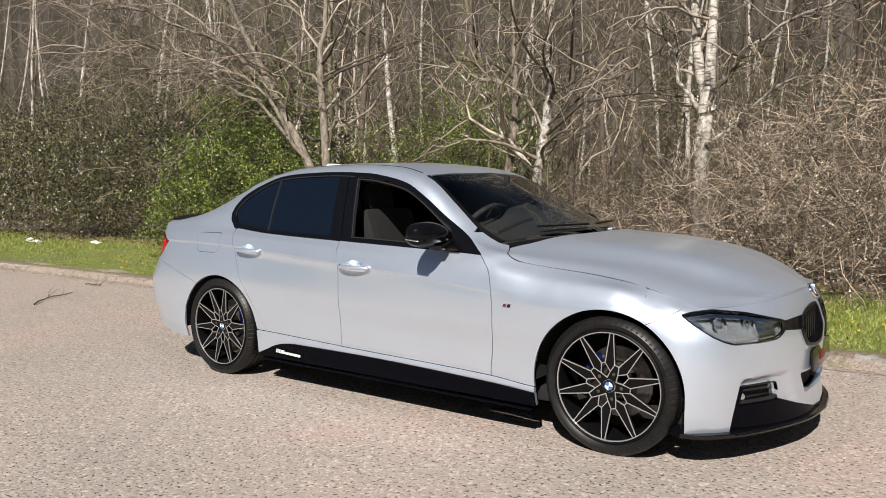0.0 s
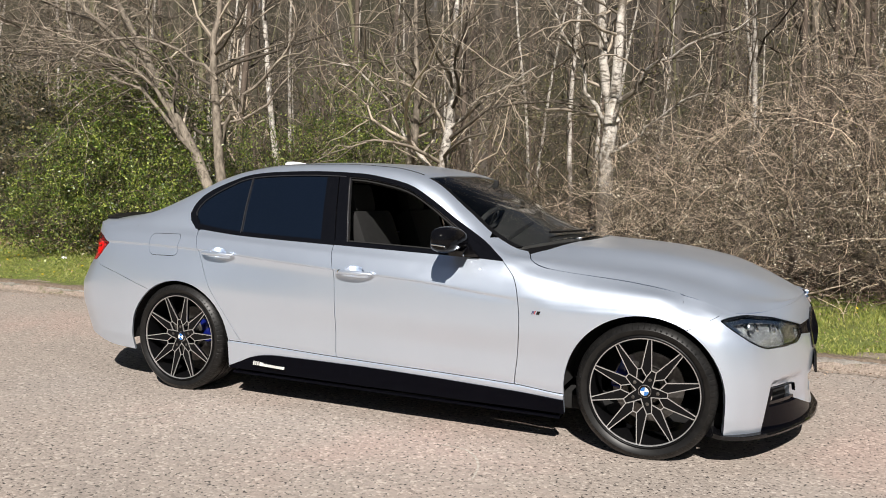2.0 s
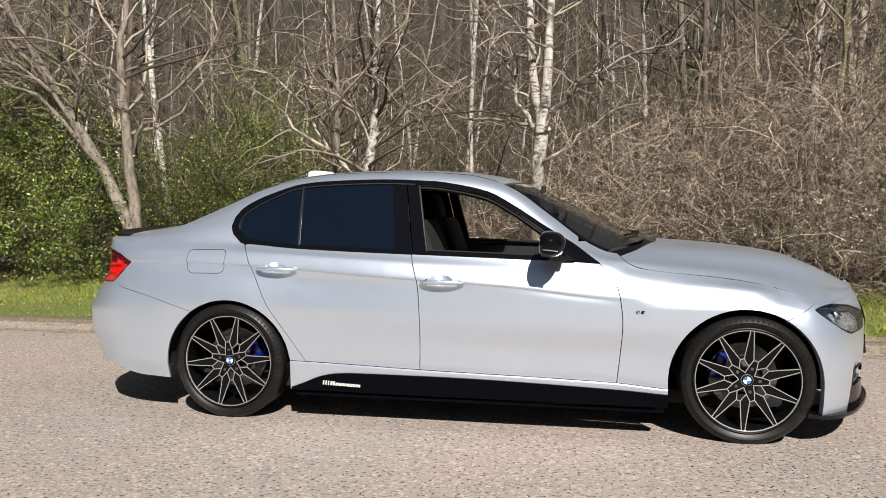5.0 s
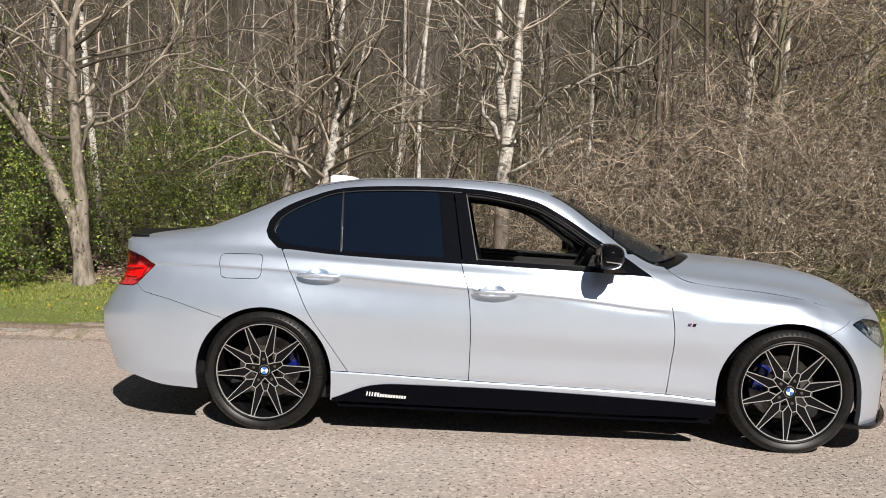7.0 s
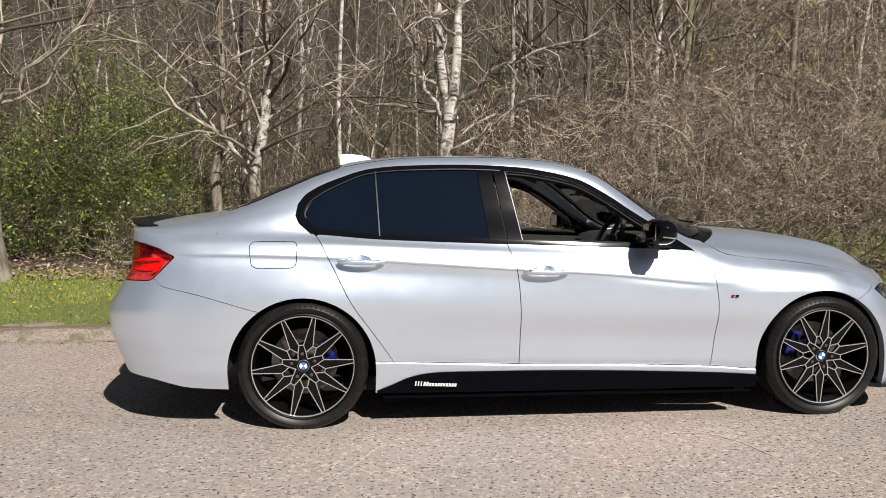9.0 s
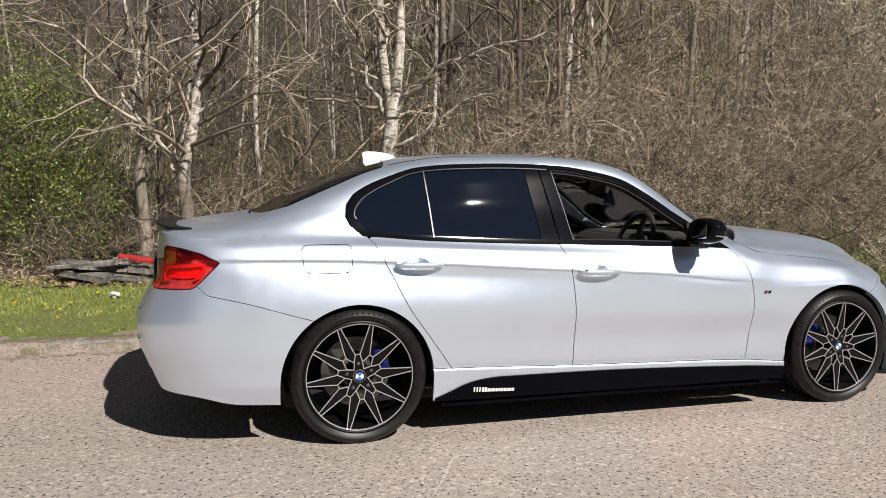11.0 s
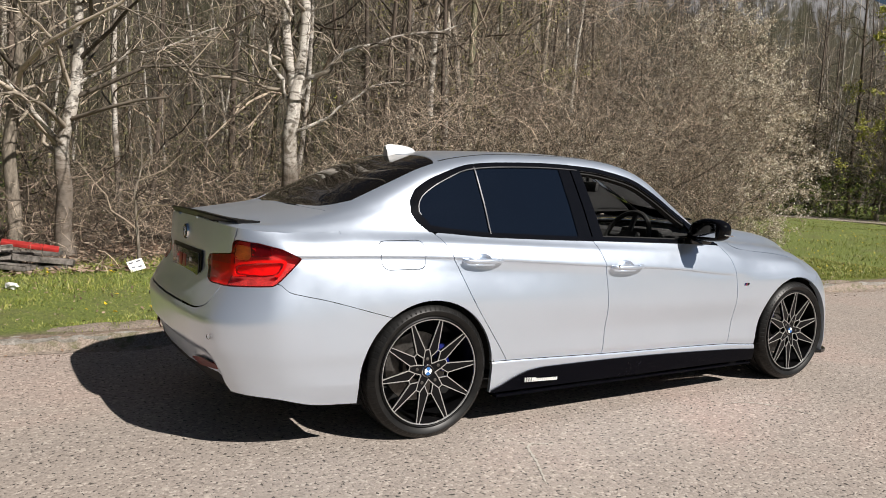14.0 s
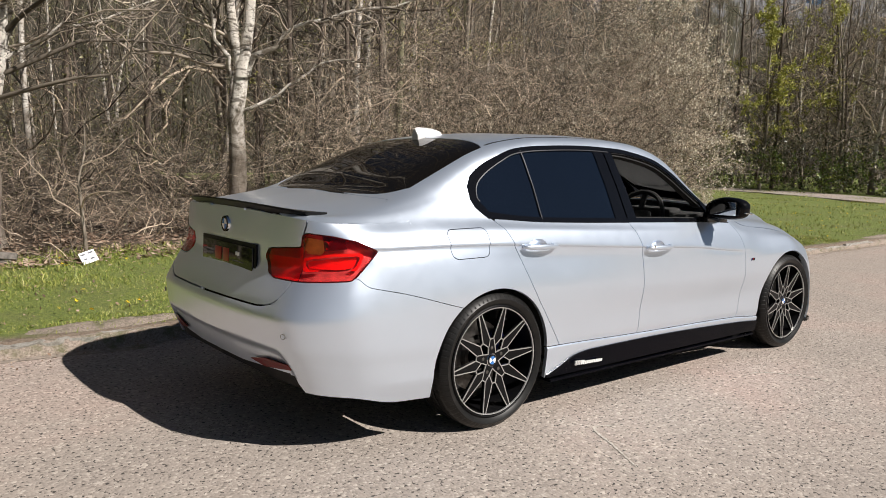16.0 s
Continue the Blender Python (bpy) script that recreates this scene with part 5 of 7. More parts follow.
def build_wheels(car):
    first = build_wheel()
    tagged(first, "black alloy wheel with machined double spokes")
    first.parent = car
    turn = {(1, 1): 4.0, (-1, 1): 48.8, (1, -1): 20.0, (-1, -1): 30.0}
    for (end, side), spin in turn.items():
        m = pose(1.405 * end, -0.782 * side, 0.326, 0, 0, 0 if side == 1 else 180) @ pose(0, 0, 0, 0, spin, 0)
        if (end, side) == (1, 1):
            first.matrix_basis = m
        else:
            copy_thing(first, m)
        bm = bm_box(0.06, 0.07, 0.15, (0, 0, 0), 0.02)
        bmesh.ops.transform(bm, matrix=pose(1.405 * end - end * 0 + 0, -0.765 * side, 0.326) @ pose(0, 0, 0, 0, -68 if end == 1 else 72, 0) @ pose(-0.0, 0, 0.135, 0, 90, 0) , verts=bm.verts)
        part("brake_caliper", bm, CALIPER_BLUE, car, "blue painted brake caliper")
        ax, az, r = ARCHES[0 if end == 1 else 1]
        liner = bmesh.new()
        rows = []
        for a in np.linspace(-0.05, math.pi + 0.05, 30):
            rr = r + 0.012
            rows.append([liner.verts.new((ax + rr * math.cos(a), -side * w, az + rr * math.sin(a))) for w in (0.845 if end == 1 else 0.878, 0.62)])
        for a, b in zip(rows, rows[1:]):
            liner.faces.new((a[0], a[1], b[1], b[0]))
        liner.faces.new([q[1] for q in rows])
        part("arch_liner", liner, UNDERBODY, car)


def door_handle(parent, x, z, side, lock):
    w = float(side_width(x, z))
    base = new("door_handle", None)
    base.parent = parent
    tagged(base, "silver bar door handle over a round recess")
    n = 22
    bm = bmesh.new()
    rings = []
    for i in range(n + 1):
        t = i / n
        u = -0.122 + 0.244 * t
        taper = 0.35 + 0.65 * min(1, 6 * t, 3.2 * (1 - t)) ** 0.6
        if t > 0.55:
            taper *= 1 - 0.35 * (t - 0.55) / 0.45
        out = 0.012 + 0.026 * math.sin(math.pi * t) ** 0.5
        rings.append([bm.verts.new((x + u, -side * (w + out + 0.009 * math.cos(a) * taper), z - 0.006 - 0.004 * t + 0.0130 * taper * math.sin(a))) for a in np.linspace(0, 2 * math.pi, 13)[:-1]])
    for a, b in zip(rings, rings[1:]):
        for j in range(12):
            bm.faces.new((a[j], a[(j + 1) % 12], b[(j + 1) % 12], b[j]))
    bm.faces.new(rings[0])
    bm.faces.new(rings[-1][::-1])
    part("handle_bar", bm, PAINT, base, "silver handle bar", sharp=60)
    for u in (-0.098, 0.098):
        part("handle_foot", bm_box(0.03, 0.03, 0.018, (x + u, -side * (w + 0.006), z - 0.005), 0.005), PAINT, base)
    if lock:
        bm = bm_lathe([(0.0, -0.003), (0.009, -0.002), (0.011, 0.003)], 20)
        bmesh.ops.transform(bm, matrix=pose(x - 0.086, -side * (w + 0.034), z - 0.003, 0, 0, 0 if side == 1 else 180), verts=bm.verts)
        part("lock", bm, CHROME, base, "chrome key lock")


AERIAL_WHITE = plain("aerial_white", (0.58, 0.57, 0.56), 0.35, 0.0, 0.04, 20)
BADGE_DARK = plain("badge_dark_blue", (0.02, 0.03, 0.12), 0.2)


def door_mirror(car, side):
    mirror = new("door_mirror", None)
    mirror.parent = car
    tagged(mirror, "gloss black door mirror with a chrome strip")
    bm = bmesh.new()
    bmesh.ops.create_uvsphere(bm, u_segments=28, v_segments=18, radius=1.0)
    for v in bm.verts:
        x, y, z = v.co
        x = max(x, -0.55) if x < 0 else x
        sq = lambda q, k: math.copysign(abs(q) ** k, q)
        inner = max(0.0, y * side)
        v.co = (0.080 * x * (1 - 0.25 * inner) + 0.03 * inner, 0.150 * sq(y, 0.74), (0.068 - 0.020 * inner) * sq(z, 0.70) - 0.016 * inner)
    bmesh.ops.transform(bm, matrix=pose(0.412, -0.962 * side, 1.014, 0, 0, 0), verts=bm.verts)
    part("mirror_cap", bm, MIRROR_BLACK, mirror, "gloss black mirror housing", sharp=50)
    part("mirror_glass", bm_box(0.004, 0.17, 0.080, (0.366, -0.970 * side, 1.014), 0.0015), CHROME, mirror, "mirror glass")
    strip = bm_box(0.075, 0.014, 0.008, (0.42, -1.104 * side, 0.990), 0.002, (0, 6, 0))
    part("mirror_strip", strip, CHROME, mirror, "thin bright strip")
    foot = bm_prism([(0.38, 0.955), (0.50, 0.955), (0.54, 0.922), (0.42, 0.918)], -0.852 * side, -0.80 * side)
    part("mirror_foot", foot, GLOSS_BLACK, mirror)
    arm = bm_box(0.085, 0.13, 0.034, (0.445, -0.875 * side, 0.955), 0.012, (side * 14, 0, 0))
    part("mirror_arm", arm, GLOSS_BLACK, mirror)


def build_cabin(car):
    floor_pan = bm_box(3.5, 1.5, 0.08, (0.0, 0, 0.20), 0.02)
    part("floor_pan", floor_pan, UNDERBODY, car)
    part("engine_bay", bm_box(0.95, 1.0, 0.5, (1.45, 0, 0.45), 0.05), UNDERBODY, car)
    part("boot_well", bm_box(0.75, 1.0, 0.55, (-1.9, 0, 0.55), 0.05), UNDERBODY, car)
    dash = bm_prism([(0.42, 0.88), (0.50, 0.945), (0.75, 0.955), (0.92, 0.93), (0.92, 0.5), (0.55, 0.5), (0.46, 0.72)], -0.64, 0.64)
    bmesh.ops.bevel(dash, geom=dash.edges[:], offset=0.02, segments=2, affect="EDGES")
    part("dashboard", dash, CABIN_BLACK, car, "black dashboard")
    part("instrument_hood", bm_box(0.14, 0.34, 0.06, (0.52, -0.37, 0.955), 0.025), CABIN_BLACK, car)
    for side in (1, -1):
        card = bm_prism([(-0.33, 0.30), (0.62, 0.30), (0.62, 0.895), (-0.33, 0.925)], -side * 0.808, -side * 0.76)
        part("door_card", card, CABIN_BLACK, car)
        rear_card = bm_prism([(-1.30, 0.50), (-0.34, 0.30), (-0.34, 0.925), (-1.36, 0.955)], -side * 0.775, -side * 0.73)
        part("rear_door_card", rear_card, CABIN_BLACK, car)
        seat = new("front_seat", None)
        seat.parent = car
        tagged(seat, "black front seat with headrest")
        y = -0.37 * side
        part("cushion", bm_box(0.52, 0.50, 0.16, (0.05, y, 0.52), 0.05, (0, -8, 0)), CABIN_BLACK, seat)
        part("backrest", bm_box(0.15, 0.48, 0.62, (-0.29, y, 0.83), 0.06, (0, -20, 0)), CABIN_BLACK, seat)
        part("headrest", bm_box(0.09, 0.27, 0.18, (-0.44, y, 1.20), 0.04, (0, -14, 0)), CABIN_BLACK, seat)
    part("rear_bench", bm_box(0.5, 1.3, 0.2, (-0.95, 0, 0.5), 0.06), CABIN_BLACK, car)
    part("rear_bench_back", bm_box(0.14, 1.3, 0.55, (-1.28, 0, 0.80), 0.05, (0, -24, 0)), CABIN_BLACK, car)
    part("parcel_shelf", bm_box(0.55, 1.3, 0.03, (-1.6, 0, 1.0), 0.01), CABIN_BLACK, car)
    part("console", bm_box(0.9, 0.20, 0.2, (0.1, 0, 0.52), 0.04), CABIN_BLACK, car)
    wheel = bmesh.new()
    rows = []
    for a in np.linspace(0, 2 * math.pi, 41)[:-1]:
        c, s = math.cos(a), math.sin(a)
        rows.append([wheel.verts.new(((0.185 + 0.016 * math.cos(b)) * c, (0.185 + 0.016 * math.cos(b)) * s, 0.016 * math.sin(b))) for b in np.linspace(0, 2 * math.pi, 9)[:-1]])
    for a, b in zip(rows, rows[1:] + rows[:1]):
        for j in range(8):
            wheel.faces.new((a[j], b[j], b[(j + 1) % 8], a[(j + 1) % 8]))
    bm_box(0.15, 0.12, 0.05, (0, 0, -0.02), 0.02, into=wheel)
    bm_box(0.35, 0.035, 0.02, (0, 0, -0.01), 0.004, into=wheel)
    bm_box(0.035, 0.18, 0.02, (0, -0.09, -0.01), 0.004, into=wheel)
    bmesh.ops.transform(wheel, matrix=pose(0.34, -0.37, 0.915, 0, -66, 0) @ pose(0, 0, 0, 0, 0, 90), verts=wheel.verts)
    part("steering_wheel", wheel, CABIN_BLACK, car, "black three-spoke steering wheel")
    part("interior_mirror", bm_box(0.03, 0.24, 0.07, (0.30, 0, 1.24), 0.015, (0, 12, 0)), CABIN_BLACK, car, "black interior mirror")
    part("mirror_stalk", bm_box(0.03, 0.03, 0.09, (0.33, 0, 1.29), 0.008), CABIN_BLACK, car)
    xs = np.linspace(-1.2, 0.15, 28)
    head = main_sheet(xs, 3).keep(lambda c: c[3] - S_RAIL)
    whole(head, "headlining", CABIN_GREY, car, "grey headlining", thick=0.0, lift=-0.028)


def build_details(car, lid, doors, back_doors):
    for i, side in enumerate((1, -1)):
        door_handle(doors[i], -0.158, 0.811, side, side == 1)
        door_handle(back_doors[i], -1.111, 0.865, side, False)
        door_mirror(car, side)
    # roof aerial
    fin = bmesh.new()
    rows = []
    for t in np.linspace(0, 1, 12):
        x = -1.235 + 0.20 * t
        h = 0.064 * (1 - t) ** 0.55 if t > 0.12 else 0.064 * (0.86 + t)
        w = 0.033 * (1 - 0.75 * t)
        z0 = float(line_at(CENTRE, np.array([x]))[0, 1]) - 0.012
        rows.append([fin.verts.new(p) for p in ((x, -w, z0), (x, -w * 0.75, z0 + h * 0.55 + 0.008), (x - 0.004, -w * 0.22, z0 + h + 0.012), (x - 0.004, w * 0.22, z0 + h + 0.012), (x, w * 0.75, z0 + h * 0.55 + 0.008), (x, w, z0))])
    for a, b in zip(rows, rows[1:]):
        for j in range(5):
            fin.faces.new((a[j], b[j], b[j + 1], a[j + 1]))
    fin.faces.new(rows[0][::-1])
    fin.faces.new(rows[-1])
    part("roof_aerial", fin, AERIAL_WHITE, car, "white shark-fin roof aerial", sharp=50)
    # lip spoiler on the boot
    lip = bmesh.new()
    rows = []
    for y in np.linspace(-0.62, 0.62, 41):
        f = abs(y) / 0.62
        x = -2.338 + 0.012 * f**2 + 0.075 * f**5
        z = 1.030 + 0.005 * (1 - f)
        up = 0.030 * (1 - 0.7 * f**4)
        rows.append([lip.verts.new(p) for p in ((x + 0.085, y, z + 0.010 - 0.004 * f), (x + 0.02, y, z + up * 0.75), (x - 0.018, y, z + up), (x - 0.020, y, z + up - 0.008), (x + 0.004, y, z - 0.012), (x + 0.085, y, z - 0.006))])
    for a, b in zip(rows, rows[1:]):
        for j in range(6):
            lip.faces.new((a[j], b[j], b[(j + 1) % 6], a[(j + 1) % 6]))
    lip.faces.new(rows[0])
    lip.faces.new(rows[-1][::-1])
    part("lip_spoiler", lip, SATIN_BLACK, lid, "satin black boot lip spoiler")
    # plate and emblem at the tail
    plate = bm_box(0.012, 0.56, 0.118, (-2.363, -0.035, 0.802), 0.004, (0, 2, 0))
    board = part("number_plate", plate, GLOSS_BLACK, lid, "black plate with red and white bars")
    for y, z, w, h, m in ((0.055, 0.802, 0.07, 0.062, LETTER_RED), (-0.035, 0.802, 0.065, 0.062, LETTER_RED), (-0.165, 0.819, 0.04, 0.018, WHITE_PLASTIC), (-0.165, 0.784, 0.12, 0.005, CABIN_GREY)):
        part("plate_bar", bm_box(0.003, w, h, (-2.3700, y, z), 0.001, (0, 2, 0)), m, board)
    part("plate_holder", bm_box(0.008, 0.60, 0.15, (-2.357, -0.035, 0.802), 0.003, (0, 2, 0)), SATIN_BLACK, lid)
    part("rear_emblem_base", bm_lathe([(0.0, -0.008), (0.037, -0.006), (0.041, 0.004)], 36, into=None), CHROME, lid).matrix_basis = pose(-2.352, 0, 0.945, 0, 0, -90)
    base = [o for o in lid.children if o.name.startswith("rear_emblem_base")][0]
    emblem(base, 0.039, lambda u, v: (u, -0.0085, v))
    nose = part("front_emblem_base", bm_lathe([(0.0, -0.008), (0.037, -0.006), (0.041, 0.004)], 36), CHROME, car)
    nose.matrix_basis = pose(2.118, 0, 0.738, 0, 0, 90) @ pose(0, 0, 0, -32, 0, 0)
    emblem(nose, 0.039, lambda u, v: (u, -0.0085, v))
    front_plate = part("front_plate", bm_box(0.012, 0.46, 0.11, (2.166, 0, 0.425), 0.004, (0, -4, 0)), GLOSS_BLACK, car, "black front plate with a red bar")
    part("plate_bar", bm_box(0.004, 0.12, 0.045, (2.1735, 0, 0.425), 0.001, (0, -4, 0)), LAMP_DEEP_RED, front_plate)
    # small badges on the wing and the skirt
    for k, (m, w) in enumerate(((BADGE_DARK, 0.004), (BADGE_DARK, 0.004), (BADGE_RED, 0.004), (GLOSS_BLACK, 0.016))):
        x = 0.852 + k * 0.0065 + (0.005 if k == 3 else 0)
        wd = float(side_width(0.872, 0.665))
        o = bm_prism([(x - 0.004, 0.658), (x - 0.004 + w, 0.658), (x + 0.002 + w, 0.674), (x + 0.002, 0.674)], -wd - 0.004, -wd + 0.003)
        part("wing_badge", o, m, car)
    y = -0.897
    for k in range(15):
        x = -0.838 + k * 0.0145
        wide, tall = (0.0062, 0.022) if k < 3 else (0.0105, 0.020 if k in (3, 4) else 0.014)
        o = bm_prism([(x, 0.218 - 0.0006 * k), (x + wide, 0.218 - 0.0006 * k), (x + wide + 0.003, 0.218 + tall - 0.0006 * k), (x + 0.003, 0.218 + tall - 0.0006 * k)], y - 0.004, y + 0.004)
        part("skirt_bar", o, WHITE_PLASTIC, car)
    for side in (1, -1):
        pipe = bm_lathe([(0.036, 0.0), (0.042, 0.0), (0.042, 0.12), (0.034, 0.12), (0.034, 0.01)], 28)
        bmesh.ops.transform(pipe, matrix=pose(-2.20, 0.47 if side == 1 else 0.38, 0.275, 0, 0, -90), verts=pipe.verts)
        part("exhaust_pipe", pipe, CHROME, car, "chrome exhaust pipe")
        wiper = bm_box(0.018, 0.44, 0.012, (0.865, -0.265, 1.047) if side == 1 else (0.88, 0.28, 1.047), 0.004, (0, 0, -13 if side == 1 else 11))
        part("wiper", wiper, SATIN_BLACK, car, "black windscreen wiper")
        sensor = bm_lathe([(0.0100, -0.0005), (0.0112, -0.0015), (0.0122, 0.001), (0.0118, 0.004)], 20)
        bmesh.ops.transform(sensor, matrix=pose(-2.409, -side * 0.681, 0.535, 0, 0, -side * 62 if side == 1 else -118), verts=sensor.verts)
        part("parking_sensor", sensor, CABIN_GREY, car)


car = tagged(new("car", None), "silver saloon car parked on the road beside the kerb", "car")
car_lid, car_doors, car_back_doors = build_body(car)
build_wheels(car)
build_cabin(car)
build_details(car, car_lid, car_doors, car_back_doors)

# ---- the woods ----
def unit(v):
    return v / (np.linalg.norm(v, axis=-1, keepdims=True) + 1e-9)


def wander(rng, start, way, length, n, bend=0.25, lift=0.0):
    """Crooked polylines, many at once: starts and ways (m, 3), lengths (m,)."""
    start, d = np.atleast_2d(start).astype(float), unit(np.atleast_2d(way).astype(float))
    length = np.broadcast_to(length, len(start))
    pts = [start]
    for _ in range(n - 1):
        d = unit(d + rng.normal(0, bend, d.shape) / math.sqrt(n) + np.array([0, 0, lift / n]))
        pts.append(pts[-1] + d * (length / (n - 1))[:, None])
    return np.stack(pts, 1)


def along(paths, which, t):
    """Points and directions at the fractions t of the chosen polylines."""
    n = paths.shape[1]
    f = np.clip(t, 0, 0.9999) * (n - 1)
    i = f.astype(int)
    a, b = paths[which, i], paths[which, i + 1]
    return a + (f - i)[:, None] * (b - a), unit(b - a)


def leave(rng, way, spread, up=0.2):
    """Directions that leave the given ones by about the given slope."""
    side = rng.normal(0, 1, way.shape)
    side = unit(side - way * (side * way).sum(1, keepdims=True))
    return way + side * np.reshape(spread, (-1, 1)) + np.array([0, 0, up])


def taper(r0, n, end=0.3):
    return np.reshape(r0, (-1, 1)) * np.linspace(1, end, n)


def branch_out(rng, limbs, limb_r, limb_len, twigs, fine, thin=0.0022, droop=0.05):
    """Tubes of limbs with twigs and sprigs on them."""
    m = len(limbs)
    pieces = [tubes(limbs, taper(limb_r, limbs.shape[1], 0.22), 5)]
    if twigs:
        which = np.repeat(np.arange(m), twigs)
        p, w = along(limbs, which, rng.uniform(0.15, 1.0, len(which)))
        length = limb_len[which] * rng.uniform(0.20, 0.50, len(which))
        tw = wander(rng, p, leave(rng, w, rng.uniform(0.5, 1.3, len(which)), droop), length, 5, 0.9, -0.05)
        pieces.append(tubes(tw, taper(limb_r[which] * 0.26 + thin * 0.7, 5, 0.4), 3))
        if fine:
            sub = np.repeat(np.arange(len(tw)), fine)
            p, w = along(tw, sub, rng.uniform(0.1, 1.0, len(sub)))
            sp = wander(rng, p, leave(rng, w, rng.uniform(0.5, 1.2, len(sub)), 0.03), length[sub] * rng.uniform(0.25, 0.6, len(sub)), 3, 0.4)
            pieces.append(tubes(sp, taper(thin * rng.uniform(0.8, 1.4, len(sub)), 3, 0.5), 3))
    return pieces


def grow_tree(seed, height=9.0, radius=0.09, lean=(0, 0), limbs=16, twigs=7, fine=4, first=0.18, spread=1.1, limb_len=0.36, crook=0.12, droop=-0.15, trunks=(), boughs=()):
    """Trunk tubes and crown tubes of a bare tree at the origin. trunks and boughs: knots (x, y, z) with a radius, for those whose line is known."""
    rng = np.random.default_rng(seed)
    bole, crown, paths, radii = [], [], [], []
    for knots, r0 in trunks:
        k = np.array(knots, float)
        path = smooth(np.arange(len(k)), k, np.linspace(0, len(k) - 1, 14)) + rng.normal(0, 0.012, (14, 3))
        paths.append(path)
        radii.append(r0)
    if not trunks:
        paths.append(wander(rng, [(0, 0, -0.1)], [(lean[0], lean[1], 1.0)], height, 14, crook)[0])
        radii.append(radius)
    t = np.linspace(0, 1, 14)
    for path, r0 in zip(paths, radii):
        rad = r0 * ((1 - t) ** 0.8 * 0.9 + 0.08)
        rad[0] *= 1.3
        bole.append(tubes(path[None], rad[None], 9))
    for knots, r0 in boughs:
        k = np.array(knots, float)
        path = smooth(np.arange(len(k)), k, np.linspace(0, len(k) - 1, 11)) + rng.normal(0, 0.028, (11, 3))
        bole.append(tubes(path[None], taper(r0 * 1.1, 11, 0.25), 6))
        size = np.array([np.linalg.norm(np.diff(k, axis=0), axis=1).sum()])
        crown += branch_out(rng, path[None], np.array([r0 * 0.6]), size * 0.8, 22, fine)
        side_n = 8
        p, w = along(path[None], np.zeros(side_n, int), rng.uniform(0.3, 0.95, side_n))
        ln = size[0] * rng.uniform(0.25, 0.5, side_n)
        crown += branch_out(rng, wander(rng, p, leave(rng, w, 1.0, -0.05), ln, 7, 0.8, -0.2), np.full(side_n, r0 * 0.4), ln, 7, fine)
    each = max(1, limbs // len(paths))
    for path, r0 in zip(paths, radii):
        at = first + (0.97 - first) * (np.arange(each) + rng.random(each)) / each
        p, w = along(path[None], np.zeros(each, int), at)
        length = height * limb_len * (1.12 - at) * rng.uniform(0.55, 1.25, each) + 0.3
        ls = wander(rng, p, leave(rng, w, spread * rng.uniform(0.6, 1.8, each), rng.uniform(-0.25, 0.3)), length, 7, 0.8, droop)
        crown += branch_out(rng, ls, r0 * 0.34 * (1.15 - at) * rng.uniform(0.6, 1.2, each) + 0.004, length, twigs, fine)
    return join(*bole), join(*crown)


def tree(name, seed, at, bark, twig, label, turn=0.0, group="", **shape):
    ob = tagged(new(name, None), label, "tree", group)
    bole, crown = grow_tree(seed, **shape)
    part("trunk", quick_mesh("trunk", *bole, bark), bark, ob)
    tagged(part("crown", quick_mesh("crown", *crown, twig), twig, ob), kind="stuff")
    x, y = at
    ob.matrix_basis = pose(x, y, float(ground_height(x, y)) - 0.02, 0, 0, turn)
    return ob


def leaf_quads(rng, centres, size, flat=0.0):
    """Small folded leaves at random turns."""
    m = len(centres)
    a = rng.normal(0, 1, (m, 3))
    a[:, 2] *= 1 - flat
    a = unit(a)
    b = unit(np.cross(a, rng.normal(0, 1, (m, 3)) if flat < 0.5 else np.array([0, 0, 1.0]) + rng.normal(0, 0.35, (m, 3))))
    n = np.cross(a, b)
    s = size * rng.uniform(0.6, 1.4, (m, 1))
    c = np.asarray(centres)
    v = np.stack([c - a * s, c + b * s * 0.45 + n * s * 0.12, c + a * s, c - b * s * 0.45 + n * s * 0.12], 1)
    return v.reshape(-1, 3), np.arange(m * 4).reshape(m, 4)


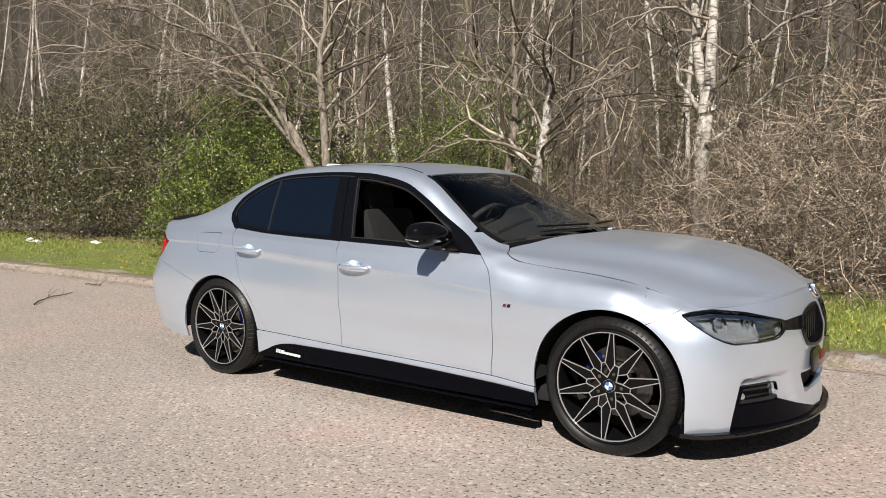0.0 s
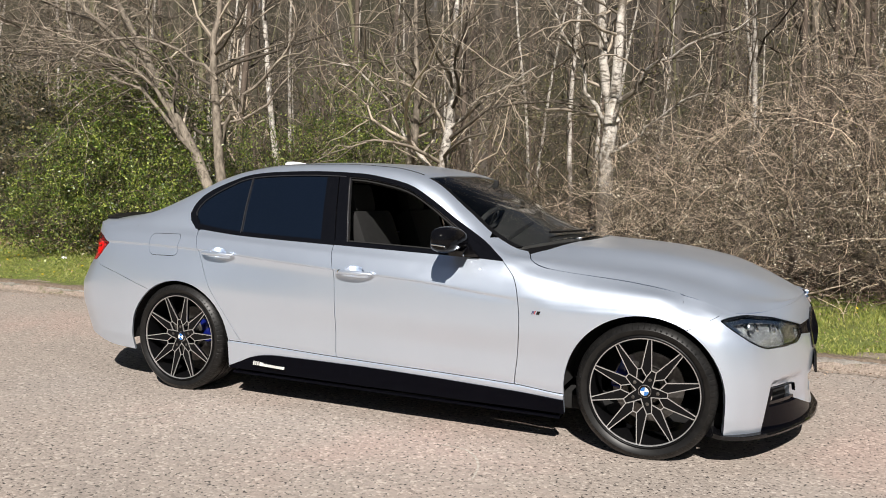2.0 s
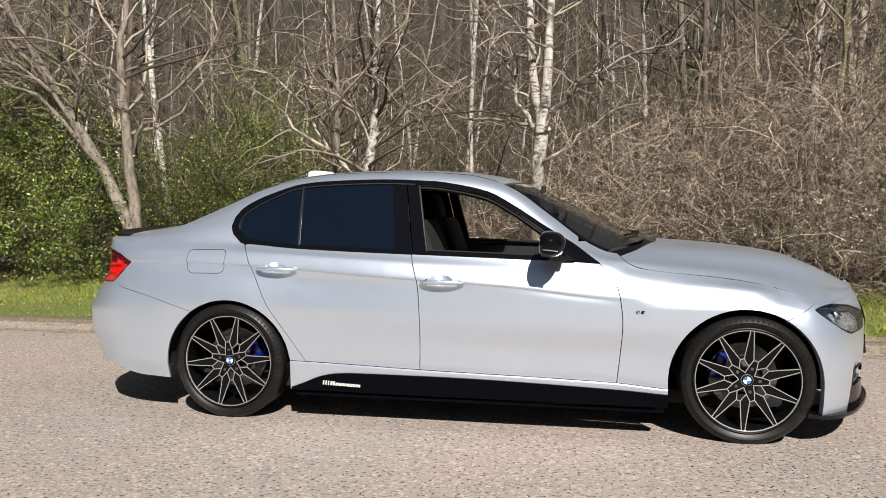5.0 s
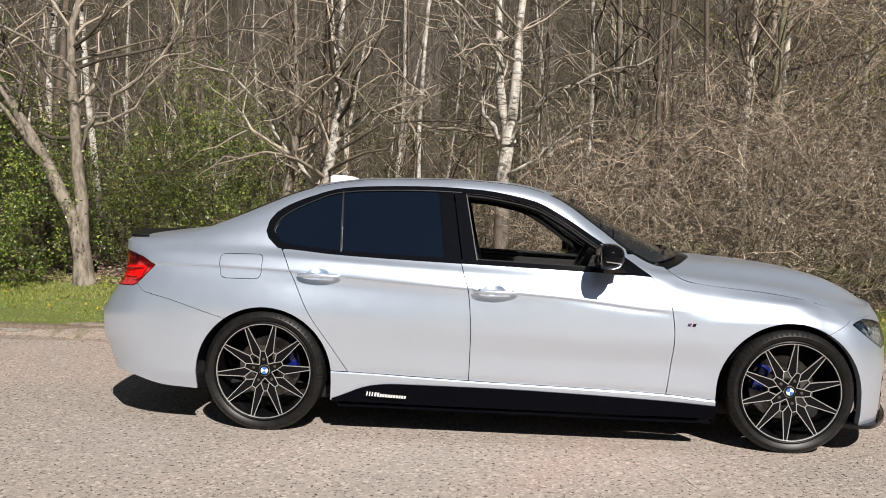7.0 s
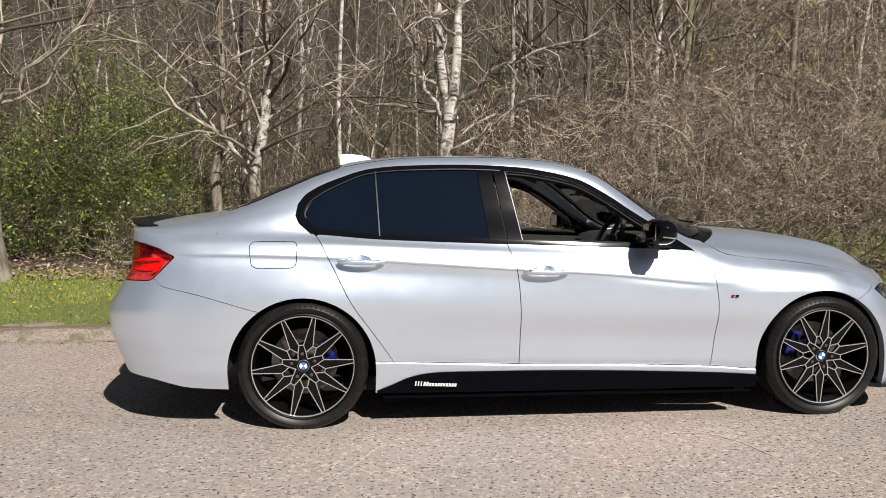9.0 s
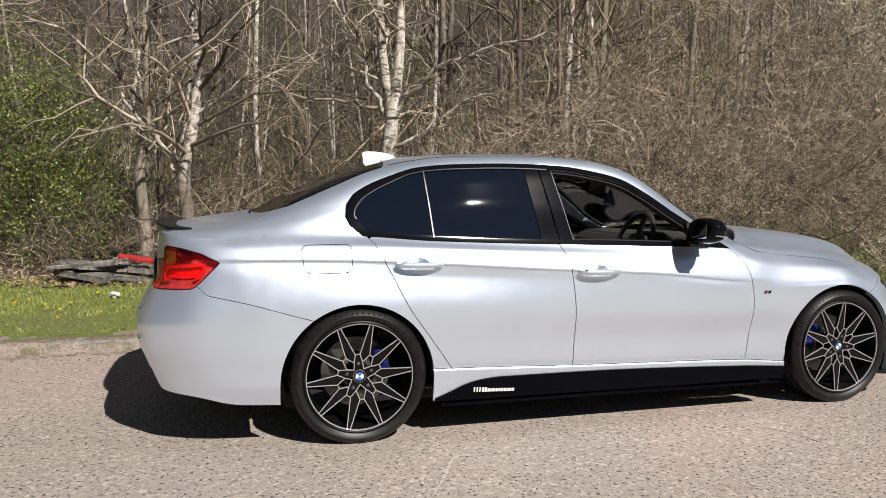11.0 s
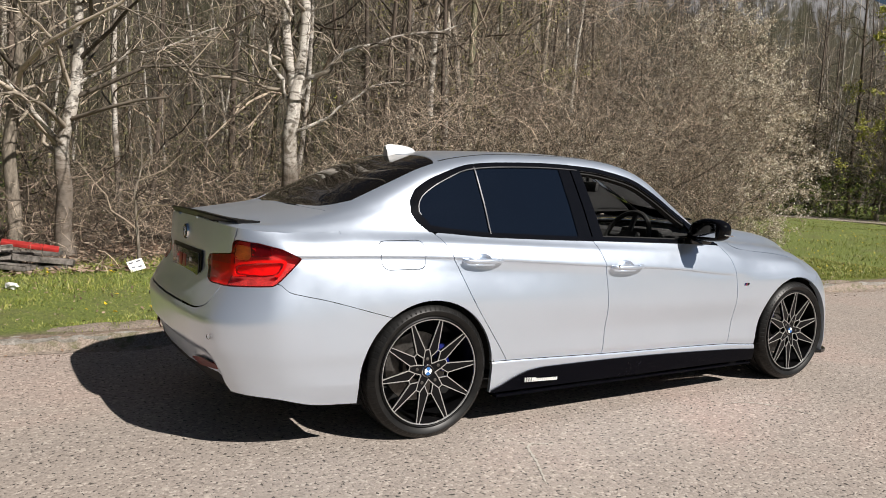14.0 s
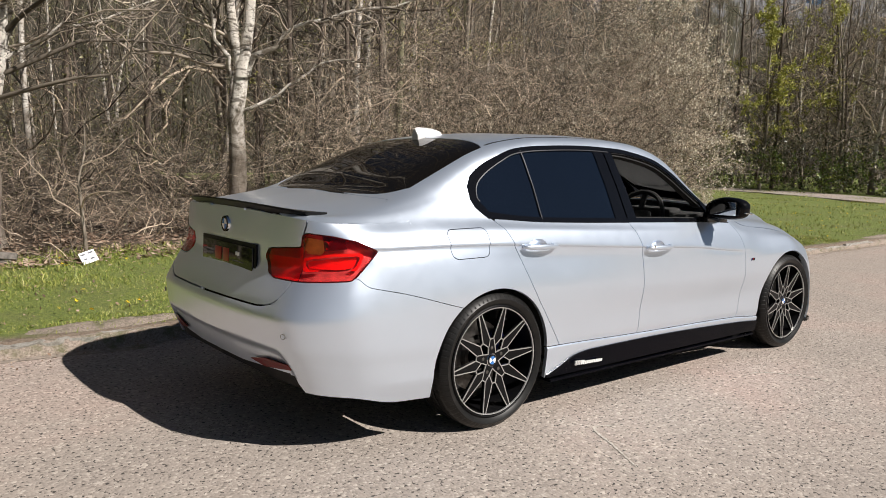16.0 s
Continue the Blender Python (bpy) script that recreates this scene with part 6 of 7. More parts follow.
def hedge(name, label, seed, box, count, mat, blossom=0, leaves=0, leaf_mat=None, length=0.9, leaf_size=0.012, lean=-0.5, upright=0.55, radius=0.0036, fork=3, sprig=0, low=0.0, clump=0.0, limbs=0, undercut=0.0, petal=0.0125):
    """A bush of crossing bare stems that fill a box (x0, x1, y0, y1, height), with forks, sprigs, blossom or leaves on it."""
    x0, x1, y0, y1, top = box
    rng = np.random.default_rng(seed)
    ob = tagged(new(name, None), label, "hedge")
    u, v = rng.random(count), rng.random(count)
    x, y = x0 + (x1 - x0) * u, y0 + (y1 - y0) * v
    crest = top * (0.80 + 0.13 * np.sin(x * 2.3 + seed) + 0.08 * np.sin(x * 5.7)) * (0.55 + 0.45 * np.sqrt(v))
    ends = np.minimum(1, np.minimum(u, 1 - u) * (x1 - x0) / 0.9) ** 0.5
    z = ground_height(x, y) + low + crest * (0.45 + 0.55 * ends) * rng.random(count) ** 0.8
    x = x - undercut * np.clip(u - 0.3, 0, 1) * (1 - np.clip(z / (0.75 * top), 0, 1)) ** 1.3
    way = rng.normal(0, 0.75, (count, 3)) + np.stack([0 * x, lean * (1 - v), upright + 0 * x], -1)
    k = length * rng.uniform(0.45, 1.2, count)
    stems = wander(rng, np.stack([x, y, z], -1), way, k, 5, 0.95, -0.25)
    r = radius * rng.uniform(0.55, 1.5, count)
    which = np.repeat(np.arange(count), fork)
    p, w = along(stems, which, rng.uniform(0.1, 1.0, len(which)))
    size = k[which] * rng.uniform(0.15, 0.45, len(which))
    tw = wander(rng, p, leave(rng, w, 1.0, 0.06), size, 3, 0.8)
    pieces = [tubes(stems, taper(r, 5, 0.4), 3), tubes(tw, taper(np.maximum(r[which] * 0.5, 0.0016), 3, 0.5), 3)]
    tips = [stems[:, 2:].reshape(-1, 3), tw.reshape(-1, 3)]
    if sprig:
        sub = np.repeat(np.arange(len(tw)), sprig)
        p, w = along(tw, sub, rng.uniform(0.1, 1.0, len(sub)))
        sp = wander(rng, p, leave(rng, w, 1.1, 0.0), size[sub] * rng.uniform(0.25, 0.7, len(sub)), 2, 0.6)
        pieces.append(tubes(sp, taper(np.full(len(sub), 0.0016), 2, 0.7), 3))
        tips.append(sp.reshape(-1, 3))
    if limbs:
        lx, ly = rng.uniform(x0 + 0.3, x1 - 0.3, limbs), rng.uniform(y0 + 0.4, y1, limbs)
        lp = wander(rng, np.stack([lx, ly, ground_height(lx, ly)], -1), rng.normal(0, 0.55, (limbs, 3)) + np.array([0, -0.15, 1.0]), top * rng.uniform(0.45, 0.85, limbs), 12, 1.3, 0.1)
        pieces.append(tubes(lp, taper(rng.uniform(0.005, 0.013, limbs), 12, 0.3), 5))
    verts, faces = join(*pieces)
    tagged(part("bush", quick_mesh("bush", verts, faces, mat), mat, ob), kind="stuff")
    tips = np.concatenate(tips)
    if blossom:
        heads = tips[rng.integers(0, len(tips), max(1, blossom // 4))]
        c = np.repeat(heads, 4, 0) + rng.normal(0, 0.022, (len(heads) * 4, 3))
        if clump:
            c = c[rng.random(len(c)) < np.clip(0.5 + clump * np.sin(3.1 * c[:, 0] + 1.7 * c[:, 2]) * np.sin(4.3 * c[:, 2] + 2.0 * c[:, 0]), 0.05, 1)]
        tagged(part("blossom", quick_mesh("blossom", *leaf_quads(rng, c, petal), BLOSSOM), BLOSSOM, ob, "pale blossom"), kind="stuff")
    if leaves:
        c = tips[rng.integers(0, len(tips), leaves)] + rng.normal(0, 0.05, (leaves, 3))
        tagged(part("foliage", quick_mesh("foliage", *leaf_quads(rng, c, leaf_size), leaf_mat), leaf_mat, ob), kind="stuff")
    if not (blossom or leaves):
        tagged(ob, kind="stuff")
    return ob


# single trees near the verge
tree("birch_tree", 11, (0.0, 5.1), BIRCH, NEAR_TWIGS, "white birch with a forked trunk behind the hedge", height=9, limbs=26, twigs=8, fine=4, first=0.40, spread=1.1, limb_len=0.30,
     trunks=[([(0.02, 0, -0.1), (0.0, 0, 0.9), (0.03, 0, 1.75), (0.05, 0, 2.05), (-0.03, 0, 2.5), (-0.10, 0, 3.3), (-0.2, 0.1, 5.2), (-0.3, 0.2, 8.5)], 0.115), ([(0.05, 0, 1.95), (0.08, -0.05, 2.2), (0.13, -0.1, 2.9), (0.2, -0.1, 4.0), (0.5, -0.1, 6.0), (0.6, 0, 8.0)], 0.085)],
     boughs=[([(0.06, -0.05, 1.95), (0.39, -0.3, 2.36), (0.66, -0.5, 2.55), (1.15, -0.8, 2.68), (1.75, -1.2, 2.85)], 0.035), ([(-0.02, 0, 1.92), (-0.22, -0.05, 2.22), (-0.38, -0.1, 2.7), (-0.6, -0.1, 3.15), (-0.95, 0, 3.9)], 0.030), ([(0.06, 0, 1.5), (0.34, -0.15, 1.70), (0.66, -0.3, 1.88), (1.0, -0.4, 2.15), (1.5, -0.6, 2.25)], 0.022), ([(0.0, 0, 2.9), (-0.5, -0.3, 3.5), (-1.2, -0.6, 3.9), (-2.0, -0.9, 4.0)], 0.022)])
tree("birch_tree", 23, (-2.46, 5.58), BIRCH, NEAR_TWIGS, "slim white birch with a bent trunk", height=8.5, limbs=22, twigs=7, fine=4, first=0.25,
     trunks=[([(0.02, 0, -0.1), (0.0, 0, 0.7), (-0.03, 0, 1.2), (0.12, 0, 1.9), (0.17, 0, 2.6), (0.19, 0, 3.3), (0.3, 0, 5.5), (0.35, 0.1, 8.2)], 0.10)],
     boughs=[([(-0.05, 0, 1.25), (-0.38, -0.1, 1.68), (-0.8, -0.2, 2.35), (-1.25, -0.3, 2.8), (-1.7, -0.3, 3.0)], 0.028), ([(0.1, 0, 1.9), (0.6, -0.2, 2.3), (1.1, -0.4, 2.45), (1.6, -0.5, 2.7)], 0.020)])
tree("birch_tree", 37, (-2.95, 5.65), BARK, NEAR_TWIGS, "brown-barked tree beside the slim birch", height=9.5, limbs=18, twigs=7, fine=4, trunks=[([(0, 0, -0.1), (-0.02, 0, 1.5), (0.06, 0, 2.1), (0.05, 0, 2.9), (0.02, 0, 3.7), (0.0, 0, 9.0)], 0.078)])
tree("leaning_tree", 51, (-5.0, 3.95), BARK, NEAR_TWIGS, "grey leaning tree with long low branches over the verge", height=5.5, limbs=26, twigs=11, fine=6, first=0.35, limb_len=0.48, spread=1.0,
     trunks=[([(0.0, 0, -0.1), (-0.12, 0, 0.75), (-0.42, 0, 1.35), (-0.78, -0.05, 2.02), (-1.18, -0.1, 2.7), (-1.5, -0.2, 3.3), (-2.0, -0.3, 4.4), (-2.5, -0.3, 5.8)], 0.095)],
     boughs=[([(-0.6, -0.1, 1.75), (-1.0, -0.4, 2.5), (-1.5, -0.6, 2.80), (-2.6, -0.8, 2.95), (-3.9, -1.0, 2.95)], 0.030), ([(-1.0, -0.1, 2.4), (-1.5, -0.5, 3.1), (-2.3, -0.7, 3.5), (-3.5, -0.9, 3.95), (-4.9, -1.1, 4.4)], 0.032), ([(-0.45, 0, 1.4), (-0.9, -0.4, 2.2), (-1.7, -0.6, 2.65), (-2.7, -0.8, 3.15), (-4.2, -1.0, 3.7)], 0.028), ([(-1.4, -0.2, 3.1), (-2.4, -0.8, 3.2), (-3.4, -1.2, 3.3), (-4.6, -1.5, 3.2)], 0.024), ([(-1.2, -0.2, 2.7), (-1.9, -0.9, 3.6), (-2.9, -1.4, 4.1), (-4.4, -1.9, 4.3)], 0.024)])
tree("leaning_tree", 53, (-4.98, 4.0), BARK, NEAR_TWIGS, "grey tree standing close to the leaning one", height=8.5, limbs=22, twigs=8, fine=5, first=0.3,
     trunks=[([(0.02, 0, -0.1), (-0.1, 0, 0.95), (-0.16, 0, 1.65), (-0.2, 0, 2.35), (-0.24, 0, 3.0), (-0.15, 0, 3.5), (0.1, 0, 5.5), (0.1, 0, 8.2)], 0.085)],
     boughs=[([(-0.14, 0, 1.7), (0.16, 0, 2.05), (0.42, 0, 2.35), (0.8, 0.1, 2.7), (1.2, 0.2, 3.6)], 0.030), ([(-0.2, 0, 2.5), (-0.7, -0.3, 2.95), (-1.5, -0.7, 3.0), (-2.2, -1.0, 2.95)], 0.022)])
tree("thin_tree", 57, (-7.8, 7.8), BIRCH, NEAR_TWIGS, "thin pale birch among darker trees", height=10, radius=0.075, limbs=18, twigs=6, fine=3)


def scatter_woods():
    """Trees further in: a few kinds, each copied many times."""
    rng = random.Random(8)
    kinds = []
    for k in range(8):
        pale = k in (0, 3, 6)
        kinds.append(tree("woodland_tree", 100 + 7 * k, (-9 - 2.3 * k, 8.5 + 1.3 * (k % 3)), BIRCH if pale else (BARK, DARK_BARK, MOSS_BARK)[k % 3], TWIGS if k % 3 else DARK_TWIGS,
                          "pale birch in the leafless wood" if pale else "bare grey-brown tree in the leafless wood", 50 * k, "trees of the wood",
                          height=10 + k % 3, radius=0.045 + 0.010 * (k % 4), limbs=14, twigs=4, fine=2, first=0.06, limb_len=0.24, spread=0.8, lean=(rng.uniform(-0.12, 0.12), rng.uniform(-0.05, 0.05))))
    spots = []
    tries = 0
    while len(spots) < 190 and tries < 9000:
        tries += 1
        x, y = rng.uniform(-32, 24), 6.2 + 26 * rng.random() ** 1.35
        if x > 4 and y < 6.2 + (x - 4) * 0.82:
            continue
        if x < -14 and y < 8:
            continue
        if any((x - a) ** 2 + (y - b) ** 2 < 0.8 for a, b in spots):
            continue
        spots.append((x, y))
    for i, (x, y) in enumerate(spots):
        s = rng.uniform(0.75, 1.2)
        copy_thing(kinds[i % 8], pose(x, y, float(ground_height(x, y)) - 0.05, rng.uniform(-4, 4), rng.uniform(-4, 4), rng.uniform(0, 360)) @ Matrix.Diagonal((s, s, s * rng.uniform(0.9, 1.2), 1)))
    full = [tree("woodland_tree", 170 + k, (5.0 + 3.1 * k, 9.2 + 3.2 * k), (BARK, BIRCH, DARK_BARK)[k], TWIGS, "bare tree with a wide twiggy crown behind the hedge", 40 * k, "trees of the wood",
                 height=9.5, radius=0.085, limbs=30, twigs=9, fine=4, first=0.22, limb_len=0.34, spread=0.9) for k in range(3)]
    for i in range(30):
        x = rng.uniform(3.0, 27.0)
        y = 7.6 + max(0.0, x - 4) * 0.86 + 7.0 * rng.random()
        s = rng.uniform(0.95, 1.35)
        copy_thing(full[i % 3], pose(x, y, float(ground_height(x, y)) - 0.05, rng.uniform(-4, 4), rng.uniform(-4, 4), rng.uniform(0, 360)) @ Matrix.Diagonal((s, s, s, 1)))
    for i in range(96):
        x, y = rng.uniform(32.5, 56), rng.uniform(7, 36)
        s = rng.uniform(1.0, 1.7)
        copy_thing(full[i % 3] if i % 2 else kinds[(0, 3, 6, 1)[i // 2 % 4]], pose(x, y, 0.05, rng.uniform(-3, 3), rng.uniform(-3, 3), rng.uniform(0, 360)) @ Matrix.Diagonal((s, s, s, 1)))


scatter_woods()


def leafy_tree(seed, at, height, leaves, turn, size=0.055):
    """A tree in young yellow-green leaf."""
    ob = tree("young_leaf_tree", seed, at, BARK, TWIGS, "slim tree in young yellow-green leaf", turn, height=height, radius=0.09, limbs=22, twigs=6, fine=2, first=0.2, limb_len=0.28)
    crown = [o for o in ob.children if o.name.startswith("crown")][0]
    co = np.zeros(len(crown.data.vertices) * 3)
    crown.data.vertices.foreach_get("co", co)
    co = co.reshape(-1, 3)
    rng = np.random.default_rng(seed)
    c = co[rng.integers(0, len(co), leaves)] + rng.normal(0, 0.06, (leaves, 3))
    tagged(part("foliage", quick_mesh("foliage", *leaf_quads(rng, c, size), YOUNG_LEAF), YOUNG_LEAF, ob), kind="stuff")


leafy_tree(301, (31.5, 15.6), 9.5, 7000, 0)
leafy_tree(302, (34.0, 13.0), 11.0, 5000, 60)
leafy_tree(305, (7.2, 9.5), 8.5, 5200, 30, 0.022)
leafy_tree(306, (4.6, 11.0), 9.5, 4200, 200, 0.022)
leafy_tree(304, (33.0, 8.0), 9.0, 2500, 120)
tree("pale_tree", 303, (31.8, 10.6), BIRCH, TWIGS, "pale bare tree at the far edge of the grass", height=9, radius=0.13, limbs=30, twigs=9, fine=3, first=0.28, limb_len=0.36, spread=0.8)

hedge("blossom_hedge", "bare thorn hedge dotted with pale blossom at the verge", 71, (0.3, 6.4, 3.25, 5.4, 3.1), 2900, HEDGE_TWIGS, blossom=28000, length=0.8, lean=-0.7, clump=0.8, fork=4, sprig=2, limbs=26)
hedge("bramble_bank", "low tangle of bare brambles under the birches", 72, (-4.4, 1.4, 5.5, 7.2, 1.3), 1000, HEDGE_TWIGS, blossom=1600, length=0.75, clump=0.5, fork=4, sprig=2, limbs=14)
hedge("hedge_end", "dense rounded end of the blossoming hedge", 79, (2.6, 7.9, 3.5, 5.6, 5.4), 1700, HEDGE_TWIGS, blossom=26000, undercut=1.4, length=0.9, lean=-0.6, clump=0.6, fork=4, sprig=2, limbs=18)
hedge("blossom_bush", "pale blossom-covered end of the hedge in the sun", 85, (6.4, 8.3, 3.5, 5.4, 5.2), 700, HEDGE_TWIGS, blossom=70000, petal=0.017, undercut=1.5, length=0.8, lean=-0.4, fork=4, sprig=2)
hedge("low_brambles", "sparse low brambles over dead leaves", 80, (-4.4, 0.6, 4.3, 5.2, 0.40), 170, HEDGE_TWIGS, length=0.55)
hedge("dark_hedge", "dark evergreen and bramble hedge along the verge", 73, (-17.5, -6.4, 3.8, 5.8, 3.9), 1900, DARK_TWIGS, leaves=95000, leaf_mat=DARK_LEAF, length=0.8, leaf_size=0.026)
hedge("green_shrub", "bright green holly shrub in the sun", 74, (-8.3, -5.3, 3.1, 4.7, 3.5), 600, DARK_TWIGS, leaves=46000, leaf_mat=HOLLY, length=0.6, leaf_size=0.018)
hedge("green_shrub", "green leafy shrub deeper in the wood", 75, (-7.4, -3.2, 5.7, 7.2, 2.7), 600, DARK_TWIGS, leaves=26000, leaf_mat=HOLLY, length=0.6, leaf_size=0.02)
hedge("sapling_thicket", "thicket of thin upright saplings between the trees", 78, (-24.0, 8.0, 6.4, 16.0, 2.2), 800, DARK_TWIGS, length=2.6, upright=2.0, lean=0.0, radius=0.010, fork=5)
hedge("undergrowth", "tangled undergrowth between the trees", 76, (-22.0, 9.0, 6.8, 12.0, 2.1), 1700, DARK_TWIGS, leaves=34000, leaf_mat=OLIVE_LEAF, length=1.2, leaf_size=0.022)
hedge("ivy_thicket", "green ivy-grown thicket between the birches", 82, (-6.3, -3.6, 6.8, 8.4, 3.9), 700, DARK_TWIGS, leaves=24000, leaf_mat=HOLLY, length=0.9, leaf_size=0.021)
hedge("understorey", "olive understorey deep in the wood", 83, (-24.0, 10.0, 10.0, 15.0, 6.0), 1500, DARK_TWIGS, leaves=40000, leaf_mat=OLIVE_LEAF, length=1.8, leaf_size=0.033)
hedge("far_thicket", "dark thicket behind the far grass", 86, (31.0, 34.0, 4.0, 30.0, 4.2), 900, DARK_TWIGS, leaves=17000, leaf_mat=DARK_LEAF, length=1.6, leaf_size=0.06, radius=0.010)
hedge("far_green", "sunlit green shrubs at the far wood edge", 81, (29.5, 32.0, 5.0, 30.0, 2.4), 500, DARK_TWIGS, leaves=22000, leaf_mat=HOLLY, length=1.3, leaf_size=0.055)
hedge("far_undergrowth", "dark evergreen undergrowth behind the far grass", 77, (31.0, 39.0, 5.0, 30.0, 8.0), 1500, TWIGS, leaves=18000, leaf_mat=OLIVE_LEAF, length=2.4, leaf_size=0.055, radius=0.010)


def backdrop_wall():
    """Painted wall of distant wood closing the view."""
    n = Nodes("distant_wood")
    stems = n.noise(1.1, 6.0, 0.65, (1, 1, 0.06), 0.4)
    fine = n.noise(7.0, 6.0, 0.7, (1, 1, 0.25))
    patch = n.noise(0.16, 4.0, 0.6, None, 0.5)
    # stems and the dark depth between them are put into the colour
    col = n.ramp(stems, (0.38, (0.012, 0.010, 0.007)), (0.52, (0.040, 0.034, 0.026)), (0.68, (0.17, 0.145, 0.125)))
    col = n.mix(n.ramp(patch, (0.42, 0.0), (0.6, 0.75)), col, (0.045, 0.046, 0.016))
    n.set(Roughness=1.0)
    # pale sky between thin crowns, painted into the solid wall's colour, more higher up
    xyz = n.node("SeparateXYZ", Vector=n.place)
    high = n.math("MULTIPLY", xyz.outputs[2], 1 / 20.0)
    sky_noise = n.noise(0.55, 7.0, 0.75, (1, 1, 0.55), 0.8)
    painted_sky = n.ramp(n.math("ADD", n.math("MULTIPLY", sky_noise, 0.9), n.math("MULTIPLY", high, 0.55)), (0.90, 0.0), (1.12, 0.6))
    n.set(Base_Color=n.mix(painted_sky, n.mix(0.4, col, n.ramp(fine, (0.35, (0.015, 0.013, 0.009)), (0.7, (0.14, 0.12, 0.10)))), (0.33, 0.335, 0.375)))
    n.bump(stems, 1.0, 0.5)
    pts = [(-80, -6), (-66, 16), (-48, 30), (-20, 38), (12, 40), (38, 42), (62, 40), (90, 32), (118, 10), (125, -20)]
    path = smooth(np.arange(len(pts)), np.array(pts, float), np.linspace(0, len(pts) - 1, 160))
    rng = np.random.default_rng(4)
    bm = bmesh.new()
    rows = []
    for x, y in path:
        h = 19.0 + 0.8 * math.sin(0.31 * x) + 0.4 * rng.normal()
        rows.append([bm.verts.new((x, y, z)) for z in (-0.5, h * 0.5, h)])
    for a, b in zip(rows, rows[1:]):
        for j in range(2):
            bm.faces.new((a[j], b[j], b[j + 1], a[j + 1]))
    tagged(part("backdrop", bm, n.mat), "wall painted as distant leafless wood with pale sky between twigs", "backdrop", kind="structure")


backdrop_wall()


def grass_and_litter():
    rng = np.random.default_rng(21)

    def uneven(x, y):
        """Patchy cover between 0 and 1."""
        turn = np.random.default_rng(77)
        total = 0 * x
        for k in range(14):
            a, f = turn.uniform(0, 2 * np.pi), 1.3 * 1.28**k
            total = total + np.sin(f * (x * np.cos(a) + y * np.sin(a)) + turn.uniform(0, 6.3)) * 0.9**k
        return np.clip(0.55 + 0.24 * total, 0, 1)

    def blades(name, label, count, box, tall, group_y=1.0, bent=True, wide=1.0):
        x0, x1, y0, y1 = box
        x = rng.uniform(x0, x1, count)
        y = y0 + (y1 - y0) * rng.random(count) ** group_y
        clump = uneven(x, y)
        worn = np.clip((y - KERB_Y - 0.10 - 0.16 * uneven(x * 2.3, y * 2.3)) / 0.10, 0.05, 1)
        keep = rng.random(count) < (0.30 + 0.8 * clump) * worn
        x, y, clump = x[keep], y[keep], clump[keep]
        m = len(x)
        z = ground_height(x, y) - 0.004
        h = tall * (0.45 + 0.8 * clump) * rng.uniform(0.4, 1.3, m)
        a = rng.uniform(0, 2 * np.pi, m)
        side = np.stack([np.cos(a), np.sin(a), 0 * a], -1)
        b = a + rng.normal(0, 0.8, m)
        tip = np.stack([-np.sin(b), np.cos(b), 0 * b], -1) * (h * rng.uniform(-1.5, 1.5, m))[:, None]
        root = np.stack([x, y, z], -1)
        w = rng.uniform(0.002, 0.005, m)[:, None] * wide
        up = np.array([0, 0, 1.0])
        end = root + tip + up * h[:, None]
        if bent:
            mid = root + tip * 0.35 + up * (h * 0.65)[:, None]
            v = np.stack([root - side * w, root + side * w, mid + side * w * 0.8, mid - side * w * 0.8, end + side * w * 0.15, end - side * w * 0.15], 1)
            i = np.arange(m)[:, None] * 6
            f = np.stack([i + [0, 1, 2, 3], i + [3, 2, 4, 5]], 1).reshape(-1, 4)
        else:
            v = np.stack([root - side * w, root + side * w, end + side * w * 0.3, end - side * w * 0.3], 1)
            f = np.arange(m * 4).reshape(m, 4)
        tagged(new(name, quick_mesh(name, v.reshape(-1, 3), f, GRASS)), label, "grass", kind="stuff")

    blades("grass", "short bright green grass on the verge", 210000, (-9.5, 9.0, KERB_Y + 0.10, 4.6), 0.027, 1.25, bent=False)
    blades("grass_tufts", "longer grass tufts at the foot of the hedge", 9000, (-9.0, 9.0, 3.3, 4.9), 0.06, 0.7)
    blades("grass_far", "grass further along the verge", 26000, (-17.0, -9.5, KERB_Y + 0.14, 5.0), 0.05)
    blades("grass_field", "grass field beyond the hedge", 32000, (7.0, 29.0, KERB_Y + 0.14, 18.0), 0.05, wide=1.6)
    m = 26000
    x, y = rng.uniform(-14, 6, m), 4.0 + 5.5 * rng.random(m) ** 1.3
    c = np.stack([x, y, ground_height(x, y) + 0.012 + 0.03 * rng.random(m)], -1)
    tagged(new("leaf_litter", quick_mesh("leaf_litter", *leaf_quads(rng, c, 0.032, 0.75), LITTER)), "dry brown leaves on the woodland floor", "leaves", kind="stuff")
    m = 2600
    x, y = rng.uniform(-12, 12, m), KERB_Y - 0.01 - 0.38 * rng.random(m) ** 2.5
    c = np.stack([x, y, 0.012 + 0.01 * rng.random(m)], -1)
    tagged(new("gutter_leaves", quick_mesh("gutter_leaves", *leaf_quads(rng, c, 0.012, 0.85), LITTER)), "small dry leaves in the gutter", "leaves", kind="stuff")
    m = 3800
    x, y = rng.uniform(-12, 9, m), 1.85 + 2.9 * rng.random(m) ** 0.8
    c = np.stack([x, y, ground_height(x, y) + 0.012 + 0.02 * rng.random(m)], -1)
    tagged(new("verge_leaves", quick_mesh("verge_leaves", *leaf_quads(rng, c, 0.016, 0.7), LITTER)), "dead leaves scattered over the grass", "leaves", kind="stuff")
    m = 420
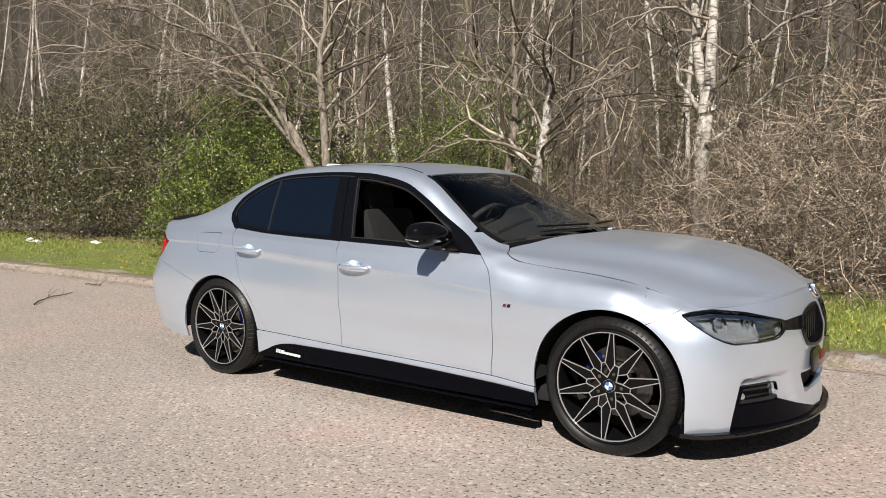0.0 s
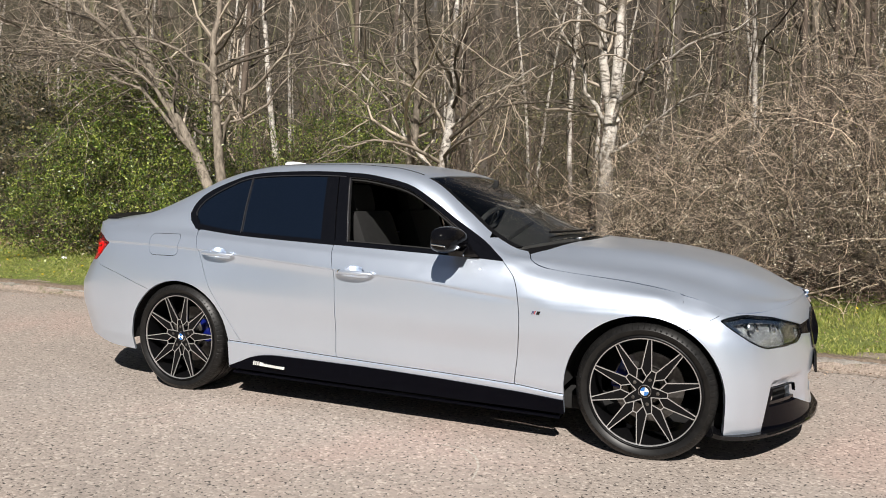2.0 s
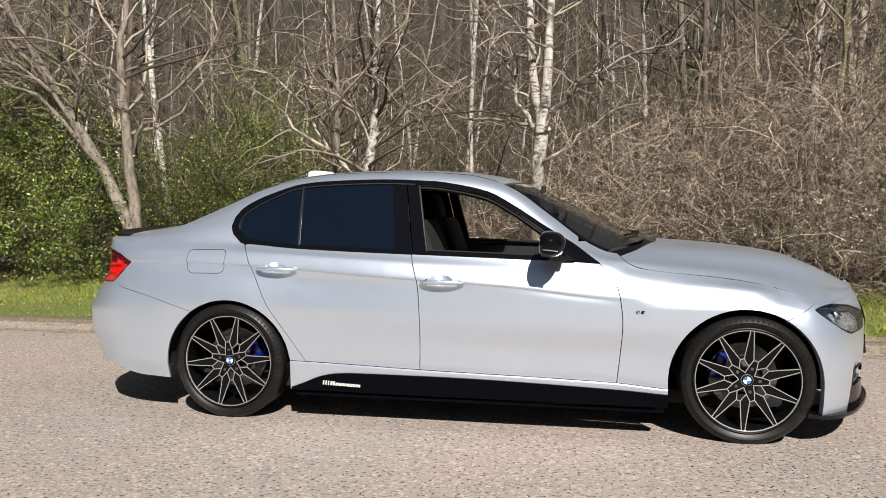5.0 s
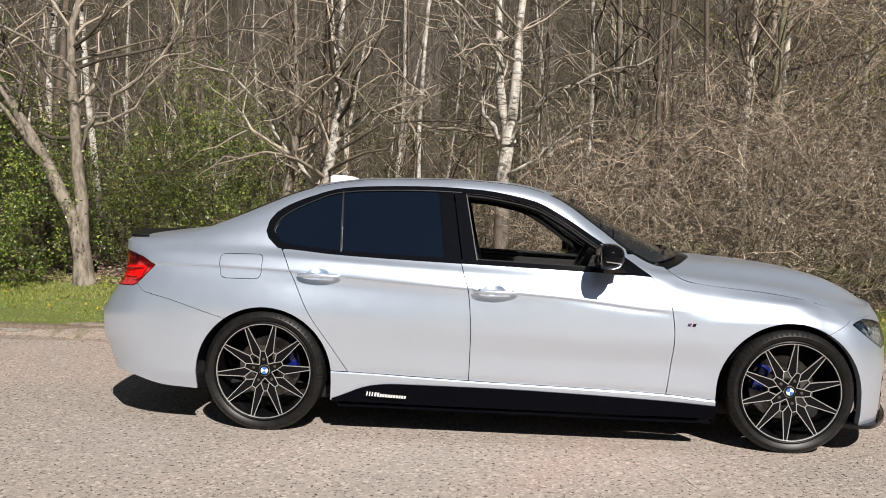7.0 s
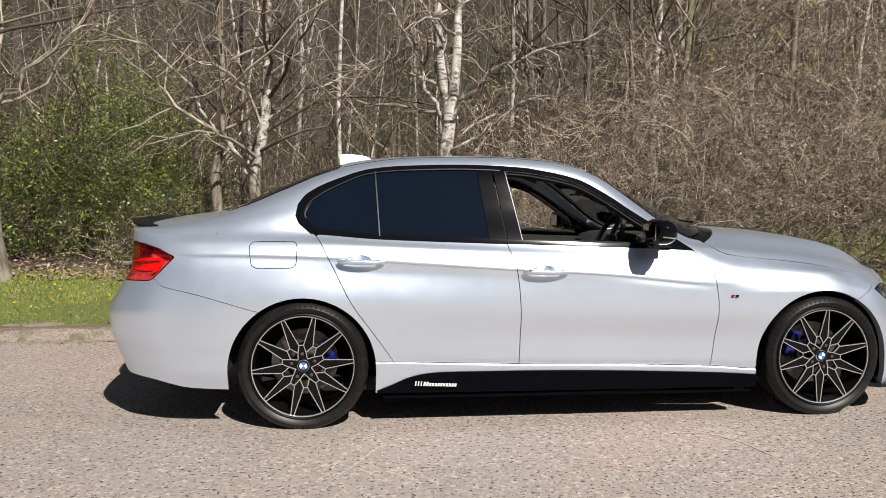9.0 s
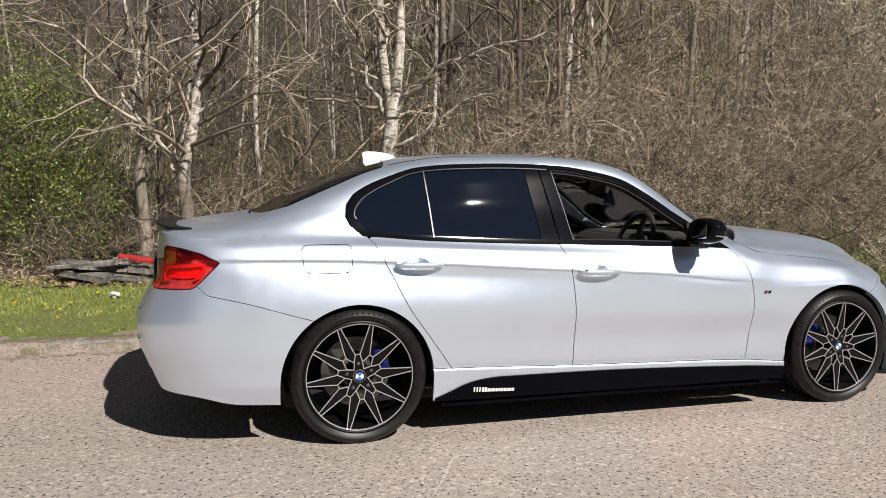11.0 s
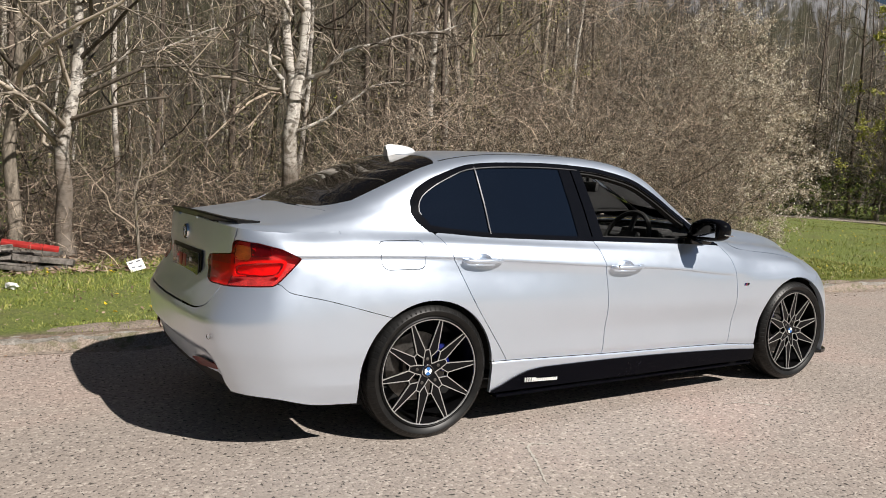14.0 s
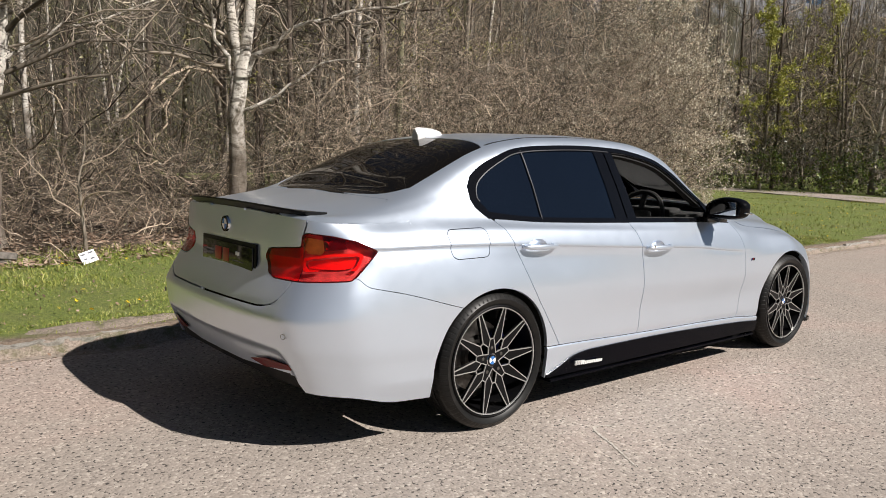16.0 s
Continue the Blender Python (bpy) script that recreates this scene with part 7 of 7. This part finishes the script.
    x, y = np.concatenate([rng.uniform(-9, 7, 160), rng.uniform(7, 24, m - 160)]), np.concatenate([rng.uniform(2.0, 4.2, 160), rng.uniform(2.2, 10, m - 160)])
    c = np.stack([x, y, ground_height(x, y) + 0.05], -1)
    v, f = leaf_quads(rng, np.repeat(c, 5, 0) + rng.normal(0, 0.004, (m * 5, 3)), 0.016, 0.8)
    tagged(new("dandelions", quick_mesh("dandelions", v, f, DANDELION)), "yellow dandelion flowers in the grass", "flowers", kind="stuff")


grass_and_litter()

# ---- clutter on verge and road ----
BOARD_GREY = plain("weathered_board", (0.15, 0.135, 0.12), 0.9, 0.0, 0.75, 17, bump=0.6)
BOARD_RED = plain("red_painted_board", (0.38, 0.028, 0.025), 0.5, 0.0, 0.3, 12)
CARD_WHITE = plain("white_card", (0.78, 0.78, 0.76), 0.6, 0.0, 0.06, 10)
INK_GREY = plain("ink_grey", (0.12, 0.12, 0.14), 0.7)
LIGHT_SCRAPE = plain("light_scrape", (0.42, 0.385, 0.335), 0.9, 0.0, 0.35, 40)


def rubble_pile():
    rng = random.Random(12)
    for k in range(12):
        x, y = -3.02 + rng.uniform(-0.42, 0.38), 4.45 + rng.uniform(-0.25, 0.25)
        z = float(ground_height(x, y)) + 0.03 + 0.035 * (k // 2)
        bm = bm_box(rng.uniform(0.35, 0.8), rng.uniform(0.12, 0.3), rng.uniform(0.03, 0.07), (0, 0, 0), 0.008)
        for v in bm.verts:
            v.co += Vector((rng.uniform(-1, 1), rng.uniform(-1, 1), rng.uniform(-1, 1))) * 0.008
        ob = tagged(part("broken_board", bm, BOARD_GREY), "weathered grey board dumped among the brambles", "board", "dumped boards")
        ob.matrix_basis = pose(x, y, z, rng.uniform(-8, 8), rng.uniform(-8, 8), rng.uniform(-35, 35))
    red = bm_box(0.50, 0.10, 0.035, (0, 0, 0), 0.006)
    ob = tagged(part("red_board", red, BOARD_RED), "red painted board on top of the dumped boards", "board")
    ob.matrix_basis = pose(-2.86, 4.34, float(ground_height(-2.86, 4.34)) + 0.245, 14, 9, -6)


def litter():
    card = tagged(part("card", bm_box(0.165, 0.004, 0.115, (0, 0, 0), 0.001), CARD_WHITE), "white printed card leaning in the grass", "card")
    for k, (u, v, w) in enumerate(((-0.045, 0.033, 0.045), (0.035, 0.036, 0.05), (-0.04, -0.014, 0.03), (0.03, -0.022, 0.04))):
        part("printed_bar", bm_box(w, 0.002, 0.014, (u, -0.003, v), 0), INK_GREY, card)
    card.matrix_basis = pose(-1.95, 4.02, float(ground_height(-1.95, 4.02)) + 0.062, -28, -12, 22)
    rng = random.Random(4)
    for x, y, s in ((-3.05, 3.45, 0.10), (-13.3, 3.7, 0.16), (-12.9, 3.65, 0.12), (-11.0, 3.8, 0.13), (-7.4, 3.4, 0.06)):
        bm = bmesh.new()
        bmesh.ops.create_icosphere(bm, subdivisions=2, radius=1.0)
        for v in bm.verts:
            fold = 0.8 + 0.3 * math.sin(7 * v.co.x + 3 * s) * math.sin(9 * v.co.y + 20 * s)
            v.co = Vector((v.co.x * fold, v.co.y * 0.62 * fold, v.co.z * 0.30)) * s * rng.uniform(0.6, 1.25)
        ob = tagged(part("crumpled_paper", bm, CARD_WHITE, sharp=20), "crumpled white paper lying in the grass", "litter", "litter on the verge")
        ob.matrix_basis = pose(x, y, float(ground_height(x, y)) + 0.03, 0, 0, rng.uniform(0, 180))


def twig_on_road():
    rng = np.random.default_rng(15)
    for k, (start, way, length) in enumerate((((-5.62, -0.05, 0.012), (-0.45, 0.55, 0.0), 0.95), ((-6.9, 1.25, 0.012), (0.3, 0.1, 0.0), 0.35))):
        path = wander(rng, [start], [way], length, 9, 0.35)
        path[..., 2] = 0.012 + 0.012 * np.abs(np.sin(np.arange(9)))
        p, w = along(path, np.zeros(4, int), rng.uniform(0.3, 0.9, 4))
        side = wander(rng, p, leave(rng, w, 0.8, 0.0), 0.22, 9, 0.3)
        side[..., 2] = np.abs(side[..., 2] - 0.012) + 0.008
        me = quick_mesh("fallen_twig", *join(tubes(path, taper(0.010, 9, 0.4), 5), tubes(side, taper(0.004, 9, 0.4), 5)), DARK_BARK)
        tagged(new("fallen_twig", me), "dry fallen twig lying on the road", "twig", "twigs on the road")


def scrapes():
    """Pale curved scrapes on the asphalt."""
    for k, pts in enumerate(([(0.47, -1.12), (0.62, -1.15), (0.73, -1.30), (0.775, -1.50)], [(-0.89, -1.22), (-1.02, -1.19), (-1.12, -1.38), (-1.24, -1.60)])):
        path = smooth(np.arange(4), np.array(pts), np.linspace(0, 3, 40))
        bm = bmesh.new()
        rows = []
        for i, (x, y) in enumerate(path):
            d = path[min(i + 1, 39)] - path[max(i - 1, 0)]
            n = np.array([-d[1], d[0]]) / np.linalg.norm(d)
            w = 0.006 * (0.5 + 0.5 * math.sin(math.pi * i / 39)) * (1 + 0.5 * math.sin(i * 2.1))
            rows.append((bm.verts.new((x + n[0] * w, y + n[1] * w, 0.0025)), bm.verts.new((x - n[0] * w, y - n[1] * w, 0.0025))))
        for a, b in zip(rows, rows[1:]):
            bm.faces.new((a[0], a[1], b[1], b[0]))
        tagged(part("scrape_mark", bm, LIGHT_SCRAPE), "pale curved scrape on the asphalt", "scrape", kind="structure")


def sapling():
    ob = tree("sapling", 91, (-1.82, 4.55), BARK, TWIGS, "small crooked sapling at the edge of the verge", height=1.5, limbs=12, twigs=5, fine=3, first=0.2, limb_len=0.45,
              trunks=[([(0, 0, -0.05), (-0.03, 0, 0.35), (-0.06, 0.02, 0.7), (0.0, 0.05, 1.0), (0.03, 0.05, 1.4)], 0.022)])
    return ob


rubble_pile()
litter()
twig_on_road()
scrapes()
sapling()
